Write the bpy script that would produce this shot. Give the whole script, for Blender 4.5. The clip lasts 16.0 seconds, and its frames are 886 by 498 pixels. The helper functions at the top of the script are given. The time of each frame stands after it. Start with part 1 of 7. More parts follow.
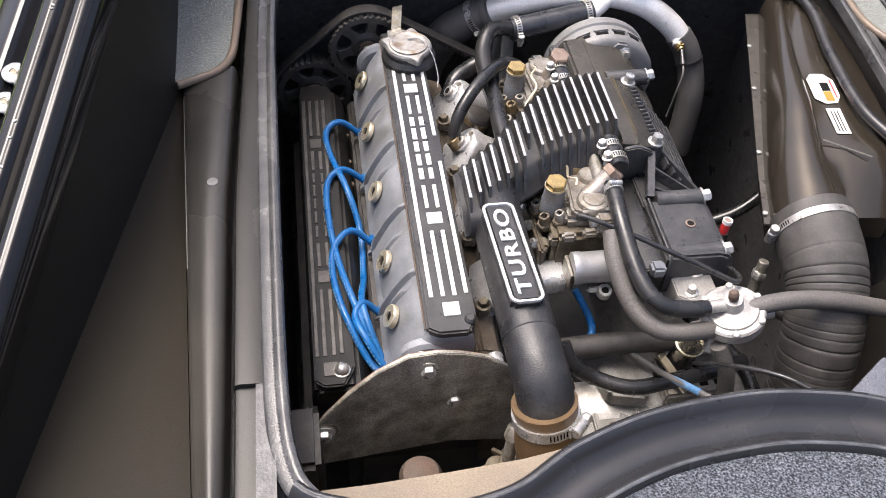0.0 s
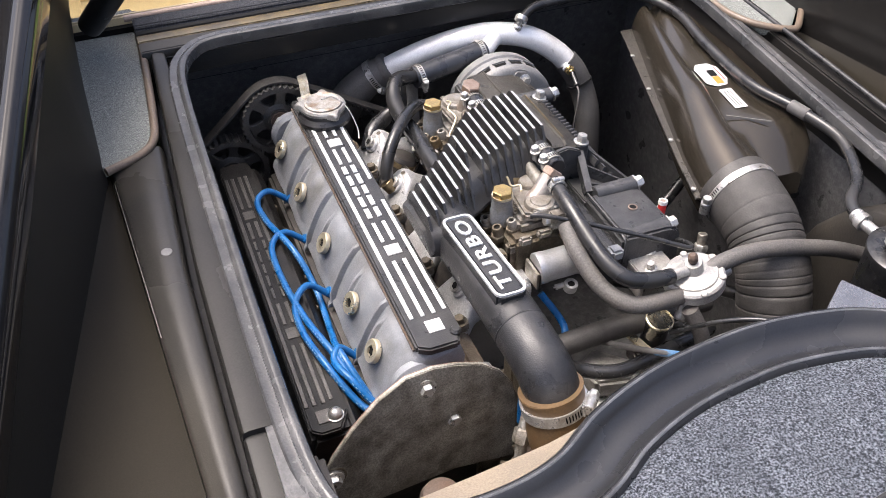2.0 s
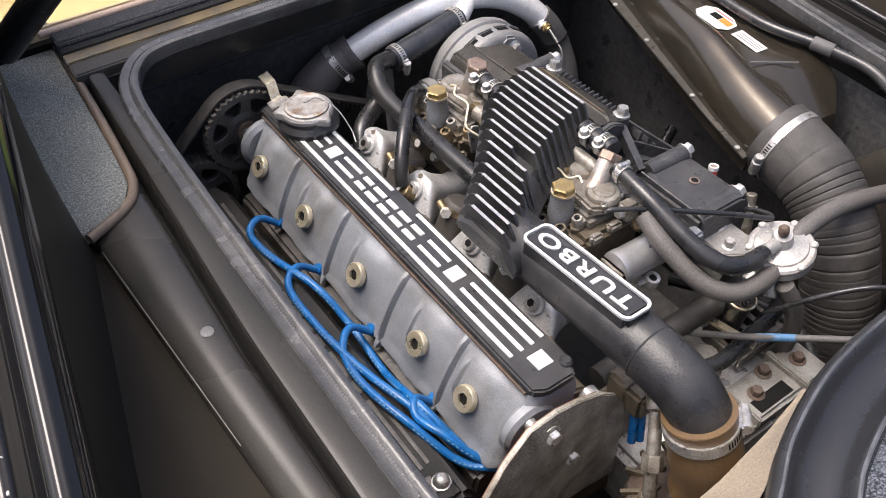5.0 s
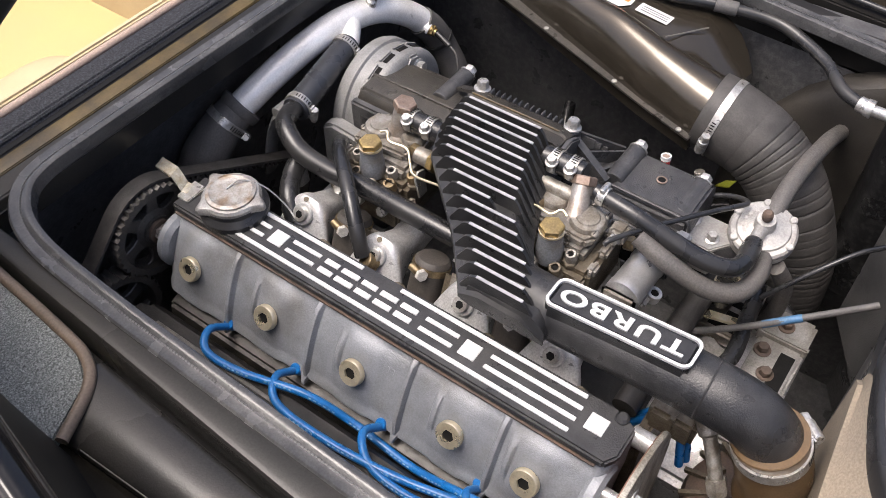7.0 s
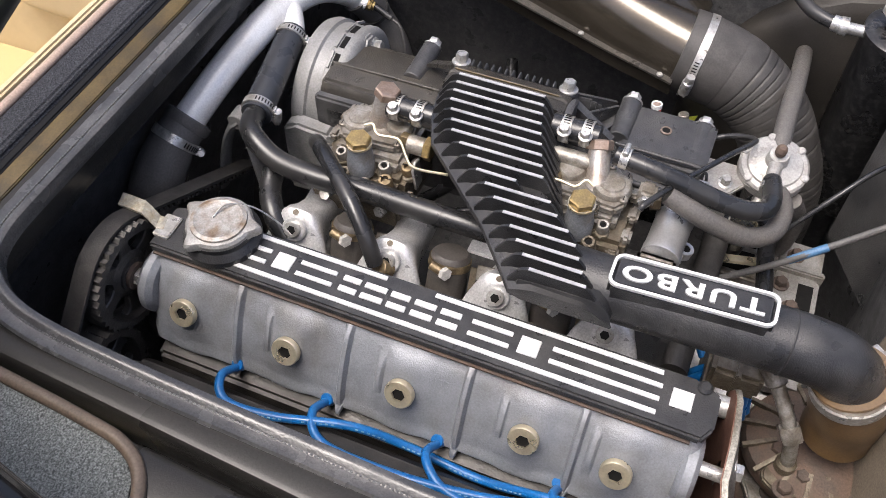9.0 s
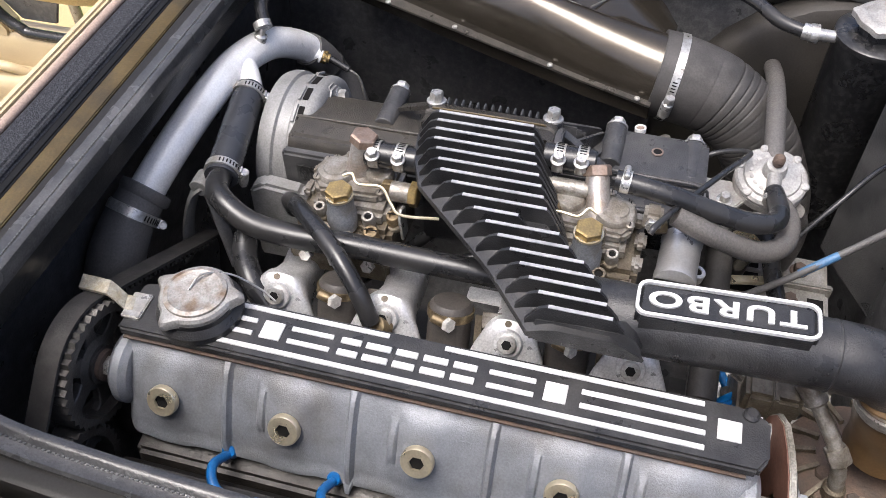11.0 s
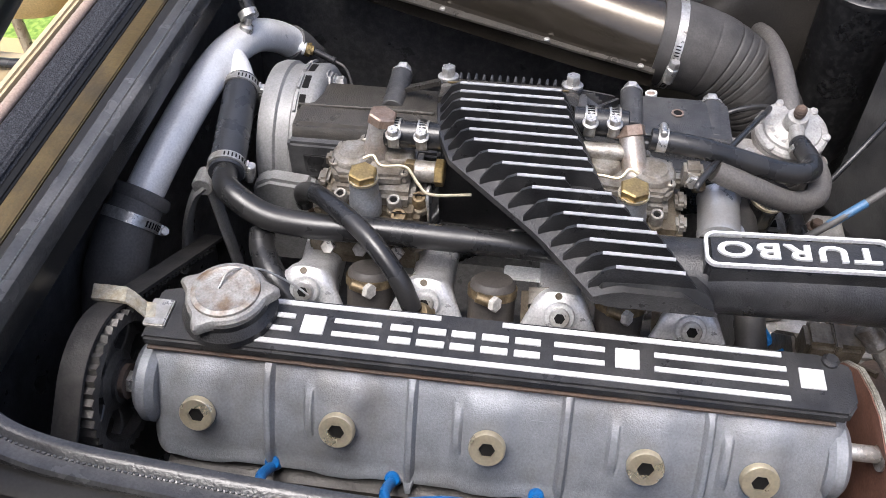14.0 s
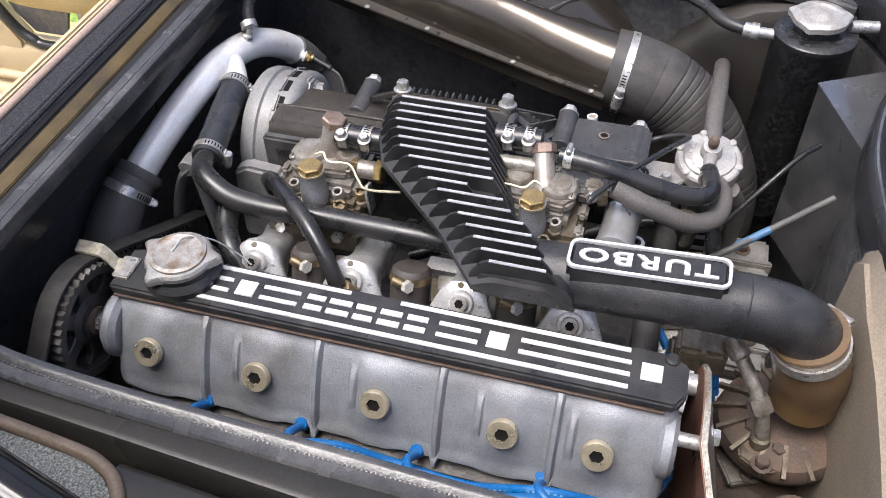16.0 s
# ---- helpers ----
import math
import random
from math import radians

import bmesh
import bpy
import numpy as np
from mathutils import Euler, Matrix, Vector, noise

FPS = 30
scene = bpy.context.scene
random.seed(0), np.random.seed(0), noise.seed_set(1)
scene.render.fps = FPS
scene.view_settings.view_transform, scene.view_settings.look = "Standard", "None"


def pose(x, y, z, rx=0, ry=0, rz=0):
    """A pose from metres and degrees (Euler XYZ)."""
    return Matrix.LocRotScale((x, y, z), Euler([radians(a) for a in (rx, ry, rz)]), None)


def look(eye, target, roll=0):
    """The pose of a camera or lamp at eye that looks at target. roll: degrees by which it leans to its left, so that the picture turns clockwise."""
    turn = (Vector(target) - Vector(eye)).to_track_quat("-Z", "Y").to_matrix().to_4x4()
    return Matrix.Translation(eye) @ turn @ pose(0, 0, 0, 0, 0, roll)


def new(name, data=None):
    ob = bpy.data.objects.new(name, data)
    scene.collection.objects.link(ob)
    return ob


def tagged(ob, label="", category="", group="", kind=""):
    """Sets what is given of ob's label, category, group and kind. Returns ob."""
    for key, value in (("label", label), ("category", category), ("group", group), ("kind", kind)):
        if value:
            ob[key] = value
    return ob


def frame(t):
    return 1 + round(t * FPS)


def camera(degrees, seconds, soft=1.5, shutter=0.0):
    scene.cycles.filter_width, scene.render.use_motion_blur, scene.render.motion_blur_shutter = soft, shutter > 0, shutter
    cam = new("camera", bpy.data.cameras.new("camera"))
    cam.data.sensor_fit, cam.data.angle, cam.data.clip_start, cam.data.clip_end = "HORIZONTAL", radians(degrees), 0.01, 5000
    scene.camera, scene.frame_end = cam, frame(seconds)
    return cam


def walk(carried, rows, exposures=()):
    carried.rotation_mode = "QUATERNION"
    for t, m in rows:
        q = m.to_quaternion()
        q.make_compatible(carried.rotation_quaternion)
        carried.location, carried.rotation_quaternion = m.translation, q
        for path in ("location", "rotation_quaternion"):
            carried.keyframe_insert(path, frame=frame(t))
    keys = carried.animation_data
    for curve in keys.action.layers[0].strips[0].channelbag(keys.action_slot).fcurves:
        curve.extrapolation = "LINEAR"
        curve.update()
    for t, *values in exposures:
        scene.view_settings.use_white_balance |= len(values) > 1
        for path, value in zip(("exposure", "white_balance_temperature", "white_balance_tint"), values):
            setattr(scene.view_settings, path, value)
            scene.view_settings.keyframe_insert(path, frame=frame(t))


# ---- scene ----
cam = camera(54.0, 16.0, soft=0.6)
PATH = [
    (0, (-0.057, -0.564, 1.61), (0.192, 0.733, 0.108), 3.7),
    (0.5, (-0.088, -0.563, 1.558), (0.322, 0.722, 0.081), 2.0),
    (1, (-0.084, -0.571, 1.559), (0.432, 0.718, 0.12), 1.3),
    (1.5, (-0.108, -0.621, 1.56), (0.465, 0.714, 0.185), 0.4),
    (2, (-0.161, -0.615, 1.544), (0.391, 0.79, 0.232), -0.6),
    (2.5, (-0.238, -0.563, 1.521), (0.355, 0.829, 0.214), 0.7),
    (3, (-0.307, -0.481, 1.517), (0.382, 0.842, 0.185), 2.4),
    (3.5, (-0.302, -0.46, 1.501), (0.463, 0.8, 0.149), 2.7),
    (4, (-0.28, -0.451, 1.494), (0.498, 0.788, 0.13), 1.0),
    (4.2, (-0.281, -0.443, 1.499), (0.49, 0.787, 0.124), 0.5),
    (6.3, (-0.292, -0.209, 1.536), (0.677, 0.717, 0.051), -1.3),
    (6.5, (-0.293, -0.191, 1.543), (0.702, 0.691, 0.049), -1.2),
    (7, (-0.306, -0.144, 1.549), (0.738, 0.63, 0.029), -1.1),
    (7.5, (-0.316, -0.09, 1.545), (0.751, 0.597, -0.001), -0.9),
    (8, (-0.317, -0.052, 1.535), (0.768, 0.572, -0.025), -1.0),
    (8.2, (-0.318, -0.034, 1.532), (0.772, 0.558, -0.037), -0.8),
    (10.3, (-0.313, 0.085, 1.474), (0.878, 0.418, -0.098), -0.2),
    (10.5, (-0.311, 0.094, 1.464), (0.89, 0.422, -0.102), -0.3),
    (11, (-0.311, 0.078, 1.463), (0.976, 0.45, -0.022), -1.2),
    (11.5, (-0.33, 0.074, 1.452), (1.003, 0.528, 0.033), -2.4),
    (12, (-0.353, 0.157, 1.444), (1.035, 0.567, 0.064), -1.2),
    (12.5, (-0.34, 0.19, 1.423), (1.068, 0.522, 0.042), -0.9),
    (13, (-0.325, 0.181, 1.41), (1.055, 0.447, -0.012), -0.9),
    (13.5, (-0.326, 0.168, 1.404), (1.044, 0.401, -0.035), -1.1),
    (14, (-0.331, 0.173, 1.407), (1.033, 0.378, -0.041), -0.6),
    (14.5, (-0.332, 0.169, 1.409), (1.035, 0.376, -0.036), -0.4),
    (15, (-0.348, 0.135, 1.431), (1.015, 0.374, -0.013), -0.5),
    (15.5, (-0.367, 0.078, 1.456), (0.979, 0.39, 0.011), -1.2),
    (16, (-0.388, 0.004, 1.481), (0.939, 0.419, 0.043), -2.0),
]
walk(cam, [(t, look(eye, target, roll)) for t, eye, target, roll in PATH], [(0.0, 1.25, 6420, 12), (0.5, 1.38, 6420, 12), (2.0, 1.38, 6420, 12), (3.0, 1.20, 6420, 12), (4.0, 1.14, 6420, 12), (7.0, 0.90, 6440, 12), (10.5, 0.97, 6190, 11), (12.5, 1.03, 6090, 11), (14.5, 0.97, 6040, 11), (16.0, 1.01, 6100, 11)])

# ---- daylight: bright overcast sky with a soft, weak sun ----
world = bpy.data.worlds.new("world")
scene.world = world
world.use_nodes = True
sky = world.node_tree.nodes.new("ShaderNodeTexSky")
sky.sky_type, sky.sun_disc = "NISHITA", False
sky.sun_elevation, sky.sun_rotation = radians(70), radians(-54)
sky.dust_density, sky.air_density = 7.0, 0.7
background = world.node_tree.nodes["Background"]
background.inputs["Strength"].default_value = 0.15
world.node_tree.links.new(sky.outputs[0], background.inputs["Color"])
sun = new("sun", bpy.data.lights.new("sun", "SUN"))
sun.data.energy, sun.data.angle, sun.data.color = 1.3, radians(30), (1.0, 0.96, 0.90)
sun.matrix_world = look((-0.75, 0.55, 2.55), (0, 0, 0))


# ---- materials ----
def material(name, colour, rough=0.5, metal=0.0, second=None, size=30.0, amount=0.5, bump=0.1, bump_size=400.0, dirt=None, dirt_size=9.0, dirt_amount=0.5, coat=0.0, spread=0.12, grit=0.17):
    """Base colour mixed with a second one by fine noise and with dirt by coarse noise; noise also moves roughness and relief."""
    m = bpy.data.materials.new(name)
    m.use_nodes = True
    nodes, links = m.node_tree.nodes, m.node_tree.links
    bsdf = nodes["Principled BSDF"]
    where = nodes.new("ShaderNodeTexCoord").outputs["Object"]

    def cloud(scale, detail=6.0):
        n = nodes.new("ShaderNodeTexNoise")
        n.inputs["Scale"].default_value, n.inputs["Detail"].default_value = scale, detail
        links.new(where, n.inputs["Vector"])
        return n.outputs["Fac"]

    def ramp(fac, low, high):
        n = nodes.new("ShaderNodeMapRange")
        n.inputs["From Min"].default_value, n.inputs["From Max"].default_value = low, high
        links.new(fac, n.inputs["Value"])
        return n.outputs["Result"]

    def mix(fac, a, b):
        n = nodes.new("ShaderNodeMix")
        n.data_type = "RGBA"
        links.new(fac, n.inputs[0])
        for slot, value in ((6, a), (7, b)):
            if isinstance(value, tuple):
                n.inputs[slot].default_value = (*value, 1)
            else:
                links.new(value, n.inputs[slot])
        return n.outputs[2]

    def times(value, k):
        n = nodes.new("ShaderNodeMath")
        n.operation = "MULTIPLY"
        links.new(value, n.inputs[0])
        n.inputs[1].default_value = k
        return n.outputs[0]

    second = second or tuple(min(1.0, c * 1.35 + 0.01) for c in colour)
    out = mix(times(ramp(cloud(size), 0.38, 0.66), amount), colour, second)
    if dirt:
        out = mix(times(ramp(cloud(dirt_size, 9.0), 0.45, 0.68), dirt_amount), out, dirt)
    if grit:
        n = nodes.new("ShaderNodeMix")
        n.data_type, n.blend_type = "RGBA", "MULTIPLY"
        n.inputs[0].default_value = 1.0
        links.new(out, n.inputs[6])
        links.new(mix(ramp(cloud(520.0, 3.0), 0.32, 0.68), (1 - grit, 1 - grit, 1 - grit), (1 + grit, 1 + grit, 1 + grit)), n.inputs[7])
        out = n.outputs[2]
    links.new(out, bsdf.inputs["Base Color"])
    r = nodes.new("ShaderNodeMapRange")
    r.inputs["To Min"].default_value, r.inputs["To Max"].default_value = max(0.03, rough - spread), min(1.0, rough + spread)
    links.new(ramp(cloud(size * 0.6, 8.0), 0.3, 0.7), r.inputs["Value"])
    links.new(r.outputs["Result"], bsdf.inputs["Roughness"])
    bsdf.inputs["Metallic"].default_value = metal
    bsdf.inputs["Coat Weight"].default_value = coat
    bsdf.inputs["Coat Roughness"].default_value = 0.15
    if bump:
        b = nodes.new("ShaderNodeBump")
        b.inputs["Strength"].default_value, b.inputs["Distance"].default_value = bump, 0.001
        links.new(cloud(bump_size, 4.0), b.inputs["Height"])
        links.new(b.outputs["Normal"], bsdf.inputs["Normal"])
    return m


CAST = material("cast_aluminium", (0.235, 0.247, 0.268), 0.45, 0.2, (0.18, 0.187, 0.20), 55, 0.7, 0.5, 900, (0.14, 0.128, 0.112), 20, 0.5, grit=0.11)
BRIGHT = material("bright_aluminium", (0.93, 0.92, 0.90), 0.38, 0.25, (0.84, 0.825, 0.80), 30, 0.5, 0.2, 600, (0.52, 0.48, 0.42), 22, 0.4, grit=0.09)
RUNNER = material("manifold_aluminium", (0.66, 0.655, 0.645), 0.34, 0.55, (0.52, 0.51, 0.495), 70, 0.7, 0.25, 700, (0.24, 0.21, 0.165), 24, 0.6)
ALTM = material("silver_alternator_alloy", (0.23, 0.23, 0.23), 0.5, 0.15, (0.185, 0.185, 0.18), 60, 0.7, 0.2, 500, (0.15, 0.14, 0.125), 18, 0.5)
STEEL = material("zinc_steel", (0.56, 0.555, 0.535), 0.34, 0.7, (0.42, 0.405, 0.375), 160, 0.8, 0.25, 500, (0.24, 0.21, 0.17), 90, 0.6, grit=0.14)
BRASS = material("yellow_zinc", (0.46, 0.335, 0.14), 0.36, 0.8, (0.3, 0.22, 0.11), 120, 0.7, 0.2, 500, (0.14, 0.10, 0.06), 60, 0.5)
JETBRASS = material("dull_stained_brass", (0.27, 0.205, 0.115), 0.42, 0.7, (0.17, 0.13, 0.08), 140, 0.8, 0.3, 500, (0.09, 0.065, 0.04), 70, 0.6)
PINKISH = material("pinkish_tarnished_nut", (0.36, 0.28, 0.225), 0.4, 0.6, (0.3, 0.21, 0.16), 120, 0.7, 0.3, 500, (0.16, 0.1, 0.07), 60, 0.5)
GILT = material("pale_gilt_steel", (0.70, 0.62, 0.44), 0.32, 0.75, (0.62, 0.56, 0.42), 90, 0.7, 0.12, 500, (0.36, 0.29, 0.19), 60, 0.45, grit=0.06)
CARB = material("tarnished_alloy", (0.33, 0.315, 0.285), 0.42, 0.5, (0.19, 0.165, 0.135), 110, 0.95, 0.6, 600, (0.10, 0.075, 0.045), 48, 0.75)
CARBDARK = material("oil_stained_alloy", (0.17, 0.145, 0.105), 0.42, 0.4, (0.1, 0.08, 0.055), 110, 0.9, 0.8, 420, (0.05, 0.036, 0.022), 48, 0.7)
CHOKE = material("satin_turned_alloy", (0.6, 0.6, 0.6), 0.36, 0.7, (0.5, 0.495, 0.48), 70, 0.7, 0.15, 600, (0.34, 0.31, 0.27), 24, 0.5, grit=0.08)
CRACKLE = material("black_crackle_paint", (0.016, 0.016, 0.017), 0.36, 0.0, (0.03, 0.03, 0.031), 90, 0.7, 0.45, 700, (0.075, 0.072, 0.068), 30, 0.35)
SATIN = material("satin_black_paint", (0.035, 0.035, 0.036), 0.38, 0.0, (0.06, 0.06, 0.06), 60, 0.7, 0.5, 700, (0.13, 0.125, 0.12), 18, 0.4)
GLOSS = material("gloss_black_paint", (0.006, 0.006, 0.007), 0.09, 0.0, (0.010, 0.010, 0.010), 18, 0.6, 0.02, 300, (0.022, 0.021, 0.020), 10, 0.2, coat=0.2, spread=0.04)
GLOSS.node_tree.nodes["Principled BSDF"].inputs["Specular IOR Level"].default_value = 0.3
BAY = material("bay_black_paint", (0.056, 0.055, 0.056), 0.36, 0.0, (0.088, 0.087, 0.087), 45, 0.8, 0.5, 300, (0.26, 0.255, 0.25), 110, 0.20)
RIM = material("rim_dusty_black_paint", (0.022, 0.0215, 0.0205), 0.25, 0.0, (0.030, 0.0285, 0.026), 7, 0.6, 0.12, 700, (0.05, 0.046, 0.038), 5, 0.22, spread=0.07, grit=0.1)
SIDEP = material("side_brown_black_paint", (0.011, 0.0095, 0.007), 0.55, 0.0, (0.016, 0.0135, 0.009), 5, 0.8, 0.1, 700, (0.020, 0.0165, 0.011), 4, 0.4, spread=0.08, grit=0.12)
WALLM = material("wall_brown_black_paint", (0.014, 0.0125, 0.0105), 0.48, 0.0, (0.018, 0.016, 0.013), 5, 0.6, 0.1, 700, (0.022, 0.019, 0.015), 4, 0.2, spread=0.06, grit=0.12)
SILLTOP = material("satin_sill_paint", (0.024, 0.023, 0.0215), 0.30, 0.0, (0.032, 0.030, 0.027), 9, 0.7, 0.15, 700, (0.075, 0.066, 0.05), 6, 0.28, spread=0.1, grit=0.12)
SPOTM = material("grey_plug_plastic", (0.10, 0.10, 0.10), 0.5)
WALLGLOSS = material("wall_gloss_black", (0.010, 0.0095, 0.009), 0.18, 0.0, (0.014, 0.013, 0.012), 5, 0.6, 0.05, 700, (0.02, 0.018, 0.016), 4, 0.2, spread=0.05, grit=0.1)
ARCHM = material("dusty_arch_paint", (0.022, 0.0195, 0.0165), 0.6, 0.0, (0.034, 0.030, 0.025), 25, 0.8, 0.5, 300, (0.055, 0.047, 0.037), 9, 0.4)
CHANNELM = material("channel_rubber", (0.020, 0.0205, 0.0225), 0.27, 0.0, (0.026, 0.0265, 0.028), 20, 0.6, 0.12, 600, (0.04, 0.04, 0.041), 12, 0.25, grit=0.1)
CHANNELM.node_tree.nodes["Principled BSDF"].inputs["Specular IOR Level"].default_value = 0.5
SILLM = material("sill_gloss_black", (0.012, 0.0115, 0.011), 0.30, 0.0, (0.017, 0.016, 0.015), 9, 0.6, 0.08, 500, (0.03, 0.028, 0.025), 6, 0.3, spread=0.08, grit=0.1)
WORNGLINT = material("worn_rubber_edge_highlight", (0.10, 0.104, 0.112), 0.4, 0.0, (0.05, 0.052, 0.056), 60, 0.9, 0.3, 500, (0.03, 0.03, 0.032), 25, 0.6)
DUSTYBLACK = material("dusty_grey_black_paint", (0.042, 0.042, 0.044), 0.36, 0.2, (0.072, 0.072, 0.074), 110, 0.8, 0.55, 800, (0.12, 0.115, 0.108), 26, 0.4)
BROWNBLACK = material("oily_brown_black_paint", (0.036, 0.033, 0.029), 0.36, 0.2, (0.06, 0.054, 0.046), 90, 0.8, 0.8, 900, (0.085, 0.075, 0.058), 24, 0.45)
AIRBOX = material("bronze_black_moulding", (0.055, 0.046, 0.034), 0.19, 0.6, (0.075, 0.063, 0.047), 26, 0.7, 0.05, 350, (0.06, 0.053, 0.042), 9, 0.4, coat=0.5, spread=0.08, grit=0.1)
SCUFFED = material("pale_scuffed_edge", (0.12, 0.112, 0.10), 0.4, 0.2)
EDGE = material("polished_fin_edge", (0.44, 0.44, 0.435), 0.4, 0.35, (0.52, 0.51, 0.5), 150, 0.6, 0.1, 500, (0.2, 0.195, 0.19), 60, 0.5, grit=0.05)
SPECKLED = material("speckled_grey_carpet", (0.10, 0.108, 0.10), 0.95, 0.0, (0.30, 0.315, 0.295), 800, 1.0, 1.0, 900, grit=0.35)
BLACKPIPE = material("black_pipe_enamel", (0.016, 0.016, 0.0165), 0.29, 0.0, (0.022, 0.022, 0.022), 40, 0.6, 0.1, 500, (0.05, 0.047, 0.044), 22, 0.35)
HOSEGREY = material("woven_hose_rubber", (0.026, 0.028, 0.033), 0.34, 0.0, (0.036, 0.038, 0.044), 70, 0.7, 0.25, 900, (0.06, 0.06, 0.062), 20, 0.3, grit=0.12)
RUBBER = material("black_rubber", (0.016, 0.0163, 0.0172), 0.27, 0.0, (0.026, 0.026, 0.027), 40, 0.6, 0.15, 500, (0.06, 0.056, 0.051), 24, 0.35, grit=0.1)
SEALM = material("seal_rubber", (0.04, 0.0405, 0.042), 0.22, 0.0, (0.06, 0.06, 0.06), 60, 0.7, 0.3, 500, (0.15, 0.145, 0.14), 14, 0.4)
GREYRUBBER = material("dusty_grey_rubber", (0.075, 0.072, 0.07), 0.6, 0.0, (0.11, 0.105, 0.10), 30, 0.7, 0.25, 500, (0.14, 0.13, 0.12), 10, 0.4)
BRAID = material("braided_hose_cloth", (0.085, 0.079, 0.074), 0.55, 0.0, (0.115, 0.108, 0.10), 500, 0.8, 0.45, 900, (0.13, 0.115, 0.096), 24, 0.4, grit=0.22)
DUCTING = material("duct_fabric", (0.030, 0.028, 0.026), 0.62, 0.0, (0.062, 0.058, 0.054), 60, 0.7, 0.35, 900, (0.085, 0.078, 0.07), 14, 0.4)
WHITE = material("white_raised_paint", (0.55, 0.55, 0.545), 0.45, 0.0, (0.54, 0.54, 0.53), 80, 0.6, 0.15, 900, (0.36, 0.345, 0.32), 40, 0.3)
GREYBAR = material("bare_raised_metal", (0.085, 0.080, 0.074), 0.45, 0.4, (0.13, 0.12, 0.11), 60, 0.8, 0.2, 600)
LOWBLACK = material("oily_black_cover_paint", (0.0125, 0.012, 0.0115), 0.42, 0.0, (0.022, 0.0205, 0.019), 70, 0.7, 0.4, 700, (0.05, 0.045, 0.04), 20, 0.3)
BLUE = material("blue_silicone", (0.006, 0.105, 0.32), 0.32, 0.0, (0.008, 0.13, 0.37), 60, 0.5, 0.1, 600, (0.02, 0.08, 0.17), 40, 0.3)
PALEPRINT = material("pale_blue_print", (0.25, 0.36, 0.47), 0.5, 0.0, (0.10, 0.22, 0.38), 300, 0.9, 0.05)
BROWN = material("brown_silicone", (0.125, 0.075, 0.032), 0.38, 0.0, (0.085, 0.055, 0.03), 30, 0.7, 0.1, 400, (0.10, 0.07, 0.05), 12, 0.5)
DIRTY = material("oily_brown_alloy", (0.13, 0.10, 0.07), 0.5, 0.3, (0.22, 0.18, 0.13), 40, 0.8, 0.5, 300, (0.05, 0.04, 0.03), 25, 0.7)
REDRUST = material("red_brown_rust", (0.13, 0.06, 0.04), 0.7, 0.0, (0.19, 0.09, 0.06), 40, 0.7, 0.4, 300)
RUST = material("rusty_iron", (0.075, 0.055, 0.043), 0.75, 0.1, (0.12, 0.075, 0.05), 35, 0.8, 0.6, 300, (0.07, 0.06, 0.055), 14, 0.6)
PLATE = material("grimy_plate", (0.25, 0.235, 0.20), 0.46, 0.3, (0.42, 0.40, 0.345), 45, 0.9, 1.0, 240, (0.085, 0.073, 0.052), 34, 0.75, grit=0.35)
CREAM = material("pale_cream_leather", (0.50, 0.405, 0.25), 0.5, 0.0, (0.42, 0.33, 0.20), 14, 0.6, 0.25, 260, grit=0.05)
TAN = material("cream_leather", (0.50, 0.385, 0.18), 0.5, 0.0, (0.44, 0.345, 0.18), 10, 0.5, 0.2, 300)
BOARD = material("pale_insulation_board", (0.23, 0.19, 0.14), 0.85, 0.0, (0.18, 0.147, 0.107), 14, 0.7, 0.5, 300, (0.2, 0.17, 0.14), 7, 0.5)
CARPET = material("blue_grey_carpet", (0.045, 0.053, 0.068), 0.95, 0.0, (0.24, 0.26, 0.30), 520, 1.0, 1.0, 700, (0.085, 0.095, 0.115), 40, 0.5, grit=0.45)
DARKCARPET = material("dark_carpet", (0.009, 0.010, 0.013), 0.95, 0.0, (0.038, 0.040, 0.048), 600, 1.0, 1.0, 700, grit=0.4)
CREAMPIPE = material("pinkish_cream_piping", (0.36, 0.27, 0.215), 0.5, 0.0, (0.34, 0.25, 0.2), 40, 0.6, 0.2, 400)
CORRODED = material("white_corroded_zinc", (0.42, 0.39, 0.32), 0.6, 0.2, (0.3, 0.25, 0.16), 160, 0.9, 0.8, 400, (0.2, 0.21, 0.2), 70, 0.7)
PIPING = material("brown_piping", (0.14, 0.105, 0.075), 0.5, 0.0, (0.17, 0.125, 0.09), 50, 0.6, 0.2, 500)
GOLDTRIM = material("aged_adhesive_strip", (0.060, 0.041, 0.012), 0.4, 0.0, (0.10, 0.07, 0.024), 40, 0.8, 0.4, 300, (0.02, 0.015, 0.008), 28, 0.7)
GRASS = material("grass", (0.12, 0.22, 0.03), 0.9, 0.0, (0.3, 0.42, 0.08), 60, 1.0, 0.8, 60)
PAVING = material("pale_concrete", (0.55, 0.55, 0.56), 0.85, 0.0, (0.45, 0.45, 0.45), 8, 0.6, 0.4, 120)
DULLBLUE = material("faded_blue_plastic", (0.06, 0.15, 0.28), 0.5, 0.0, (0.09, 0.19, 0.33), 60, 0.6, 0.2, 500, (0.12, 0.13, 0.14), 30, 0.5)
RED = material("red_plastic", (0.5, 0.03, 0.03), 0.4)
ORANGE = material("orange_print", (0.75, 0.16, 0.02), 0.5)
PAPER = material("paper_label", (0.7, 0.7, 0.68), 0.6, 0.0, (0.6, 0.6, 0.58), 200, 0.5, 0.05)
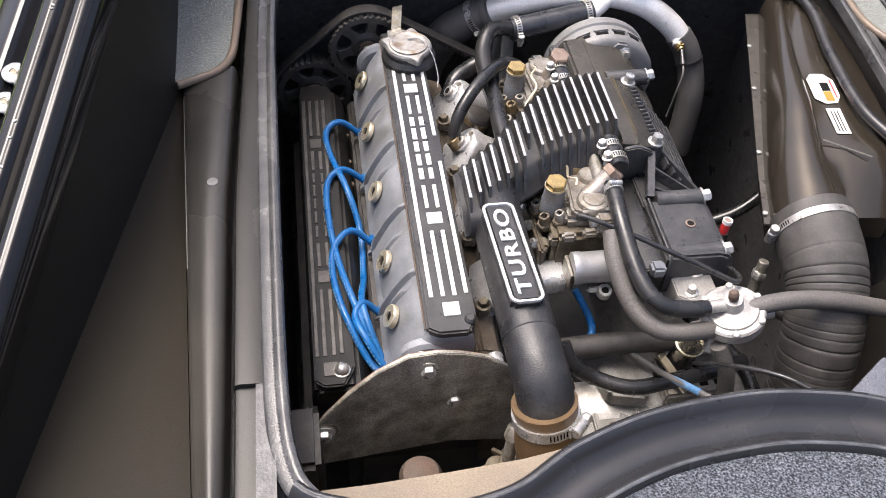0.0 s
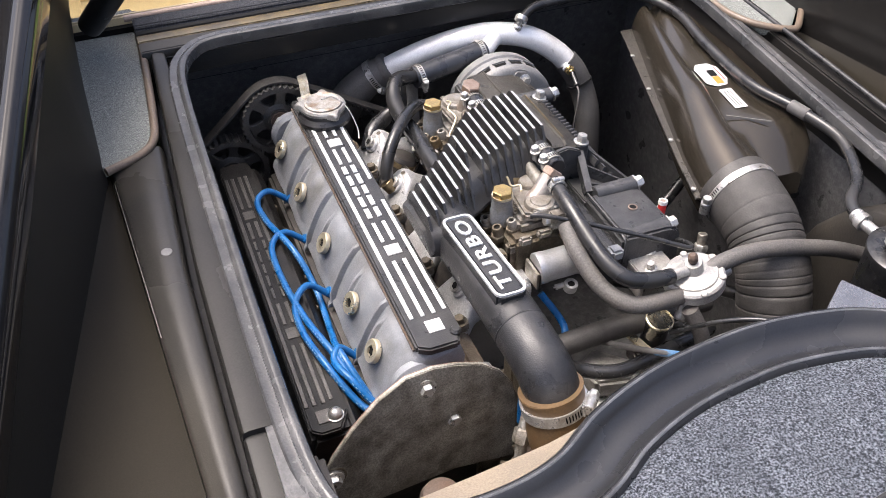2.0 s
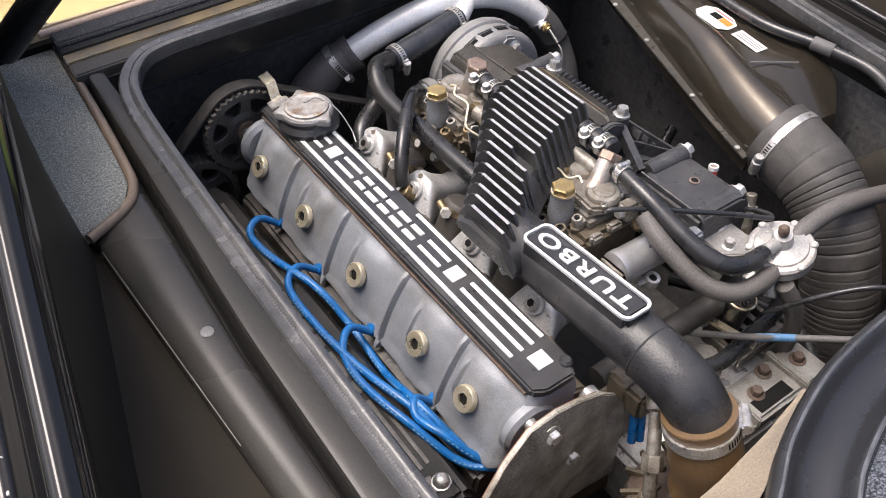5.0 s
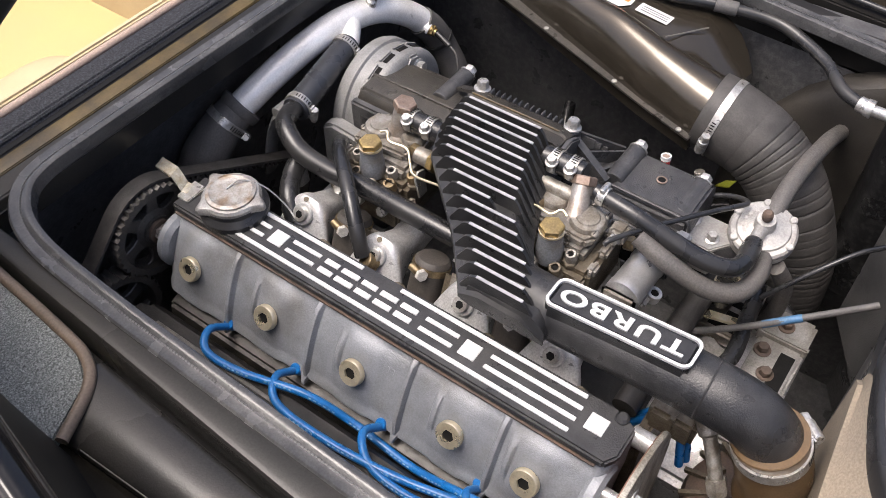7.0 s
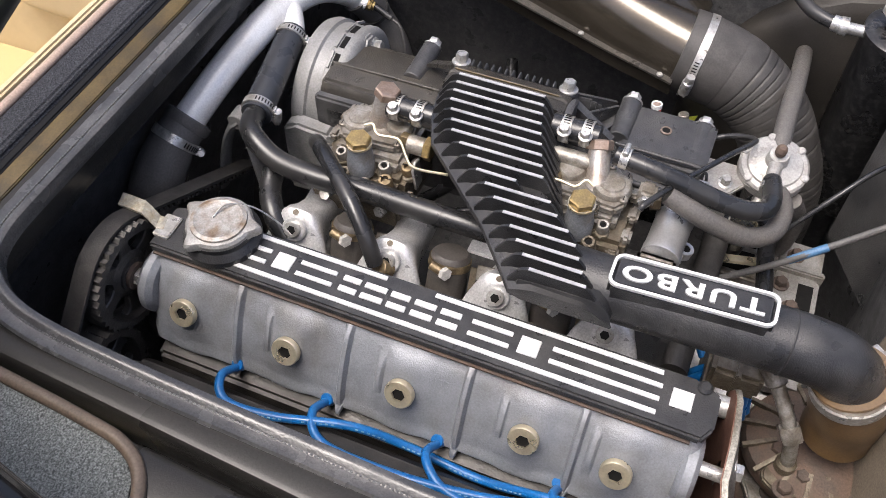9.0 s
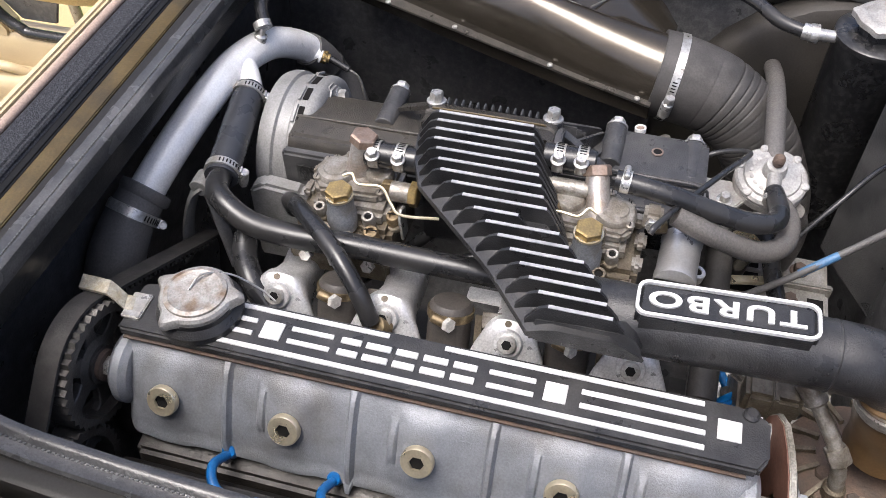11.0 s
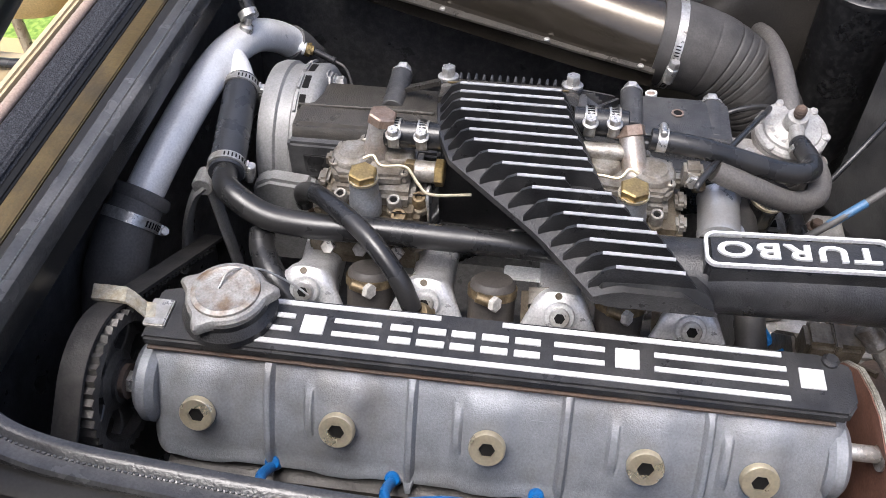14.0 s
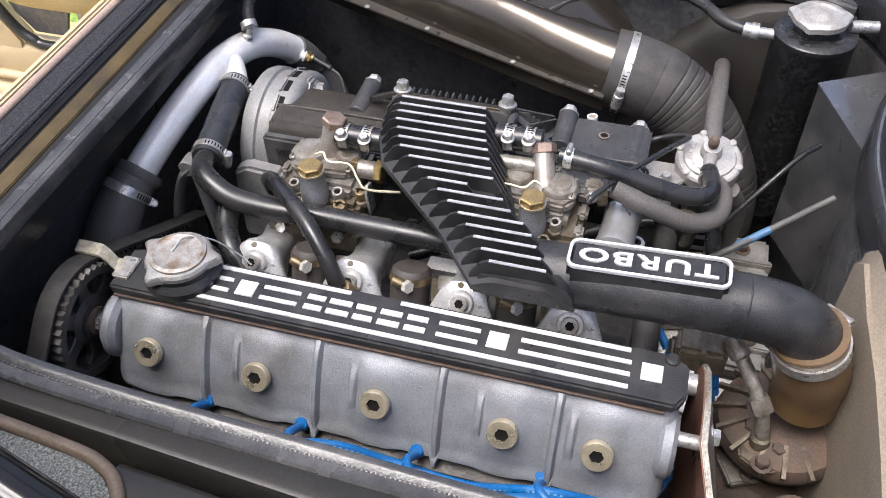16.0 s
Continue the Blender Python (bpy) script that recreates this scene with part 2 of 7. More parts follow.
# black for print, and for the shade painted into holes, slots and sockets
INK_SHADE = material("dark_print_and_hole_shade", (0.008, 0.008, 0.008), 0.8, 0.0, (0.012, 0.011, 0.010), 60, 0.5, 0.0)
INK_SHADE.node_tree.nodes["Principled BSDF"].inputs["Specular IOR Level"].default_value = 0.1
for dull, gloss in ((SIDEP, 0.1), (LOWBLACK, 0.2), (GREYBAR, 0.3), (WALLM, 0.2), (SILLTOP, 0.35), (RIM, 0.22), (SILLM, 0.25)):
    dull.node_tree.nodes["Principled BSDF"].inputs["Specular IOR Level"].default_value = gloss
GLASSY = bpy.data.materials.new("clear_glass")
GLASSY.use_nodes = True
GLASSY.node_tree.nodes["Principled BSDF"].inputs["Transmission Weight"].default_value = 1.0
GLASSY.node_tree.nodes["Principled BSDF"].inputs["Roughness"].default_value = 0.02

# ---- mesh tools ----
ORIGIN = {}


def thing(name, at, label, category, group="", kind="", shift=(0, 0, 0), turn=0.0, tilt=0.0):
    """An Empty at the base of a thing; shift, turn and tilt carry all its parts with it."""
    ob = tagged(new(name), label, category, group, kind)
    ob.empty_display_size = 0.01
    ob.location = Vector(at) + Vector(shift)
    ob.rotation_euler = (radians(tilt), 0.0, radians(turn))
    ORIGIN[ob] = Vector(at)
    return ob


def mesh_of(name, bm, mat, origin, angle=38):
    bmesh.ops.recalc_face_normals(bm, faces=bm.faces)
    bmesh.ops.translate(bm, verts=bm.verts, vec=-origin)
    me = bpy.data.meshes.new(name)
    bm.to_mesh(me)
    bm.free()
    me.materials.append(mat)
    me.shade_smooth()
    me.set_sharp_from_angle(angle=radians(angle))
    return me


def part(name, bm, mat, parent, label=""):
    ob = new(name, mesh_of(name, bm, mat, ORIGIN[parent]))
    ob.parent = parent
    ORIGIN[ob] = ORIGIN[parent]
    return tagged(ob, label)


def solo(name, bm, mat, label, category, group="", kind=""):
    """A thing of one mesh, with its origin at the middle of its base."""
    lo = Vector([min(v.co[k] for v in bm.verts) for k in range(3)])
    hi = Vector([max(v.co[k] for v in bm.verts) for k in range(3)])
    at = Vector(((lo.x + hi.x) / 2, (lo.y + hi.y) / 2, lo.z))
    ob = new(name, mesh_of(name, bm, mat, at))
    ob.location = at
    ORIGIN[ob] = at
    return tagged(ob, label, category, group, kind)


def join(*bms):
    out = bms[0]
    for b in bms[1:]:
        me = bpy.data.meshes.new("join")
        b.to_mesh(me)
        b.free()
        out.from_mesh(me)
        bpy.data.meshes.remove(me)
    return out


def bevelled(bm, amount, segments=2, least=20):
    edges = [e for e in bm.edges if len(e.link_faces) == 2 and e.calc_face_angle(0) > radians(least)]
    bmesh.ops.bevel(bm, geom=edges, offset=amount, segments=segments, affect="EDGES", clamp_overlap=True)
    return bm


def box(x0, x1, y0, y1, z0, z1, bevel=0.0, segments=2):
    bm = bmesh.new()
    bmesh.ops.create_cube(bm, size=1)
    for v in bm.verts:
        v.co = ((x0 + x1) / 2 + v.co.x * (x1 - x0), (y0 + y1) / 2 + v.co.y * (y1 - y0), (z0 + z1) / 2 + v.co.z * (z1 - z0))
    return bevelled(bm, bevel, segments) if bevel else bm


def prism(points, axis, a, b, bevel=0.0, segments=2):
    """A polygon drawn across the axis (y, z for x; x, z for y; x, y for z), pushed from a to b."""
    bm = bmesh.new()

    def place(p, d):
        return {"x": (d, p[0], p[1]), "y": (p[0], d, p[1]), "z": (p[0], p[1], d)}[axis]

    low, high = [bm.verts.new(place(p, a)) for p in points], [bm.verts.new(place(p, b)) for p in points]
    bm.faces.new(low), bm.faces.new(high)
    for k in range(len(points)):
        bm.faces.new((low[k - 1], low[k], high[k], high[k - 1]))
    bmesh.ops.recalc_face_normals(bm, faces=bm.faces)
    return bevelled(bm, bevel, segments) if bevel else bm


def loft(rings, closed=True, caps=True):
    bm = bmesh.new()
    rows = [[bm.verts.new(p) for p in ring] for ring in rings]
    n = len(rows[0])
    for a, b in zip(rows, rows[1:]):
        for k in range(n if closed else n - 1):
            bm.faces.new((a[k], a[(k + 1) % n], b[(k + 1) % n], b[k]))
    if caps and closed:
        bm.faces.new(rows[0]), bm.faces.new(rows[-1])
    return bm


def side(axis):
    axis = Vector(axis).normalized()
    u = axis.cross(Vector((0, 0, 1)) if abs(axis.z) < 0.9 else Vector((0, 1, 0))).normalized()
    return axis, u, axis.cross(u)


def lathe(profile, at, axis=(0, 0, 1), seg=32, lobes=None):
    """Rings of (radius, height) round the axis; lobes changes the radius with the angle."""
    axis, u, w = side(axis)
    at = Vector(at)
    rings = []
    for r, h in profile:
        ring = []
        for k in range(seg):
            a = 2 * math.pi * k / seg
            q = r * (lobes(a) if lobes else 1)
            ring.append(at + axis * h + u * (q * math.cos(a)) + w * (q * math.sin(a)))
        rings.append(ring)
    return loft(rings)


def rod(p, q, r, seg=20, bevel=0.0008):
    p, q = Vector(p), Vector(q)
    d = (q - p).length
    c = min(bevel, r * 0.4, d * 0.3)
    return lathe([(r - c, 0), (r, c), (r, d - c), (r - c, d)], p, q - p, seg)


def hexagon(at, axis, r, h, cap=True):
    b = lathe([(r * 0.93, 0), (r, h * 0.08), (r, h * 0.85), (r * 0.88, h)], at, axis, 6)
    return b


def bolt(at, axis, r, h=None):
    """Hexagon head on a washer."""
    h = h or r * 1.1
    a = Vector(axis).normalized()
    return join(lathe([(r * 1.45, 0), (r * 1.45, r * 0.25), (r * 1.38, r * 0.3)], at, axis, 20), hexagon(Vector(at) + a * r * 0.28, axis, r, h))


def smooth_line(points, steps=8):
    pts = [Vector(p) for p in points]
    pts = [pts[0] * 2 - pts[1], *pts, pts[-1] * 2 - pts[-2]]
    out = []
    for a, b, c, d in zip(pts, pts[1:], pts[2:], pts[3:]):
        for k in range(steps):
            t = k / steps
            out.append(0.5 * (2 * b + (c - a) * t + (2 * a - 5 * b + 4 * c - d) * t * t + (3 * b - a - 3 * c + d) * t ** 3))
    return out + [pts[-2]]


def tube(points, radius, seg=14, steps=8, straight=False, flat=1.0):
    """A round bar along a smooth line; radius is a number or a function of the way along, 0 to 1."""
    line = [Vector(p) for p in points] if straight else smooth_line(points, steps)
    total = sum((b - a).length for a, b in zip(line, line[1:]))
    rings, gone, u = [], 0.0, None
    for k, p in enumerate(line):
        ahead = (line[min(k + 1, len(line) - 1)] - line[max(k - 1, 0)]).normalized()
        if u is None:
            u = side(ahead)[1]
        u = (u - ahead * u.dot(ahead)).normalized()
        w = ahead.cross(u)
        gone += (p - line[k - 1]).length if k else 0
        r = radius(gone / total) if callable(radius) else radius
        rings.append([p + u * (r * math.cos(2 * math.pi * j / seg)) + w * (r * flat * math.sin(2 * math.pi * j / seg)) for j in range(seg)])
    return loft(rings)


def resampled(points, step, steps=10):
    line = smooth_line(points, steps)
    out, carry = [line[0]], 0.0
    for a, b in zip(line, line[1:]):
        d = (b - a).length
        while carry + d >= step:
            a = a.lerp(b, (step - carry) / d)
            out.append(a.copy())
            d, carry = (b - a).length, 0.0
        carry += d
    return out


def clamp(parent, at, axis, r, screw, wide=0.009, name="hose_clamp"):
    """A worm-drive clamp: slotted band, housing and hexagon screw at the side that screw points to."""
    a, u, w = side(axis)
    at = Vector(at)
    s = (Vector(screw) - a * Vector(screw).dot(a)).normalized()
    c = a.cross(s)
    band = part(name, lathe([(r, -wide / 2), (r + 0.0012, -wide / 2), (r + 0.0012, wide / 2), (r, wide / 2)], at, axis, 40), STEEL, parent, "bright steel worm-drive hose clamp")
    o = at + s * (r + 0.004)
    big = 1.35 if r > 0.025 else 1.0
    part("clamp_housing", rod(o - c * 0.007 * big, o + c * 0.007 * big, 0.0046 * big, 14), STEEL, band)
    part("clamp_screw", hexagon(o + c * 0.007 * big, c, 0.0042 * big, 0.006 * big), STEEL, band)
    part("housing_foot", loft([[o + c * i * 0.009 * big + a * j * wide * 0.45 - s * h for i, j in ((-1, -1), (1, -1), (1, 1), (-1, 1))] for h in (0.004, 0.0022)]), STEEL, band)
    slots = []
    for k in range(-9, 10):
        if abs(k) > 1:
            e = s * math.cos(k * 0.0032 / r) + c * math.sin(k * 0.0032 / r)
            f = a.cross(e)
            m = at + e * (r + 0.0011)
            slots.append(loft([[m + f * i * 0.00065 + a * j * wide * 0.28 + e * h for i, j in ((-1, -1), (1, -1), (1, 1), (-1, 1))] for h in (0, 0.0004)]))
    part("band_slots", join(*slots), INK_SHADE, band, "dark worm slots")
    return band


def bar(p, q, wide, thick, up=(0, 0, 1)):
    """A flat bar from p to q with its flat side towards up."""
    p, q, up = Vector(p), Vector(q), Vector(up)
    n = (q - p).cross(up).normalized() * (wide / 2)
    t = n.cross(q - p).normalized() * thick
    return loft([[c - n, c + n, c + n + t, c - n + t] for c in (p, p.lerp(q, 0.5), q)])


def between(table, x):
    """Straight lines through (x, y) pairs with x falling."""
    for (a, ya), (b, yb) in zip(table, table[1:]):
        if x >= b:
            return ya + (yb - ya) * max(0.0, min(1.0, (a - x) / (a - b)))
    return table[-1][1]


def plate_text(body, size, at, parent, mat, name="lettering"):
    """Raised words from the built-in font, read towards +y with their tops towards -x."""
    curve = bpy.data.curves.new(name, "FONT")
    curve.body, curve.size, curve.extrude, curve.align_x, curve.align_y = body, size, 0.0012, "CENTER", "CENTER"
    curve.space_character = 1.18
    curve.offset = 0.0007
    ob = bpy.data.objects.new(name, curve)
    scene.collection.objects.link(ob)
    me = bpy.data.meshes.new_from_object(ob.evaluated_get(bpy.context.evaluated_depsgraph_get()))
    bpy.data.objects.remove(ob)
    bm = bmesh.new()
    bm.from_mesh(me)
    return bm


# ---- the bay ----
def sloped(bm, along=0.06, shift=0.0):
    for v in bm.verts:
        v.co.z += along * v.co.y
        v.co.x += shift * v.co.y
    return bm


SEAL_Z = 0.95
solo("ground", prism([(-400, -400), (400, -400), (400, 400), (-400, 400)], "z", -0.1, 0.0), GRASS, "sunlit mown grass all round the car", "grass", kind="structure")
solo("pavement", box(-3.5, -0.46, -3, 4, 0.0, 0.02, 0.005), PAVING, "pale concrete paving beside the car", "paving", kind="structure")
solo("floor", box(-0.14, 0.70, -0.30, 0.62, 0.30, 0.34), BAY, "dark undertray at the bottom of the bay", "undertray", kind="structure")
solo("wall_left", prism([(-0.118, 0.942), (-0.135, 0.34), (-0.155, 0.34), (-0.135, 0.942)], "y", -0.26, 0.60), BAY, "black painted inner side wall of the bay", "bay wall", kind="structure")
solo("wall_front", prism([(0.5035, 0.973), (0.562, 0.90), (0.590, 0.34), (0.620, 0.34), (0.585, 0.90), (0.515, 0.973)], "x", -0.14, 0.70), BAY, "speckled black bulkhead between bay and cabin", "bulkhead", kind="structure")
solo("wall_right", prism([(0.652, 0.945), (0.645, 0.90), (0.645, 0.34), (0.70, 0.34), (0.675, 0.945)], "y", -0.26, 0.60), BAY, "black painted inner side wall of the bay", "bay wall", kind="structure")
arch = [(0.062, 0.70), (0.050, 0.755), (0.027, 0.812), (-0.006, 0.858), (-0.045, 0.893), (-0.09, 0.917), (-0.15, 0.930), (-0.21, 0.925), (-0.26, 0.905)]
solo("wheel_arch", loft([[(x, y - inset_y, z - drop) for y, z in arch] + [(x, -0.26, 0.60), (x, 0.075, 0.60)] for x, inset_y, drop in ((0.650, 0, 0), (0.622, 0, 0), (0.614, 0.004, 0.003), (0.610, 0.012, 0.010), (0.608, 0.020, 0.018))]), ARCHM, "dusty brown-black rear wheel arch bulging into the bay", "wheel arch", kind="structure")

# rim, sill and side panel on the left, with a drain groove and a raised painted flange
STRIP = [(-0.120, 0.936), (-0.120, 0.9465), (-0.1215, 0.9492), (-0.125, 0.950), (-0.149, 0.951), (-0.153, 0.9498), (-0.155, 0.9465), (-0.157, 0.915), (-0.157, 0.86), (-0.13, 0.86)]


def inset(y):
    """The drain groove bends towards the bay in front."""
    return 0.04 * max(0.0, y - 0.1)


def steps_between(y0, y1, step=0.03):
    n = max(2, int((y1 - y0) / step))
    return [y0 + (y1 - y0) * k / n for k in range(n + 1)]


def strip_rings(y0, y1, drop=0.0):
    return loft([[(x + (inset(y) if x < -0.13 else 0), y, z - drop + 0.06 * y) for x, z in STRIP] for y in steps_between(y0, y1)])


def sill_edge(y):
    return -0.203 - 0.055 * min(y, 0.29)


def panel_foot(y):
    x = -0.286 + 0.228 * y if y < 0.275 else -0.222 - 0.045 * (y - 0.275)
    return max(x, -0.305 + 0.2 * y) if y < 0 else x


def sill_ring(y):
    e, g = sill_edge(y), -0.163 + inset(y)
    top = [(g, 0.860), (g, 0.930), (g - 0.001, 0.9365), (g - 0.003, 0.9405), (g - 0.007, 0.9425)]
    top += [(g - 0.007 + (e + 0.009 - g + 0.007) * f, 0.9425 + 0.0012 * math.sin(math.pi * f) - 0.0045 * f * f * f) for f in (0.2, 0.4, 0.6, 0.8, 1.0)]
    top += [(e + 0.005, 0.9362), (e + 0.002, 0.9337), (e, 0.929), (e - 0.001, 0.922), (e - 0.001, 0.86)]
    return [(x, y, z + 0.06 * y) for x, z in top]


def panel_ring(y):
    e, w = sill_edge(y) - 0.0012, panel_foot(y)
    w = min(w, e - 0.002)
    dip = min(1.0, (e - w) / 0.06)
    return [(x, y, z + 0.06 * y) for x, z in ((e, 0.926), (e + (w - e) * 0.2, 0.926 - 0.006 * dip), (e + (w - e) * 0.6, 0.928 - 0.006 * dip), (w - 0.002, 0.932), (w - 0.002, 0.90), (e, 0.88))]


def wall_ring(y):
    w, f, h = panel_foot(y), -0.305 + 0.2 * y, 1.056 + 0.3 * y
    low = 0.925 + 0.06 * y
    line = [(w + (f - w) * k, low + (h - low) * k) for k in (0, 0.08, 0.3, 0.65, 1.0)]
    return [(x, y, z) for x, z in line] + [(f - 0.006, y, h), (w - 0.012, y, low)]


solo("rim_left", strip_rings(-0.128, 0.51), RIM, "dusty black painted rim beside the bay", "bay rim", kind="structure")
solo("rim_left_rear", strip_rings(-1.0, -0.1285, 0.006), RIM, "black painted rim below a step at a joint", "bay rim", kind="structure")
solo("drain_groove", loft([[(-0.154 + inset(y), y, 0.905 + 0.06 * y), (-0.167 + inset(y), y, 0.905 + 0.06 * y), (-0.167 + inset(y), y, 0.90 + 0.06 * y), (-0.154 + inset(y), y, 0.90 + 0.06 * y)] for y in steps_between(-1.0, 0.66)]), RIM, "dark floor of the drain groove beside the rim", "groove", kind="structure")
solo("sill_left", loft([sill_ring(y) for y in steps_between(-1.0, 0.312)]), SILLTOP, "satin black painted sill with a worn outer edge", "sill", kind="structure")
solo("side_panel", loft([panel_ring(y) for y in steps_between(-1.0, 0.30)]), SIDEP, "smooth brown-black inner panel between sill and body flange", "side panel", kind="structure")
solo("flange_wall", loft([wall_ring(y) for y in steps_between(-1.0, 0.70)]), WALLM, "dark brown-black wall rising to the body flange", "side panel", kind="structure")
solo("sill_wear", tube([(sill_edge(y) + 0.0012, y, 0.9326 + 0.06 * y) for y in steps_between(0.02, 0.27)], 0.0006, 6), SCUFFED, "pale worn line along the edge of the sill", "worn edge", kind="structure")
solo("sill_spot", lathe([(0.0058, -0.001), (0.0058, 0.0006), (0.005, 0.0009)], (-0.179, 0.125, 0.9508), (0.0, -0.06, 1), 18), SPOTM, "grey blanking plug in the sill", "plug", kind="structure")
FLANGE = [(-0.268, 1.04), (-0.2675, 1.058), (-0.2685, 1.067), (-0.2715, 1.0745), (-0.276, 1.0795), (-0.2815, 1.082), (-0.287, 1.0812), (-0.2915, 1.0775), (-0.2945, 1.072), (-0.297, 1.064), (-0.3005, 1.0605), (-0.304, 1.0635), (-0.308, 1.0695), (-0.313, 1.072), (-0.319, 1.0715), (-0.326, 1.067), (-0.333, 1.059), (-0.338, 1.050), (-0.3415, 1.047), (-0.345, 1.0505), (-0.3485, 1.0545), (-0.352, 1.0558), (-0.357, 1.0545), (-0.364, 1.0505), (-0.373, 1.045), (-0.383, 1.038), (-0.394, 1.028), (-0.404, 1.014), (-0.413, 0.99), (-0.425, 0.80), (-0.43, 0.30), (-0.40, 0.30), (-0.30, 1.0)]
flange = solo("body_flange", sloped(prism([(x - 0.028, z - 0.003) for x, z in FLANGE], "y", -1.1, 0.75, 0.0015), 0.30, 0.20), GLOSS, "chipped gloss black painted hatch flange of the car body", "car body", kind="structure")

for y, k in ((0.140, 0), (0.109, 1)):
    b = thing("flange_bolt", (-0.366 + 0.2 * y, y, 1.043 + 0.3 * y), "pale zinc countersunk bolt in the body flange", "bolt", "bolts in the body flange")
    base = Vector((-0.366 + 0.2 * y, y, 1.0500 + 0.3 * y))
    part("head", lathe([(0.0115, 0), (0.0115, 0.0018), (0.009, 0.0034), (0.0042, 0.0040), (0.0036, 0.0030)], base, (0.05, -0.29, 1), 28), STEEL, b)
    part("cross", hexagon(base + Vector((0, -0.0009, 0.0030)), (0.05, -0.29, 1), 0.0034, 0.0006), CARBDARK, b)
def mirrored(rings):
    return [[(0.528 - x, y, z) for x, y, z in reversed(ring)] for ring in rings]


solo("side_panel_right", loft(mirrored([panel_ring(y) for y in steps_between(-1.0, 0.30)])), SIDEP, "smooth dark inner panel across the bay", "side panel", kind="structure")
solo("flange_wall_right", loft(mirrored([wall_ring(y) for y in steps_between(-1.0, 0.70)])), WALLGLOSS, "glossy black wall rising to the far body flange", "side panel", kind="structure")
solo("body_flange_right", sloped(prism([(0.556 - x, z - 0.003) for x, z in reversed(FLANGE)], "y", -1.1, 0.75, 0.0015), 0.30, -0.20), GLOSS, "gloss black painted far hatch flange of the car body", "car body", kind="structure")
chip = random.Random(4)
CHIP = material("bare_chip", (0.35, 0.35, 0.34), 0.6)
for k in range(34):
    y = chip.uniform(-0.16, 0.30)
    c = Vector((-0.3412 + chip.uniform(-0.0012, 0.0012) + 0.2 * y, y, 1.0688 + 0.3 * y))
    r = chip.uniform(0.0006, 0.0016)
    solo("paint_chip", lathe([(r, -0.0004), (r * 0.9, 0.0006)], c, (0.1, -0.29, 1), 7, lambda a, q=chip.uniform(0, 6): 1 + 0.4 * math.sin(a * 2 + q)), CHIP, "pale chip in the black paint", "paint chip", "chips in the flange paint")
front = [(0.505, 0.968), (0.505, 0.980), (0.508, 0.984), (0.528, 0.988), (0.5285, 0.975), (0.546, 0.975), (0.5465, 0.990), (0.551, 0.995), (0.554, 0.94), (0.510, 0.94)]
solo("rim_front", prism(front, "x", -0.15, 0.74, 0.0015), RIM, "dusty brown-black front rim of the bay", "bay rim", kind="structure")
solo("adhesive_strip", prism([(0.529, 0.976), (0.529, 0.988), (0.537, 0.991), (0.5455, 0.990), (0.5455, 0.976)], "x", -0.15, 0.74, 0.001), GOLDTRIM, "aged yellow-brown glue strip along the front rim", "trim", kind="structure")
solo("carpet_strip", prism([(0.552, 0.95), (0.552, 0.995), (0.556, 1.000), (0.576, 1.003), (0.580, 0.999), (0.580, 0.9), (0.56, 0.9)], "x", -0.15, 0.74, 0.002), DARKCARPET, "dark navy carpet covered ledge above the bulkhead", "carpet", kind="structure")
solo("ledge_piping", tube([(-0.16, 0.5845, 1.000), (0.2, 0.5845, 1.001), (0.75, 0.5845, 1.002)], 0.0046, 12), CREAMPIPE, "pinkish cream piping behind the carpet ledge", "piping", kind="structure")
solo("cabin_ledge", prism([(0.600, 0.60), (0.600, 0.992), (0.602, 0.997), (0.606, 0.998), (0.611, 0.996), (0.613, 0.99), (0.613, 0.6)], "x", -0.30, 0.90, 0.002), CREAM, "cream trim edge behind a dark slot at the cabin", "trim", kind="structure")
# solid strip whose black colour stands for the shade in the gap
solo("slot_filler", prism([(0.589, 0.60), (0.589, 0.985), (0.5995, 0.985), (0.5995, 0.60)], "x", -0.28, 0.88), INK_SHADE, "black strip drawn as the shade in the gap between piping and cabin trim", "gap", kind="structure")

seal = [(-0.085, -0.245, 0.938), (-0.104, -0.215, 0.940), (-0.113, -0.15, 0.944), (-0.1155, 0.0, 0.952), (-0.1155, 0.2, 0.964), (-0.114, 0.36, 0.975), (-0.108, 0.445, 0.982), (-0.088, 0.487, 0.986), (-0.055, 0.505, 0.988), (0.02, 0.507, 0.988), (0.2, 0.505, 0.988), (0.4, 0.503, 0.988), (0.58, 0.502, 0.986)]
seal_thing = thing("bay_seal", (-0.1, 0.1, 0.94), "grey ribbed rubber seal round the edge of the bay", "rubber seal", kind="structure")


STITCH = material("dusty_seal_edge", (0.06, 0.061, 0.063), 0.4, 0.0, (0.10, 0.10, 0.10), 60, 0.7, 0.2, 500)


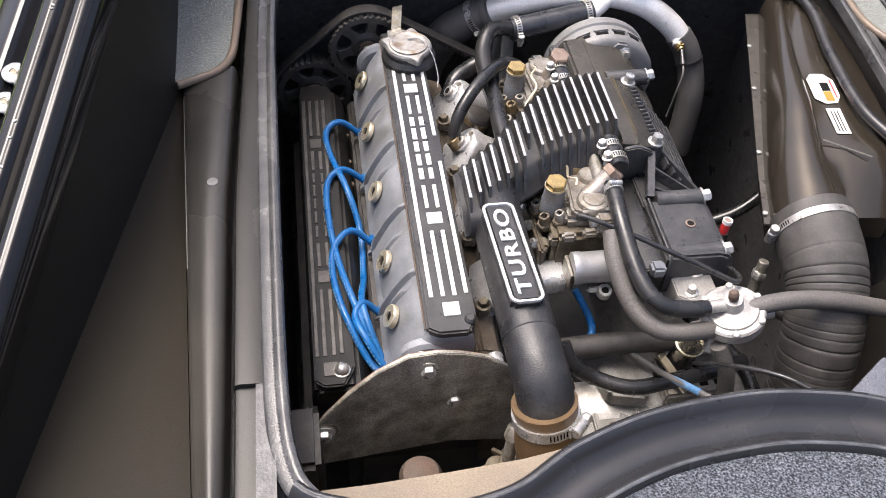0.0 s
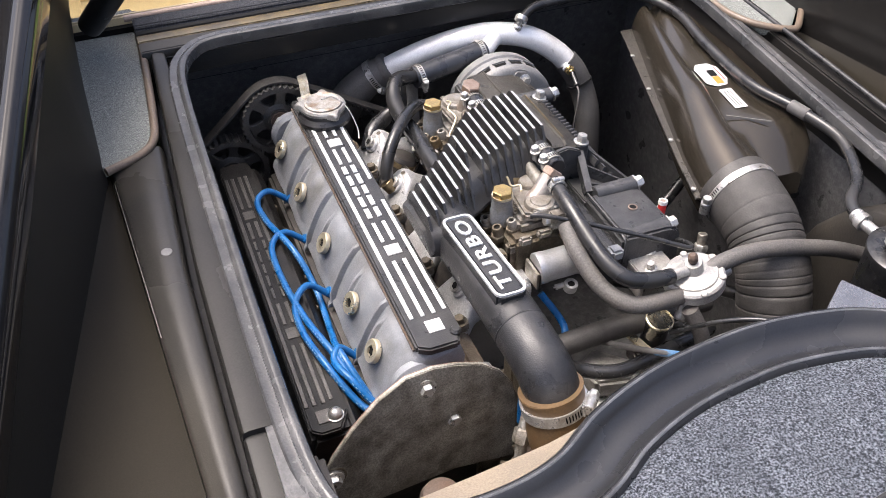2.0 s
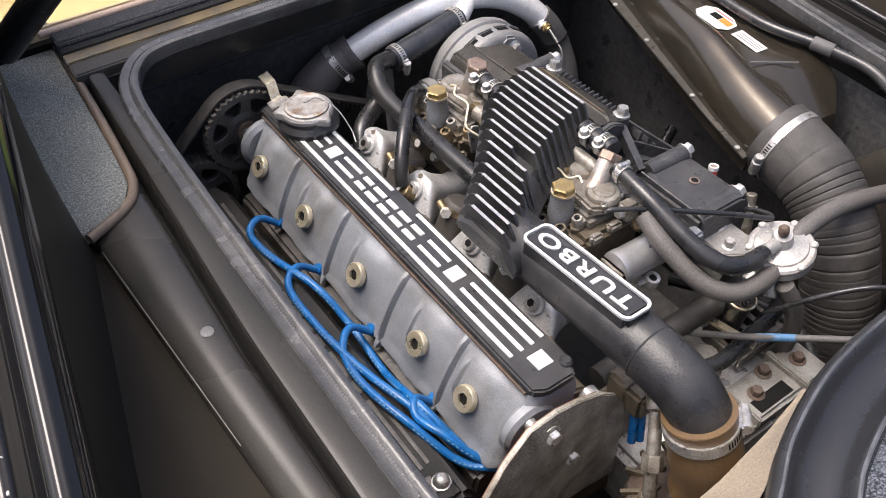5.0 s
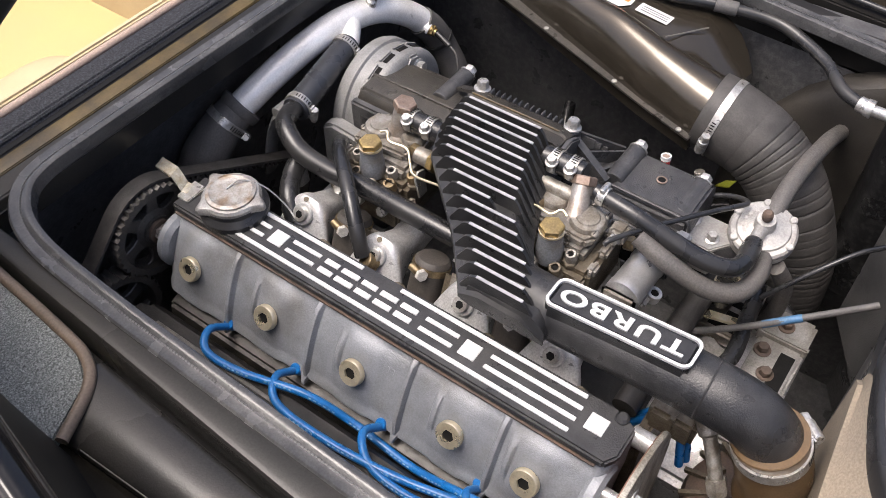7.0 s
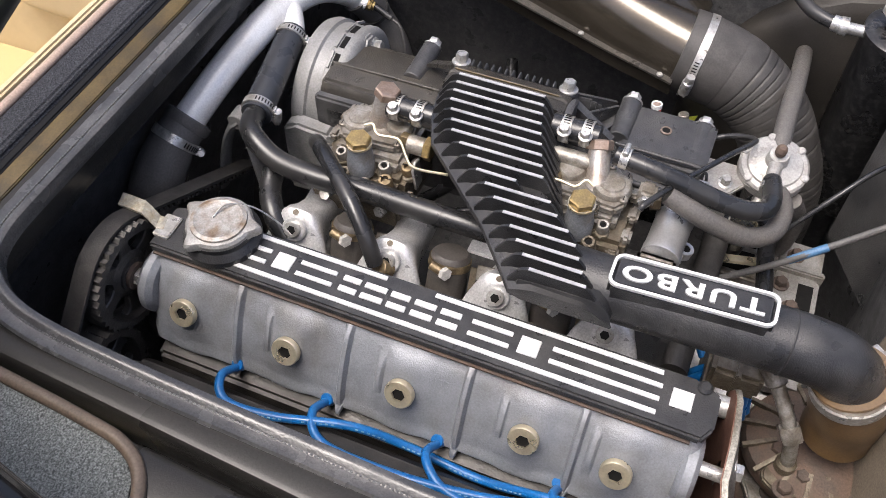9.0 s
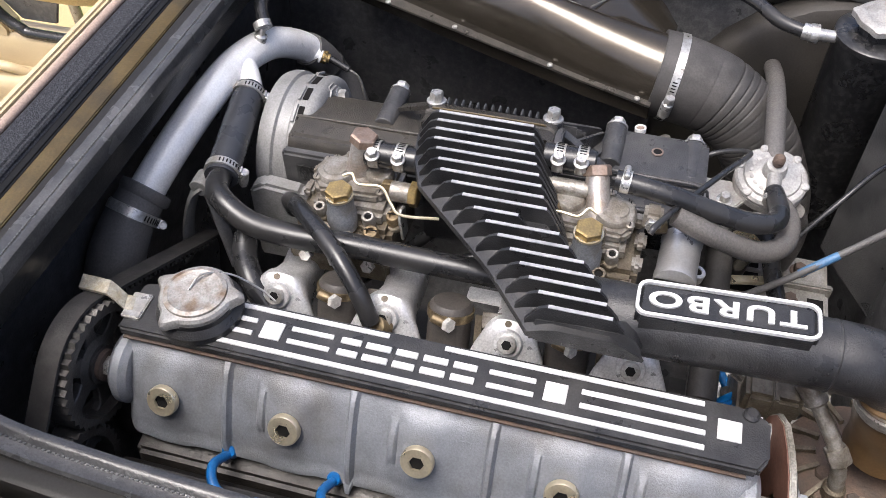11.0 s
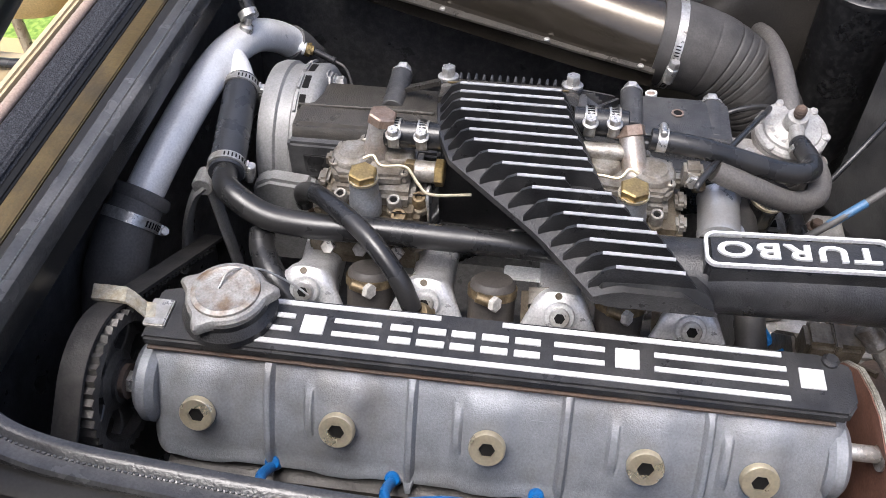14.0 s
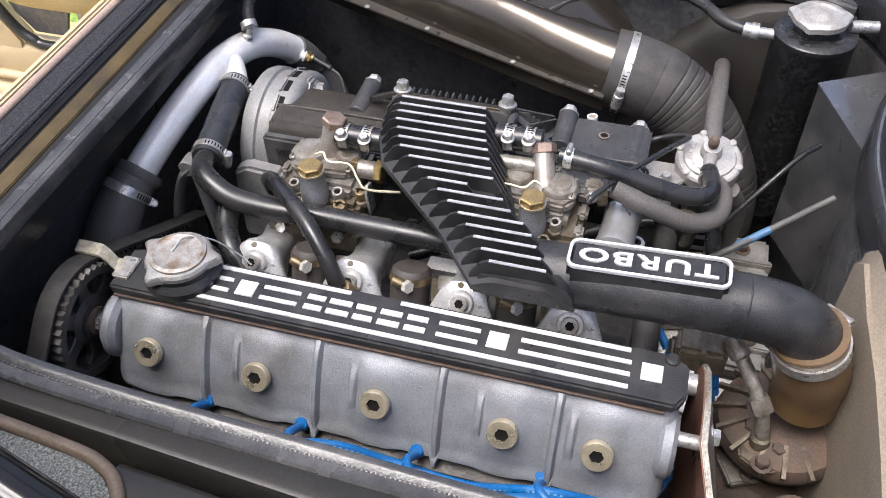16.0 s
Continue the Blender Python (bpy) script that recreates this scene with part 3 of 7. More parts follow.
def flat_seal(points, inwards, name, steps=10):
    """A flat ribbed strip with a raised bead at its bay side; inwards picks the side that the bay lies on."""
    line = resampled(points, 0.006, steps)
    rings, notches = [], []
    for k, p in enumerate(line):
        d = line[min(k + 1, len(line) - 1)] - line[max(k - 1, 0)]
        n = Vector((d.y, -d.x, 0)).normalized() * inwards
        rings.append([p + n * a + Vector((0, 0, h)) for a, h in ((0.007, -0.012), (0.0075, -0.002), (0.006, 0.002), (0.003, 0.0036), (-0.001, 0.003), (-0.0035, 0.0005), (-0.005, 0.0), (-0.013, 0.0012), (-0.015, -0.0005), (-0.015, -0.010))])
    part(name, loft(rings), SEALM, seal_thing)
    for p, q in zip(resampled(points, 0.0034, steps), resampled(points, 0.0034, steps)[1:]):
        d = (q - p).normalized()
        n = Vector((d.y, -d.x, 0)).normalized() * inwards
        c = p - n * 0.0042 + Vector((0, 0, 0.0008))
        notches.append(loft([[c + d * i * 0.0009 + n * j * 0.0006 + Vector((0, 0, h)) for i, j in ((-1, -1), (1, -1), (1, 1), (-1, 1))] for h in (-0.0014, 0.0004)]))
    part("seal_stitch", join(*notches), STITCH, seal_thing, "pale serrated edge of the seal")


flat_seal(seal, 1, "seal_strip")
right_seal = [(0.58, 0.503, 0.986), (0.632, 0.47, 0.984), (0.645, 0.38, 0.978), (0.643, 0.15, 0.957), (0.637, 0.0, 0.948), (0.630, -0.12, 0.941), (0.61, -0.2, 0.936)]
flat_seal(right_seal, 1, "seal_strip")
RIM_RIGHT = [(0.645, 0.90), (0.645, 0.938), (0.655, 0.944), (0.672, 0.946), (0.678, 0.938), (0.680, 0.915), (0.688, 0.915), (0.691, 0.945), (0.70, 0.947), (0.716, 0.944), (0.726, 0.936), (0.7285, 0.922), (0.7285, 0.85), (0.66, 0.85)]
solo("rim_right", sloped(prism(RIM_RIGHT, "y", -0.60, 0.51, 0.002)), SILLM, "black painted rim and sill across the bay", "bay rim", kind="structure")
solo("rim_bead", sloped(tube([(0.695, -0.5, 0.953), (0.70, 0.0, 0.954), (0.70, 0.5, 0.955)], 0.004, 10)), RUBBER, "thin black rubber bead on the sill", "rubber seal", kind="structure")

# moulded channel along the curved rear edge, with the carpeted boot floor behind it
GUTTER = [(-0.100, -0.228), (-0.088, -0.238), (-0.068, -0.246), (-0.02, -0.260), (0.03, -0.262), (0.078, -0.252), (0.130, -0.224), (0.195, -0.203), (0.26, -0.1945), (0.325, -0.194), (0.40, -0.208), (0.45, -0.231), (0.485, -0.246), (0.53, -0.243), (0.58, -0.222), (0.645, -0.185)]


def offset_curve(points, steps=8):
    line = smooth_line([(x, y, 0) for x, y in points], steps)
    out = []
    for k, p in enumerate(line):
        d = line[min(k + 1, len(line) - 1)] - line[max(k - 1, 0)]
        out.append((p, Vector((d.y, -d.x, 0)).normalized()))
    return out


curve = offset_curve(GUTTER)
CHANNEL = [(0.0, 0.90), (-0.002, 0.944), (0.000, 0.9495), (0.003, 0.952), (0.007, 0.952), (0.010, 0.9495), (0.013, 0.944), (0.018, 0.9385), (0.026, 0.9355), (0.036, 0.936), (0.044, 0.9395), (0.049, 0.945), (0.0515, 0.951), (0.054, 0.9535), (0.058, 0.9535), (0.0605, 0.950), (0.062, 0.943), (0.062, 0.90)]
solo("rear_channel", loft([[(p.x + n.x * d, p.y + n.y * d, z + 0.02 * p.x) for d, z in CHANNEL] for p, n in curve]), CHANNELM, "moulded satin black rubber channel round the rear of the bay", "rubber channel", kind="structure")
# the channel's highlight lines are put into the pale colour of these worn ridges
channel_edge = thing("channel_edge", (0.2, -0.2, 0.95), "pale worn ridges of the rubber channel with its highlight in their colour", "rubber edge", kind="structure")
for d, z, r in ((0.0055, 0.9512, 0.0016), (0.0565, 0.9525, 0.0020)):
    part("ridge", loft([[(p.x + n.x * (d + r * math.cos(a)), p.y + n.y * (d + r * math.cos(a)), z + 0.02 * p.x + r * math.sin(a)) for a in [radians(45 * k) for k in range(8)]] for p, n in curve]), WORNGLINT, channel_edge)
solo("wall_rear", loft([[(p.x + n.x * d, p.y + n.y * d, z) for d, z in ((0.004, 0.90), (0.012, 0.34), (0.03, 0.34), (0.02, 0.90))] for p, n in curve]), BAY, "black inner rear wall of the bay", "bay wall", kind="structure")
bm = bmesh.new()
edge = [(p + n * 0.052) for p, n in curve]
rows = []
for p in edge:
    rows.append([bm.verts.new((p.x, p.y + (-1.3 - p.y) * f, 0.945 + 0.02 * p.x + 0.010 * math.sin(min(1.0, f * 12) * math.pi / 2))) for f in (0, 0.008, 0.02, 0.05, 0.12, 0.3, 0.6, 1.0)])
for a, b in zip(rows, rows[1:]):
    for k in range(7):
        bm.faces.new((a[k], a[k + 1], b[k + 1], b[k]))
bmesh.ops.solidify(bm, geom=bm.faces[:], thickness=0.02)
solo("boot_carpet", bm, CARPET, "speckled blue-grey carpet on the boot floor", "carpet", kind="structure")
solo("carpet_seam", tube([(0.10, -0.52, 0.958), (0.16, -0.43, 0.959), (0.25, -0.395, 0.961), (0.36, -0.385, 0.963), (0.5, -0.39, 0.966), (0.7, -0.40, 0.970)], 0.0035, 8), RUBBER, "dark rolled seam across the boot carpet", "carpet seam", kind="structure")

# carpeted panel and piping in the corner beside the front rim
panel = thing("carpet_panel", (-0.2, 0.45, 0.955), "dark speckled carpet panel with brown piping beside the bay", "carpet panel")
part("carpet", sloped(prism([(-0.146, 0.66), (-0.159, 0.37), (-0.163, 0.33), (-0.178, 0.303), (-0.226, 0.284), (-0.250, 0.40), (-0.262, 0.66)], "z", 0.935, 0.9475, 0.002), 0.05), SPECKLED, panel)
part("piping", sloped(tube([(-0.143, 0.64, 0.9475), (-0.150, 0.47, 0.9475), (-0.157, 0.36, 0.9475), (-0.163, 0.322, 0.9475), (-0.180, 0.299, 0.9475), (-0.222, 0.279, 0.9475)], 0.0052, 10), 0.05), PIPING, panel, "brown leathercloth piping")
part("screw", lathe([(0.004, 0), (0.004, 0.001), (0.002, 0.003)], (-0.143, 0.642, 0.979), (0, 0, 1), 12), STEEL, panel)

panel = thing("carpet_panel", (0.76, 0.36, 0.955), "dark speckled carpet panel with brown piping across the bay", "carpet panel")
part("carpet", sloped(prism([(0.652, 0.60), (0.655, 0.335), (0.668, 0.295), (0.712, 0.255), (0.775, 0.315), (0.85, 0.40), (0.85, 0.60)], "z", 0.935, 0.9545, 0.002), 0.06), SPECKLED, panel)
part("piping", sloped(tube([(0.650, 0.60, 0.9545), (0.651, 0.42, 0.9545), (0.653, 0.335, 0.9545), (0.665, 0.293, 0.9545), (0.688, 0.266, 0.9545), (0.712, 0.252, 0.9545), (0.728, 0.258, 0.9545), (0.777, 0.311, 0.9545), (0.85, 0.39, 0.9545)], 0.005, 10), 0.06), PIPING, panel, "brown leathercloth piping")

# pale board behind the engine
board = [(-0.095, -0.203, -0.218), (-0.04, -0.207, -0.250), (0.03, -0.207, -0.258), (0.10, -0.205, -0.238), (0.16, -0.199, -0.2115), (0.205, -0.1935, -0.2005), (0.225, -0.1925, -0.1985)]
tops = (0.872, 0.882, 0.889, 0.895, 0.902, 0.919, 0.90)
rings = []
for (x, y, rear), z in zip(board, tops):
    rings.append([(x, y, z), (x, y - 0.004, z + 0.002), (x, rear, z + 0.030), (x, rear, z - 0.02), (x, y - 0.008, 0.60), (x, y, 0.60)])
solo("insulation_board", loft(rings), BOARD, "pale stained insulation board standing behind the engine", "insulation board")

# ---- engine ----
HEADM = material("oil_black_alloy", (0.020, 0.0175, 0.015), 0.45, 0.2, (0.042, 0.037, 0.032), 60, 0.7, 0.6, 300, (0.055, 0.048, 0.04), 45, 0.5)
block = thing("engine_block", (0.1, 0.2, 0.36), "dark oily engine block low in the bay", "engine block")
part("crankcase", box(-0.06, 0.30, -0.03, 0.45, 0.36, 0.66, 0.02), SATIN, block)
part("cylinder_head", prism([(-0.105, 0.72), (-0.03, 0.725), (-0.02, 0.79), (0.025, 0.80), (0.09, 0.83), (0.12, 0.80), (0.14, 0.62), (-0.10, 0.62)], "y", -0.045, 0.445, 0.004), HEADM, block, "dirty alloy cylinder head")

part("head_deck", prism([(0.086, 0.80), (0.086, 0.832), (0.093, 0.836), (0.112, 0.828), (0.122, 0.80)], "y", -0.045, 0.43, 0.003), DIRTY, block, "oily brown deck beside the cam cover")

for y in (0.385, 0.33, 0.285, 0.225, 0.165, 0.115, 0.065, 0.01):
    part("head_stud", rod((-0.029, y, 0.752), (-0.027, y, 0.777), 0.0048, 14), DIRTY, block)
    part("stud_nut", hexagon((-0.029, y, 0.764), (-0.1, 0, 1), 0.0085, 0.010), DIRTY, block)

# inlet cam cover
cover = thing("inlet_cam_cover", (0.03, 0.2, 0.80), "grey cast alloy cam cover with a black striped top", "cam cover")
PLUGS = (0.41, 0.303, 0.192, 0.079, 0.0)
RIBS = (0.358, 0.250, 0.137, 0.037)
CORNERS = [(0.034, 0.886), (0.028, 0.8845), (0.022, 0.880), (0.016, 0.872), (0.009, 0.861), (0.003, 0.850), (-0.002, 0.839), (-0.007, 0.828), (-0.011, 0.816), (-0.013, 0.806)]
FACE = [(a[0] + (b[0] - a[0]) * f, a[1] + (b[1] - a[1]) * f) for a, b in zip(CORNERS, CORNERS[1:]) for f in (0, 0.5)] + CORNERS[-1:]
rings = []
COUNT = 420
for k in range(COUNT + 1):
    y = 0.456 - 0.514 * k / COUNT
    end = min(1.0, (0.456 - y) / 0.018, (y + 0.058) / 0.014)
    swell = math.sqrt(max(0.0, 1 - (1 - max(0.0, end)) ** 2))
    rib = max(math.exp(-((y - r) / 0.0033) ** 6) for r in RIBS)
    boss = max(math.exp(-((y - p) / 0.019) ** 4) for p in PLUGS)
    knob = max(math.exp(-((y - p - 0.0235) / 0.0036) ** 6) for p in PLUGS[1:])
    pad = max(math.exp(-((y - c) / w) ** 8) for c, w in ((0.286, 0.011), (0.178, 0.032)))
    ring = []
    for j, (x, z) in enumerate(FACE):
        s = j / (len(FACE) - 1)
        body = math.sin(min(1.0, s * 1.25) * math.pi) if s < 0.8 else 0.0
        out = -0.005 + 0.0062 * rib + 0.0052 * boss * math.exp(-((s - 0.52) / 0.33) ** 4) + 0.0048 * knob * math.exp(-((s - 0.50) / 0.17) ** 6) + 0.0014 * pad * math.exp(-((s - 0.34) / 0.09) ** 6)
        out = out if j > 3 else min(out, 0.0) * j / 3
        low = (-0.010 * rib - 0.005 * boss) * (s > 0.85)
        out += 0.003 * (s > 0.93)
        ring.append((0.05 + (x - 0.05 - 0.87 * out) * (0.55 + 0.45 * swell), y, 0.84 + (z - 0.84 + 0.49 * out) * (0.75 + 0.25 * swell) + low))
    ring += [(0.03, y, 0.795), (0.078, y, 0.83), (0.081, y, 0.872), (0.077, y, 0.886)]
    rings.append(ring)
part("casting", loft(rings), CAST, cover, "grey cast alloy body with raised ribs")
part("gasket", prism([(0.0285, 0.8855), (0.0815, 0.8855), (0.0815, 0.8872), (0.0285, 0.8872)], "y", -0.046, 0.452), RUST, cover, "brown gasket edge")
part("end_boss", rod((0.030, -0.045, 0.846), (0.030, -0.0605, 0.846), 0.030, 36, 0.004), CAST, cover)
part("front_boss", rod((0.03, 0.445, 0.846), (0.03, 0.462, 0.846), 0.034, 28, 0.006), CAST, cover)
strip = part("top_strip", prism([(0.030, 0.4555), (0.078, 0.4555), (0.0825, 0.44), (0.0825, -0.040), (0.074, -0.0605), (0.042, -0.0605), (0.030, -0.053)], "z", 0.8872, 0.8975, 0.0022), CRACKLE, cover, "black crackle painted strip")
TOP = 0.8975


def stripe(y0, y1, x, wide=0.0046, parent=strip, z=TOP, mat=WHITE, name="stripe"):
    return part(name, box(x - wide / 2, x + wide / 2, y0, y1, z - 0.001, z + 0.0012, 0.0005, 1), mat, parent)


X0, X1, X2, X3 = 0.0395, 0.0520, 0.0643, 0.0768
stripe(-0.014, 0.386, X0)
stripe(-0.012, 0.190, X3), stripe(0.236, 0.364, X3)
for x in (X1, X2):
    stripe(-0.014, 0.079, x), stripe(0.114, 0.151, x), stripe(0.279, 0.315, x), stripe(0.345, 0.368 + (x - X1) * -0.4, x)
for y in (0.330, 0.098, -0.031):
    part("square", box(0.0495, 0.0670, y - 0.0088, y + 0.0088, TOP - 0.001, TOP + 0.0012, 0.0005, 1), WHITE, strip, "white painted square")
# maker's mark as five plain blocks of bars
for y, wide in ((0.264, 0.017), (0.241, 0.021), (0.2175, 0.018), (0.194, 0.020), (0.170, 0.019)):
    block_mark = part("mark", box(0.0492, 0.0553, y - wide / 2, y + wide / 2, TOP - 0.001, TOP + 0.0014, 0.0005, 1), WHITE, strip)
    part("mark_bar", box(0.0608, 0.0668, y - wide / 2, y + wide / 2, TOP - 0.001, TOP + 0.0014, 0.0005, 1), WHITE, block_mark)

NORMAL = Vector((-0.87, 0, 0.49)).normalized()


def plug(y):
    at = Vector((0.0015, y, 0.8505)) + NORMAL * 0.0005
    ob = part("plug", lathe([(0.0095, 0.0), (0.0135, 0.0), (0.0135, 0.0045), (0.0125, 0.0058), (0.0082, 0.0058), (0.0078, 0.0052), (0.0070, 0.0005)], at, NORMAL, 32), GILT, cover, "gilt hexagon socket plug")
    axis, u, w = side(NORMAL)
    outer = [at + axis * 0.0061 + (u * math.cos(a) + w * math.sin(a)) * 0.0084 for a in [2 * math.pi * k / 24 for k in range(24)]]
    def hexr(a):
        return 0.0062 / math.cos((a % (math.pi / 3)) - math.pi / 6) * 0.9
    angles = [2 * math.pi * k / 24 for k in range(24)]
    inner = [at + axis * 0.0061 + (u * math.cos(a) + w * math.sin(a)) * hexr(a) for a in angles]
    deep = [p - axis * 0.005 for p in inner]
    part("socket", loft([outer, inner, deep], caps=False), GILT, ob)
    # flat black disc gives the shade of a deep socket
    part("socket_bottom", lathe([(0.0066, 0), (0.0066, 0.0006)], at + axis * 0.0030, NORMAL, 24), INK_SHADE, ob)


for y in PLUGS:
    plug(y)
# cast numbers as plain raised bars
axis, u, w = side(NORMAL)
down = Vector((-0.49, 0, -0.87))
for y0, y1 in ((0.278, 0.294), (0.152, 0.204)):
    n = int((y1 - y0) / 0.0055)
    for k in range(n):
        c = Vector((0.0128, y0 + (k + 0.5) * (y1 - y0) / n, 0.8665)) - NORMAL * 0.0042
        e = Vector((0, 0.0014, 0))
        part("cast_mark", loft([[c + down * h * 0.0026 - e, c + down * h * 0.0026 + e, c + down * h * 0.0026 + e + NORMAL * 0.001, c + down * h * 0.0026 - e + NORMAL * 0.001] for h in (-1, 1)]), CAST, cover)
part("end_stud", rod((0.024, -0.058, 0.864), (0.024, -0.0806, 0.864), 0.0062, 18), STEEL, cover, "bright spacer stud")
part("stud_washer", lathe([(0.0115, 0), (0.0115, 0.0018)], (0.024, -0.0806, 0.864), (0, -1, 0), 24), STEEL, cover)
part("corner_screw", lathe([(0.0062, 0), (0.0062, 0.002), (0.004, 0.0045)], (0.0755, -0.046, TOP), (0, 0, 1), 20), CRACKLE, cover)

# filler cap on the front end of the strip
filler = thing("oil_filler_cap", (0.063, 0.395, TOP), "dull alloy oil filler cap with two lobes and a rusty centre", "filler cap")
part("neck", lathe([(0.036, 0), (0.036, 0.006), (0.031, 0.012), (0.031, 0.017)], (0.063, 0.395, TOP), (0, 0, 1), 36), CRACKLE, filler, "black neck")


def lobes(a):
    turn = [abs((math.degrees(a) - k + 180) % 360 - 180) for k in (102, 257, 339)]
    return 1 + 0.29 * math.exp(-(min(turn) / 11) ** 2)


CAPM = material("tarnished_cap_alloy", (0.34, 0.335, 0.32), 0.45, 0.5, (0.25, 0.24, 0.225), 90, 0.8, 0.3, 500, (0.26, 0.22, 0.18), 40, 0.4)
CROWNM = material("stained_cap_crown", (0.35, 0.34, 0.32), 0.5, 0.4, (0.24, 0.21, 0.18), 120, 0.9, 0.4, 500, (0.17, 0.095, 0.04), 55, 0.85)
part("cap", lathe([(0.027, 0.0), (0.0305, 0.002), (0.0305, 0.0075), (0.0285, 0.010), (0.0255, 0.0105)], (0.063, 0.395, TOP + 0.013), (0, 0, 1), 72, lobes), CAPM, filler)
part("crown", lathe([(0.0262, 0.009), (0.0255, 0.0125), (0.022, 0.0135), (0.020, 0.0125), (0.010, 0.0128), (0.002, 0.0130)], (0.063, 0.395, TOP + 0.013), (0, 0, 1), 48), CROWNM, filler, "stained rusty crown")
part("tether", tube([(0.062, 0.400, TOP + 0.0262), (0.078, 0.395, TOP + 0.029), (0.092, 0.378, TOP + 0.018), (0.098, 0.358, TOP - 0.002), (0.096, 0.345, TOP - 0.012)], 0.0009, 6), STEEL, filler, "thin wire tether")

# exhaust cam cover, lower down
lower = thing("exhaust_cam_cover", (-0.07, 0.2, 0.70), "black painted exhaust cam cover with worn raised stripes", "cam cover", shift=(-0.006, -0.008, 0.055))
part("casting", prism([(-0.087, 0.715), (-0.086, 0.742), (-0.081, 0.757), (-0.036, 0.757), (-0.024, 0.742), (-0.018, 0.715)], "y", -0.052, 0.455, 0.005), LOWBLACK, lower)
low_strip = part("top_strip", prism([(-0.080, 0.455), (-0.042, 0.455), (-0.038, 0.44), (-0.038, -0.03), (-0.05, -0.052), (-0.072, -0.052), (-0.082, -0.044), (-0.082, 0.44)], "z", 0.757, 0.7645, 0.002), LOWBLACK, lower)
LZ = 0.7645
Y0, Y1, Y2, Y3 = -0.0775, -0.0690, -0.0590, -0.0505
for y0, y1, x in ((-0.014, 0.42, Y0), (-0.012, 0.19, Y3), (0.236, 0.42, Y3)):
    stripe(y0, y1, x, parent=low_strip, z=LZ, mat=GREYBAR)
for x in (Y1, Y2):
    for y0, y1 in ((-0.014, 0.079), (0.114, 0.151), (0.279, 0.315), (0.345, 0.42)):
        stripe(y0, y1, x, parent=low_strip, z=LZ, mat=GREYBAR)
for y in (0.330, 0.098, -0.031):
    part("square", box(-0.0715, -0.0565, y - 0.0088, y + 0.0088, LZ - 0.001, LZ + 0.0012, 0.0005, 1), GREYBAR, low_strip)
for y, wide in ((0.264, 0.017), (0.241, 0.021), (0.2175, 0.018), (0.194, 0.020), (0.170, 0.019)):
    part("mark", box(-0.0712, -0.0678, y - wide / 2, y + wide / 2, LZ - 0.001, LZ + 0.0014, 0.0005, 1), GREYBAR, low_strip)
    part("mark", box(-0.0602, -0.0568, y - wide / 2, y + wide / 2, LZ - 0.001, LZ + 0.0014, 0.0005, 1), GREYBAR, low_strip)
part("dome_nut", lathe([(0.0092, 0), (0.0092, 0.0015), (0.0078, 0.002), (0.0072, 0.006), (0.0045, 0.0088), (0.001, 0.0095)], (-0.052, -0.034, LZ), (0, 0, 1), 24), STEEL, lower, "bright domed nut")

# blue ignition leads from the valley between the covers
LEADS = ([(-0.012, 0.352, 0.79), (-0.040, 0.352, 0.803), (-0.060, 0.335, 0.795), (-0.058, 0.29, 0.785), (-0.040, 0.22, 0.79), (-0.028, 0.17, 0.79), (-0.030, 0.10, 0.785), (-0.035, 0.03, 0.785), (-0.010, -0.04, 0.78), (0.03, -0.06, 0.76)],
         [(-0.012, 0.258, 0.79), (-0.042, 0.258, 0.805), (-0.064, 0.235, 0.80), (-0.066, 0.17, 0.79), (-0.058, 0.10, 0.785), (-0.042, 0.03, 0.785), (-0.015, -0.03, 0.785), (0.03, -0.055, 0.775)],
         [(-0.012, 0.147, 0.79), (-0.040, 0.150, 0.808), (-0.062, 0.125, 0.805), (-0.066, 0.08, 0.795), (-0.055, 0.02, 0.79), (-0.03, -0.03, 0.79), (0.0, -0.055, 0.785), (0.04, -0.07, 0.76)],
         [(-0.012, 0.036, 0.79), (-0.034, 0.038, 0.806), (-0.045, 0.020, 0.806), (-0.036, -0.01, 0.80), (-0.015, -0.04, 0.795), (0.015, -0.062, 0.785), (0.05, -0.07, 0.76)])
for line in LEADS:
    line = [(x + 0.006, y + 0.004, max(z + 0.010, 0.826) if x < -0.03 and y > -0.045 else z + 0.010) for x, y, z in line]
    lead = thing("ignition_lead", line[0], "bright blue silicone ignition lead with a rubber boot", "ignition lead", "ignition leads of the engine")
    part("cable", tube(line, 0.0042, 10, 8), BLUE, lead)
    bars = []
    for k, (a, b) in enumerate(zip(resampled(line, 0.0052), resampled(line, 0.0052)[1:])):
        if k > 14 and k % 9 < 6:
            d = (b - a).normalized()
            n = Vector((-0.75, 0, 0.66))
            n = (n - d * n.dot(d)).normalized()
            bars.append(bar(a + n * 0.0041, a + n * 0.0041 + d * 0.0028, 0.0014, 0.0003, n))
    part("print_bar", join(*bars), PALEPRINT, lead, "unreadable white print")
    p, q = Vector(line[0]), Vector(line[1])
    part("boot", lathe([(0.0095, -0.012), (0.0095, 0.004), (0.008, 0.006), (0.008, 0.018), (0.0055, 0.024)], p + Vector((0.012, 0, -0.006)), q - p + Vector((0.004, 0, -0.004)), 18), BLUE, lead, "blue rubber plug boot")

# timing drive at the front of the covers
BELT = material("timing_belt_rubber", (0.02, 0.019, 0.018), 0.65, 0.0, (0.055, 0.05, 0.046), 60, 0.7, 0.3, 500)


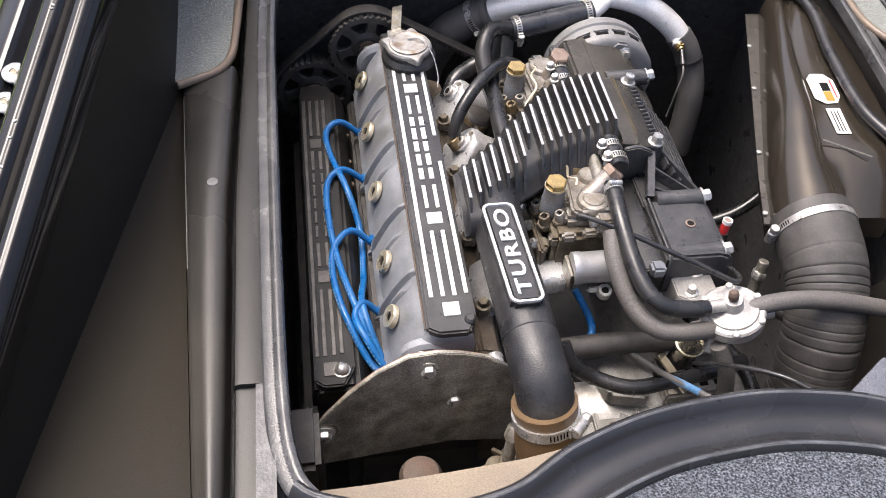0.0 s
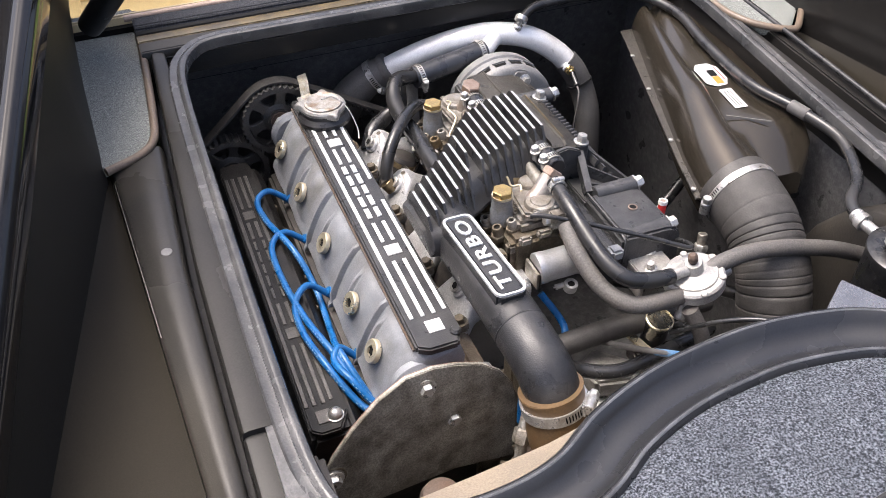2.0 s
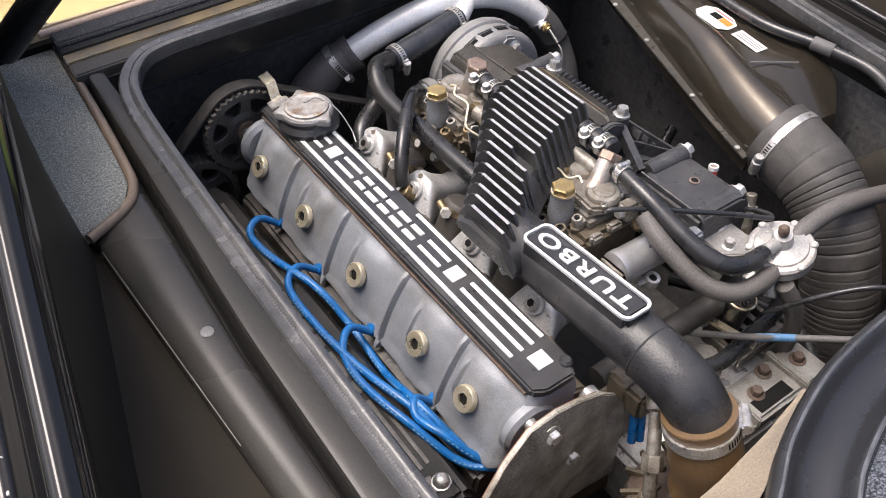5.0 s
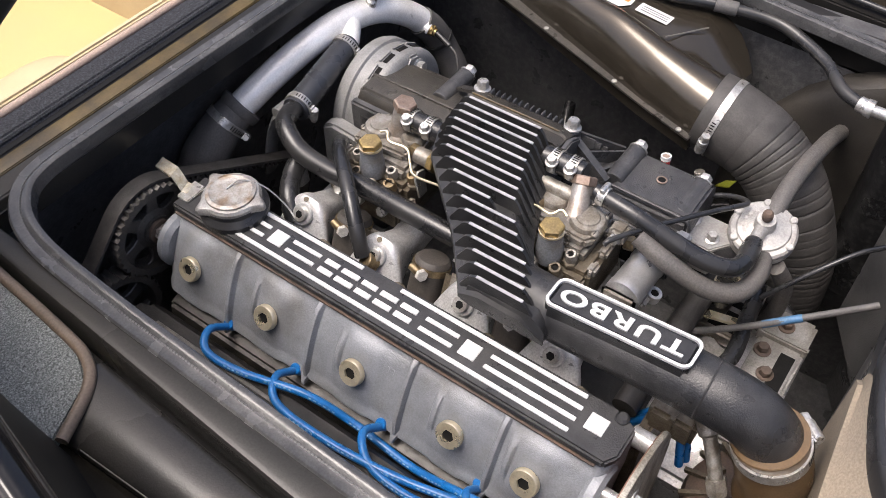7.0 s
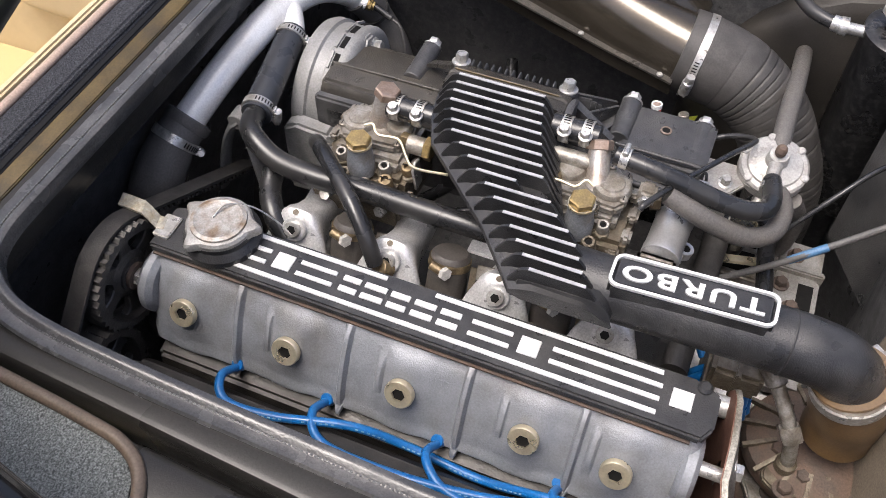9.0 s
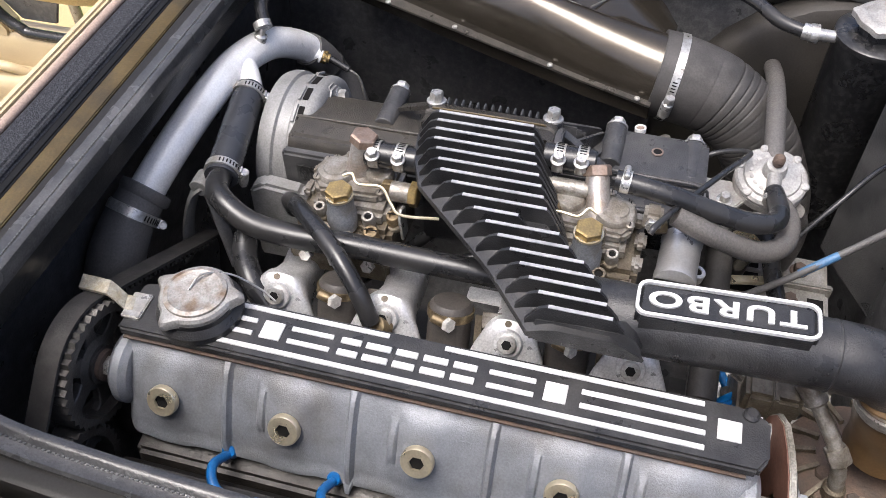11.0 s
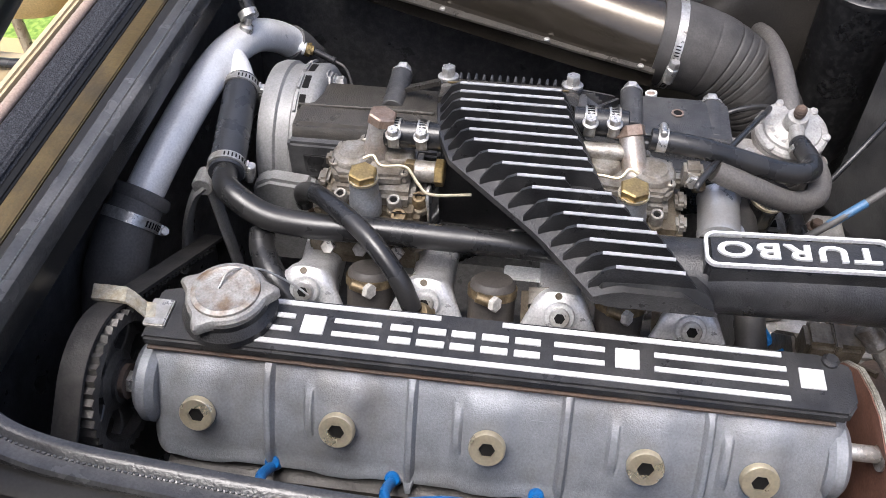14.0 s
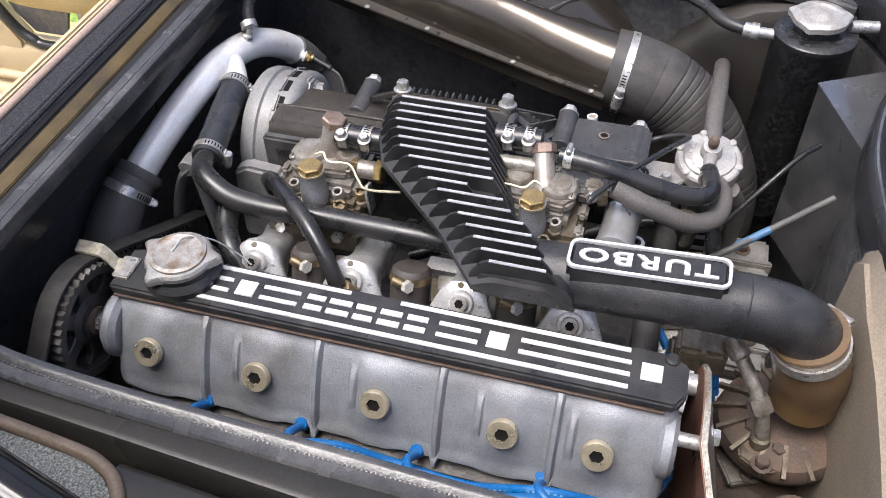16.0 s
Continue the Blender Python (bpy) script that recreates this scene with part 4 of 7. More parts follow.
PULLEYM = material("dark_sintered_steel", (0.075, 0.072, 0.068), 0.45, 0.5, (0.11, 0.105, 0.1), 60, 0.7, 0.4, 500, (0.06, 0.05, 0.042), 26, 0.5)


def pulley(at, r, label):
    ob = thing("cam_pulley", at, label, "pulley", "cam belt pulleys")
    x, y, z = at
    teeth = 40
    rim_ring = [[(x + q * math.cos(a), yy, z + q * math.sin(a)) for a in [2 * math.pi * k / (teeth * 2) for k in range(teeth * 2)] for q in [r - (0.0034 if round(a / (2 * math.pi) * teeth * 2) % 2 else 0)]] for yy in (y - 0.013, y + 0.011)]
    inner = [[(x + (r - 0.010) * math.cos(2 * math.pi * k / (teeth * 2)), yy, z + (r - 0.010) * math.sin(2 * math.pi * k / (teeth * 2))) for k in range(teeth * 2)] for yy in (y + 0.011, y - 0.013)]
    part("toothed_rim", loft([rim_ring[0], rim_ring[1], inner[0], inner[1], rim_ring[0]], caps=False), PULLEYM, ob)
    part("hub", lathe([(r * 0.42, -0.004), (r * 0.42, 0.006), (r * 0.30, 0.009), (r * 0.30, 0.012)], (x, y + 0.002, z), (0, -1, 0), 36), PULLEYM, ob)
    part("shaft_collar", lathe([(r * 0.24, 0.0), (r * 0.24, 0.016)], (x, y + 0.002, z), (0, -1, 0), 28), RUST, ob)
    for k in range(6):
        a = 2 * math.pi * (k + 0.3) / 6
        spoke = [(x + q * math.cos(a + w), z + q * math.sin(a + w)) for q, w in ((r * 0.38, -0.46), (r * 0.55, -0.22), (r * 0.72, -0.20), (r - 0.008, -0.36), (r - 0.008, 0.36), (r * 0.72, 0.20), (r * 0.55, 0.22), (r * 0.38, 0.46))]
        part("spoke", prism(spoke, "y", y - 0.004, y + 0.004, 0.001, 1), PULLEYM, ob)
    part("bolt", bolt((x, y - 0.011, z), (0, -1, 0), 0.009), STEEL, ob)
    return ob


pulley((0.014, 0.480, 0.861), 0.056, "grey spoked toothed cam pulley with dark holes")
pulley((-0.066, 0.480, 0.790), 0.056, "grey spoked toothed cam pulley below the other")
belt = thing("timing_belt", (0.0, 0.478, 0.70), "black toothed timing belt round the pulleys", "belt")


def wrapped(centres, r):
    """The outline of a belt round circles given in turn, clockwise seen from the rear."""
    out = []
    n = len(centres)
    for k in range(n):
        (ax, az, ar), (bx, bz, br), (cx, cz, cr) = centres[k - 1], centres[k], centres[(k + 1) % n]
        def leave(px, pz, qx, qz):
            return math.atan2(qz - pz, qx - px) + math.pi / 2
        a0, a1 = leave(ax, az, bx, bz), leave(bx, bz, cx, cz)
        while a1 > a0:
            a1 -= 2 * math.pi
        steps = max(2, int((a0 - a1) / 0.12))
        out += [(bx + (br + r) * math.cos(a0 + (a1 - a0) * i / steps), bz + (br + r) * math.sin(a0 + (a1 - a0) * i / steps)) for i in range(steps + 1)]
    return out


ROUND = [(0.014, 0.861, 0.056), (0.200, 0.768, 0.040), (0.10, 0.55, 0.05), (-0.066, 0.790, 0.056)]
outer, inner = wrapped(ROUND, 0.0035), wrapped(ROUND, 0.0005)
part("band", loft([[(x, y, z) for x, z in line] for y, line in ((0.473, outer), (0.492, outer), (0.492, inner), (0.473, inner), (0.473, outer))], caps=False), BELT, belt)
run, lean = Vector((0.857, 0, -0.515)), Vector((0.515, 0, 0.857))
for k in range(26):
    c = Vector((0.0445, 0, 0.9095)) + run * 0.0075 * k
    part("tooth", loft([[c + run * i + lean * j + Vector((0, y, 0)) for i, j in ((-0.0024, -0.0020), (0.0024, -0.0020), (0.0013, -0.0055), (-0.0013, -0.0055))] for y in (0.4732, 0.4918)]), BELT, belt)
bracket = thing("lifting_bracket", (0.05, 0.47, TOP - 0.01), "corroded bent lifting bracket beside the filler cap", "bracket")
part("strap", loft([[(x - 0.007, y - 0.001, z), (x, y, z - 0.0012), (x + 0.007, y + 0.003, z), (x + 0.007, y + 0.003, z + 0.003), (x - 0.007, y - 0.001, z + 0.003)] for x, y, z in ((0.054, 0.450, TOP), (0.053, 0.457, TOP + 0.001), (0.054, 0.464, TOP + 0.010), (0.055, 0.470, TOP + 0.014), (0.057, 0.486, TOP + 0.012), (0.059, 0.500, TOP + 0.009))]), CORRODED, bracket)
part("pad", box(0.04, 0.066, 0.440, 0.457, TOP - 0.001, TOP + 0.003, 0.001), STEEL, bracket)

# plate over the rear of the head
endplate = thing("end_plate", (0.0, -0.086, 0.74), "grimy grey steel half-disc plate with four bolts behind the cam covers", "metal plate")
rim_points = [(-0.110, 0.752), (-0.107, 0.778), (-0.098, 0.806), (-0.080, 0.835), (-0.055, 0.859), (-0.025, 0.878), (0.008, 0.889), (0.038, 0.892), (0.062, 0.887), (0.090, 0.876), (0.112, 0.856), (0.127, 0.830), (0.133, 0.798), (0.134, 0.70), (0.06, 0.712), (0.0, 0.722), (-0.085, 0.742)]
plate_bm = prism(rim_points, "y", -0.0885, -0.0835, 0.001)
for v in plate_bm.verts:
    v.co.y += 0.008 + 0.33 * min(0.0, v.co.x)
part("plate", plate_bm, PLATE, endplate)
back_bm = prism([(0.004 + (x - 0.004) * 0.985, 0.79 + (z - 0.79) * 0.985) for x, z in rim_points], "y", -0.0834, -0.0824)
for v in back_bm.verts:
    v.co.y += 0.008 + 0.33 * min(0.0, v.co.x)
part("rusty_face", back_bm, REDRUST, endplate, "red-brown rusted inner face")
for x, z in ((0.028, 0.871), (0.057, 0.811), (-0.081, 0.8105), (-0.019, 0.752)):
    y = -0.0810 + 0.33 * min(0.0, x)
    part("dirt_ring", lathe([(0.0148, 0), (0.0142, 0.0006)], (x, y, z), (0, -1, 0), 28), CARBDARK, endplate)
    part("washer", lathe([(0.0118, 0), (0.0118, 0.0012), (0.0108, 0.0018)], (x, y, z), (0, -1, 0), 28), CARB, endplate, "dull washer")
    part("bolt", bolt((x, y - 0.0016, z), (0.0, -1, 0.0), 0.0076, 0.007), STEEL, endplate)

# ---- induction side ----
plenum = thing("inlet_plenum", (0.22, 0.15, 0.86), "black painted finned alloy inlet plenum with a long outlet pipe", "inlet plenum")
LEFT = [(0.30, 0.252), (0.24, 0.244), (0.205, 0.229), (0.17, 0.191), (0.134, 0.152), (0.083, 0.109)]
RIGHT = [(0.30, 0.169), (0.235, 0.154), (0.184, 0.135), (0.152, 0.115), (0.131, 0.090), (0.083, 0.063)]


def top_of(x):
    return 0.9585 + 0.013 * min(1.0, max(0.0, (x - 0.09) / 0.16)) - 0.020 * max(0.0, (x - 0.274) / 0.03)


rings = []
for k in range(24):
    x = 0.300 - 0.218 * k / 23
    l, r, z = between(LEFT, x), between(RIGHT, x), top_of(x) - 0.016
    q = 0.5 + 0.5 * max(0.0, min(1.0, (x - 0.085) / 0.08))
    rings.append([(x, r + 0.001, z), (x, l - 0.002, z), (x, l + 0.008, z - 0.003), (x, l + 0.0185, z - 0.008), (x, l + 0.0195, z - 0.013), (x, l + 0.008, z - 0.017), (x, r - 0.012, z - 0.034 * q), (x, r - 0.023, z - 0.034 * q), (x, r - 0.024, z - 0.028 * q), (x, r - 0.006, z - 0.004)])
part("body", loft(rings), CRACKLE, plenum)
NFINS = 17
for k in range(NFINS):
    x = 0.2735 - (0.2735 - 0.0905) * k / (NFINS - 1)
    l, r, z = between(LEFT, x), between(RIGHT, x), top_of(x)
    q = 0.5 + 0.5 * max(0.0, min(1.0, (x - 0.085) / 0.08))
    if k == 9:
        r += 0.028
    fin = [(r, z), (l, z), (l + 0.006, z - 0.003), (l + 0.016, z - 0.019), (l + 0.016, z - 0.026), (r - 0.018, z - 0.016 - 0.030 * q), (r - 0.022, z - 0.014 - 0.026 * q), (r - 0.004, z - 0.004)]
    f = part("fin", prism(fin, "x", x - 0.0014, x + 0.0014), CRACKLE, plenum)
    part("fin_edge", prism([(r - 0.0005, z - 0.0002), (r - 0.0005, z + 0.0007), (l - 0.001, z + 0.0007), (l - 0.001, z - 0.0002)], "x", x - 0.0015, x + 0.0015), EDGE, f, "bare metal fin edge")
nose = []
for y, k in ((0.126, 0.5), (0.122, 0.9), (0.09, 1.0), (0.056, 1.0), (0.048, 0.8), (0.042, 0.4)):
    nose.append([(x, y, 0.922 + (z - 0.922) * k) for x, z in ((0.106, 0.9445), (0.0885, 0.9455), (0.0835, 0.935), (0.0825, 0.930), (0.085, 0.924), (0.106, 0.917))])
part("nose", loft(nose), CRACKLE, plenum, "sloping black end plate below the fins")
pipe_line = [(0.126, 0.115, 0.922), (0.1215, 0.07, 0.925), (0.121, 0.02, 0.927), (0.123, -0.04, 0.927), (0.1245, -0.085, 0.9255), (0.1255, -0.112, 0.9235), (0.128, -0.134, 0.916), (0.130, -0.148, 0.904), (0.1315, -0.155, 0.893)]
part("outlet_pipe", tube(pipe_line, lambda s: 0.0272 + 0.0006 * s, 32, 8), CRACKLE, plenum, "black outlet pipe curving down at its end")
part("weld_ring", lathe([(0.0276, -0.0012), (0.0284, 0.0), (0.0276, 0.0012)], (0.1247, -0.094, 0.9250), (0.03, -1, -0.06), 36), CRACKLE, plenum)


def skewed(bm):
    """The plate lies a little askew on the pipe."""
    for v in bm.verts:
        v.co.x -= 0.057 * (v.co.y + 0.012) + 0.0005
    return bm


name_plate = part("name_plate", skewed(prism([(0.1035, -0.077), (0.1035, 0.052), (0.1355, 0.052), (0.1355, -0.077)], "z", 0.930, 0.9605, 0.004, 3)), CRACKLE, plenum, "black plate with raised white border and word")
PZ = 0.9605


def rounded(x0, x1, y0, y1, r, n=6):
    pts = []
    for cx, cy, a in ((x1 - r, y1 - r, 0), (x0 + r, y1 - r, 90), (x0 + r, y0 + r, 180), (x1 - r, y0 + r, 270)):
        pts += [(cx + r * math.cos(radians(a + 90 * k / n)), cy + r * math.sin(radians(a + 90 * k / n))) for k in range(n + 1)]
    return pts


a, b = rounded(0.1025, 0.1362, -0.078, 0.053, 0.0085), rounded(0.1052, 0.1335, -0.0755, 0.0505, 0.0065)
part("border", skewed(loft([[(x, y, z) for x, y in line] for line, z in ((a, PZ - 0.001), (a, PZ + 0.0018), (b, PZ + 0.0018), (b, PZ - 0.001), (a, PZ - 0.001))], caps=False)), WHITE, name_plate, "white raised border")
text = plate_text("TURBO", 0.0285, None, None, None)
lo = [min(v.co[k] for v in text.verts) for k in (0, 1)]
hi = [max(v.co[k] for v in text.verts) for k in (0, 1)]
for v in text.verts:
    s, q = (v.co.x - lo[0]) / (hi[0] - lo[0]), (v.co.y - lo[1]) / (hi[1] - lo[1])
    v.co = (0.1268 - 0.0152 * q, -0.068 + 0.112 * s, PZ + 0.0004 + v.co.z)
part("word", skewed(text), WHITE, name_plate, "white raised capital letters")

# shoulder with bolts, serrated edge and ribbed flank
rings = []
for y, drop in ((0.268, 0.003), (0.262, 0.0), (0.20, 0.0), (0.152, 0.0), (0.146, 0.004)):
    rings.append([(x, y, z - drop) for x, z in ((0.280, 0.925), (0.282, 0.951), (0.298, 0.949), (0.3005, 0.9515), (0.303, 0.9475), (0.320, 0.942), (0.327, 0.936), (0.327, 0.918))])
part("shoulder", loft(rings), BROWNBLACK, plenum, "oily brown-black shoulder")
part("shoulder_ridge", tube([(0.3005, 0.262, 0.9518), (0.3005, 0.2, 0.9522), (0.3005, 0.155, 0.9518)], 0.0011, 8, 4), GOLDTRIM, plenum, "worn brown-gold ridge")
for k in range(14):
    y = 0.158 + 0.0072 * k
    part("serration", prism([(y, 0.928), (y + 0.0012, 0.9415), (y + 0.0030, 0.9425), (y + 0.0042, 0.938), (y + 0.0046, 0.928)], "x", 0.3225, 0.331, 0.0006, 1), DUSTYBLACK, plenum)
part("rear_web", prism([(0.284, 0.944), (0.300, 0.947), (0.318, 0.938), (0.322, 0.905), (0.286, 0.905)], "y", 0.1385, 0.1455, 0.0015), DUSTYBLACK, plenum, "grey web behind the fins")
for x, y in ((0.323, 0.2645), (0.324, 0.152)):
    part("boss", rod((x, y, 0.90), (x, y, 0.941), 0.0095, 22), DUSTYBLACK, plenum)
    part("bolt", bolt((x, y, 0.941), (0.15, 0, 1), 0.0066, 0.009), STEEL, plenum)

chamber = thing("airbox_chamber", (0.33, 0.18, 0.80), "long satin black alloy air chamber behind the carburettors", "air chamber", shift=(0.002, 0.006, 0.0005))
part("front_box", prism([(0.268, 0.845), (0.268, 0.898), (0.276, 0.909), (0.300, 0.911), (0.345, 0.906), (0.372, 0.885), (0.372, 0.845)], "y", 0.262, 0.398, 0.003), BROWNBLACK, chamber, "oily brown-black front cover")
part("front_rib", tube([(0.302, 0.398, 0.9105), (0.302, 0.33, 0.912), (0.302, 0.27, 0.912)], 0.0016, 8, 4), BROWNBLACK, chamber)
part("front_lip", box(0.258, 0.270, 0.258, 0.400, 0.858, 0.9, 0.003), SATIN, chamber)
part("front_panel", box(0.2565, 0.259, 0.275, 0.385, 0.868, 0.888, 0.001), BLACKPIPE, chamber)
part("rear_box", prism([(0.300, 0.845), (0.300, 0.902), (0.304, 0.9065), (0.362, 0.905), (0.374, 0.899), (0.380, 0.885), (0.380, 0.845)], "y", -0.002, 0.086, 0.003), DUSTYBLACK, chamber)
part("rear_shelf", prism([(0.270, 0.845), (0.270, 0.888), (0.276, 0.892), (0.300, 0.893), (0.300, 0.845)], "y", -0.004, 0.138, 0.002), BLACKPIPE, chamber)
part("rear_lip", tube([(0.272, 0.138, 0.892), (0.272, 0.07, 0.892), (0.274, -0.003, 0.891)], 0.0035, 10, 4), DUSTYBLACK, chamber)
part("edge_bead", tube([(0.303, 0.088, 0.9075), (0.3025, 0.04, 0.907), (0.302, 0.0, 0.905), (0.300, -0.006, 0.885)], 0.0016, 8, 4), DUSTYBLACK, chamber)
part("web_floor", prism([(0.300, 0.845), (0.300, 0.896), (0.366, 0.893), (0.378, 0.88), (0.378, 0.845)], "y", 0.086, 0.1385, 0.002), SATIN, chamber)
part("middle_box", box(0.272, 0.325, 0.1385, 0.262, 0.80, 0.918, 0.003), SATIN, chamber)
part("flank", prism([(0.324, 0.928), (0.324, 0.82), (0.385, 0.82), (0.384, 0.868)], "y", 0.1385, 0.268, 0.002), SATIN, chamber)
for k in range(7):
    x, z = 0.332 + 0.0088 * k, 0.923 - 0.0098 * k
    part("side_rib", loft([[(x - 0.001, y, z - 0.008), (x + 0.0045, y, z - 0.003), (x + 0.0045, y, z + 0.001), (x + 0.002, y, z + 0.002)] for y in (0.268 - 0.002 * k, 0.10 + 0.004 * (6 - k))]), DUSTYBLACK, chamber)
for y, z in ((0.311, 0.9055), (0.088, 0.9035), (0.012, 0.8965)):
    part("bolt_boss", rod((0.312, y, z), (0.3675, y, z), 0.0105, 20), DUSTYBLACK, chamber)
    part("bolt", bolt((0.368, y, z + 0.001), (1, 0, 0.25), 0.0074, 0.0085), STEEL, chamber)
part("screw_rim", lathe([(0.0058, 0), (0.0058, 0.001), (0.0042, 0.0012), (0.0038, 0.0002)], (0.340, 0.046, 0.9062), (0.02, 0, 1), 22), PINKISH, chamber, "worn rim of a screw hole")
part("screw_hole", lathe([(0.0041, 0), (0.004, 0.0006)], (0.340, 0.046, 0.9064), (0.02, 0, 1), 18), INK_SHADE, chamber)
part("corner_lug", box(0.281, 0.297, -0.012, 0.004, 0.885, 0.9, 0.003), CAST, chamber)


for p, q, w in (((0.318, 0.146, 0.940), (0.308, 0.092, 0.907), 0.0085), ((0.314, 0.125, 0.9245), (0.362, 0.100, 0.902), 0.003), ((0.328, 0.146, 0.934), (0.374, 0.104, 0.896), 0.004), ((0.311, 0.105, 0.911), (0.345, 0.090, 0.905), 0.003)):
    part("gusset", bar(p, q, w, -0.014), DUSTYBLACK, chamber, "cast stiffening gusset")
part("front_strap", bar((0.316, 0.264, 0.941), (0.338, 0.300, 0.914), 0.010, -0.004), BROWNBLACK, chamber)


# carburettors
def carburettor(x, y, z, turn, foot, head):
    """x, y, z: the top of the gold float-bowl bolt; foot and head: the ends of the fuel tower."""
    ob = thing("carburettor", (x + 0.02, y, z - 0.09), "tarnished alloy carburettor with brass bolts and brown stains", "carburettor", "carburettors of the engine")
    def p(dx, dy, dz):
        return Vector((x + dx, y + dy * turn, z + dz))
    def block(x0, x1, y0, y1, z0, z1, bevel=0.003):
        lo, hi = sorted((y + turn * y0, y + turn * y1))
        return box(x + x0, x + x1, lo, hi, z + z0, z + z1, bevel)
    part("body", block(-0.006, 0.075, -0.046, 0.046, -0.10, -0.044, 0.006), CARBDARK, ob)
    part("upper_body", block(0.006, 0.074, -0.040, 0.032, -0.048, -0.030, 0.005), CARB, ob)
    part("jet_cover", prism([(q.x, q.y) for q in (p(0.014, 0.028, 0), p(0.018, -0.030, 0), p(0.034, -0.040, 0), p(0.064, -0.034, 0), p(0.070, 0.016, 0), p(0.050, 0.034, 0), p(0.026, 0.036, 0))], "z", z - 0.031, z - 0.020, 0.003), CARB, ob)
    part("float_dome", lathe([(0.019, 0), (0.0185, 0.004), (0.0165, 0.0065), (0.012, 0.0072), (0.011, 0.0085), (0.0015, 0.009)], p(0.040, 0.018, -0.022), (0, 0, 1), 28), CARB, ob)
    part("rear_dome", lathe([(0.014, 0), (0.0135, 0.004), (0.0115, 0.006), (0.001, 0.0065)], p(0.046, -0.022, -0.021), (0, 0, 1), 24), CARB, ob)
    bowl = part("bowl", lathe([(0.0138, -0.046), (0.0138, -0.030), (0.0125, -0.028), (0.0120, -0.010), (0.0112, -0.007)], p(0, 0, 0), (0, 0, 1), 32), BOWLM, ob, "blue-grey machined bowl post")
    part("bowl_bolt", hexagon(p(0, 0, -0.0075), (0, 0, 1), 0.0122, 0.0075), BRASS, bowl, "large gold zinc hexagon bolt")
    part("bolt_flange", lathe([(0.0126, -0.0095), (0.0126, -0.0072)], p(0, 0, 0), (0, 0, 1), 28), GILT, bowl)
    foot, head = Vector(foot), Vector(head)
    axis = (head - foot).normalized()
    tall = (head - foot).length
    tower = part("fuel_tower", lathe([(0.0125, -0.012), (0.0125, 0.004), (0.0105, 0.007), (0.0105, tall - 0.004), (0.0098, tall)], foot, axis, 28), TOWERM, ob, "stained alloy fuel inlet tower")
    part("tower_nut", hexagon(head - axis * 0.001, axis, 0.0128, 0.0095), PINKISH, tower, "pinkish hexagon nut")
    mid = foot.lerp(head, 0.55)
    part("inlet_arm", rod(mid, (mid.x + 0.002, y - turn * 0.045, mid.z - 0.002), 0.0075, 18), CARB, ob)
    elbow = part("union_body", rod(p(0.030, -0.038, -0.022), p(0.030, -0.058, -0.022), 0.0095, 22), CARB, ob)
    part("union_nut", hexagon(p(0.030, -0.056, -0.022), (0, -turn, 0), 0.0122, 0.008), BRASS, elbow, "brass union nut")
    part("union_cap", hexagon(p(0.036, -0.034, -0.022), (-1, 0, 0.3), 0.0075, 0.010), JETBRASS, elbow)
    for dx, dy, dz, r, mat in ((0.004, -0.024, -0.040, 0.0062, CARB), (-0.008, -0.030, -0.046, 0.0072, JETBRASS), (-0.014, -0.010, -0.052, 0.0065, CARB), (-0.010, 0.014, -0.050, 0.0068, CARBDARK), (0.004, 0.022, -0.038, 0.0058, CARB), (0.014, -0.044, -0.044, 0.0064, JETBRASS), (-0.016, -0.046, -0.056, 0.0078, CARB)):
        jet = part("jet", lathe([(r, -0.012), (r, 0.008), (r * 0.85, 0.0095), (r * 0.55, 0.0095), (r * 0.5, 0.006)], p(dx, dy, dz), (-0.25, 0, 1), 18), mat, ob)
        part("jet_base", hexagon(p(dx, dy, dz - 0.008), (-0.25, 0, 1), r * 1.3, 0.006), CARBDARK, jet)
        if mat is JETBRASS:
            part("screw_slot", bar(p(dx - 0.001, dy - r * 0.8, dz + 0.0096), p(dx - 0.001, dy + r * 0.8, dz + 0.0096), 0.0014, 0.0004), INK_SHADE, jet)
        else:
            part("jet_hole", lathe([(r * 0.52, 0.0), (r * 0.50, 0.0008)], p(dx, dy, dz + 0.0065), (-0.25, 0, 1), 14), INK_SHADE, jet)
    for dx, dy, dz in ((0.022, -0.030, -0.020), (0.060, -0.028, -0.020), (0.064, 0.012, -0.020), (0.028, 0.032, -0.020), (0.052, 0.030, -0.020), (0.066, 0.028, -0.030)):
        screw = part("cover_screw", lathe([(0.0042, 0), (0.0042, 0.0022), (0.0028, 0.0034)], p(dx, dy, dz), (0, 0, 1), 14), CARB, ob)
        part("screw_slot", bar(p(dx - 0.003, dy, dz + 0.0032), p(dx + 0.003, dy, dz + 0.0032), 0.0009, 0.0004), INK_SHADE, screw)
    for dx, dy, dz, sx, sy, sz in ((-0.004, 0.036, -0.058, 0.012, 0.012, 0.014), (-0.012, 0.030, -0.072, 0.010, 0.018, 0.012), (-0.010, -0.020, -0.074, 0.014, 0.012, 0.010), (0.010, 0.044, -0.046, 0.016, 0.009, 0.012), (0.034, 0.044, -0.042, 0.018, 0.010, 0.010), (0.000, -0.050, -0.068, 0.012, 0.010, 0.016), (0.022, -0.048, -0.040, 0.012, 0.008, 0.010), (0.052, 0.040, -0.036, 0.013, 0.012, 0.012)):
        part("casting_lug", block(dx - sx / 2, dx + sx / 2, dy - sy / 2, dy + sy / 2, dz - sz / 2, dz + sz / 2, 0.0028), CARB, ob)
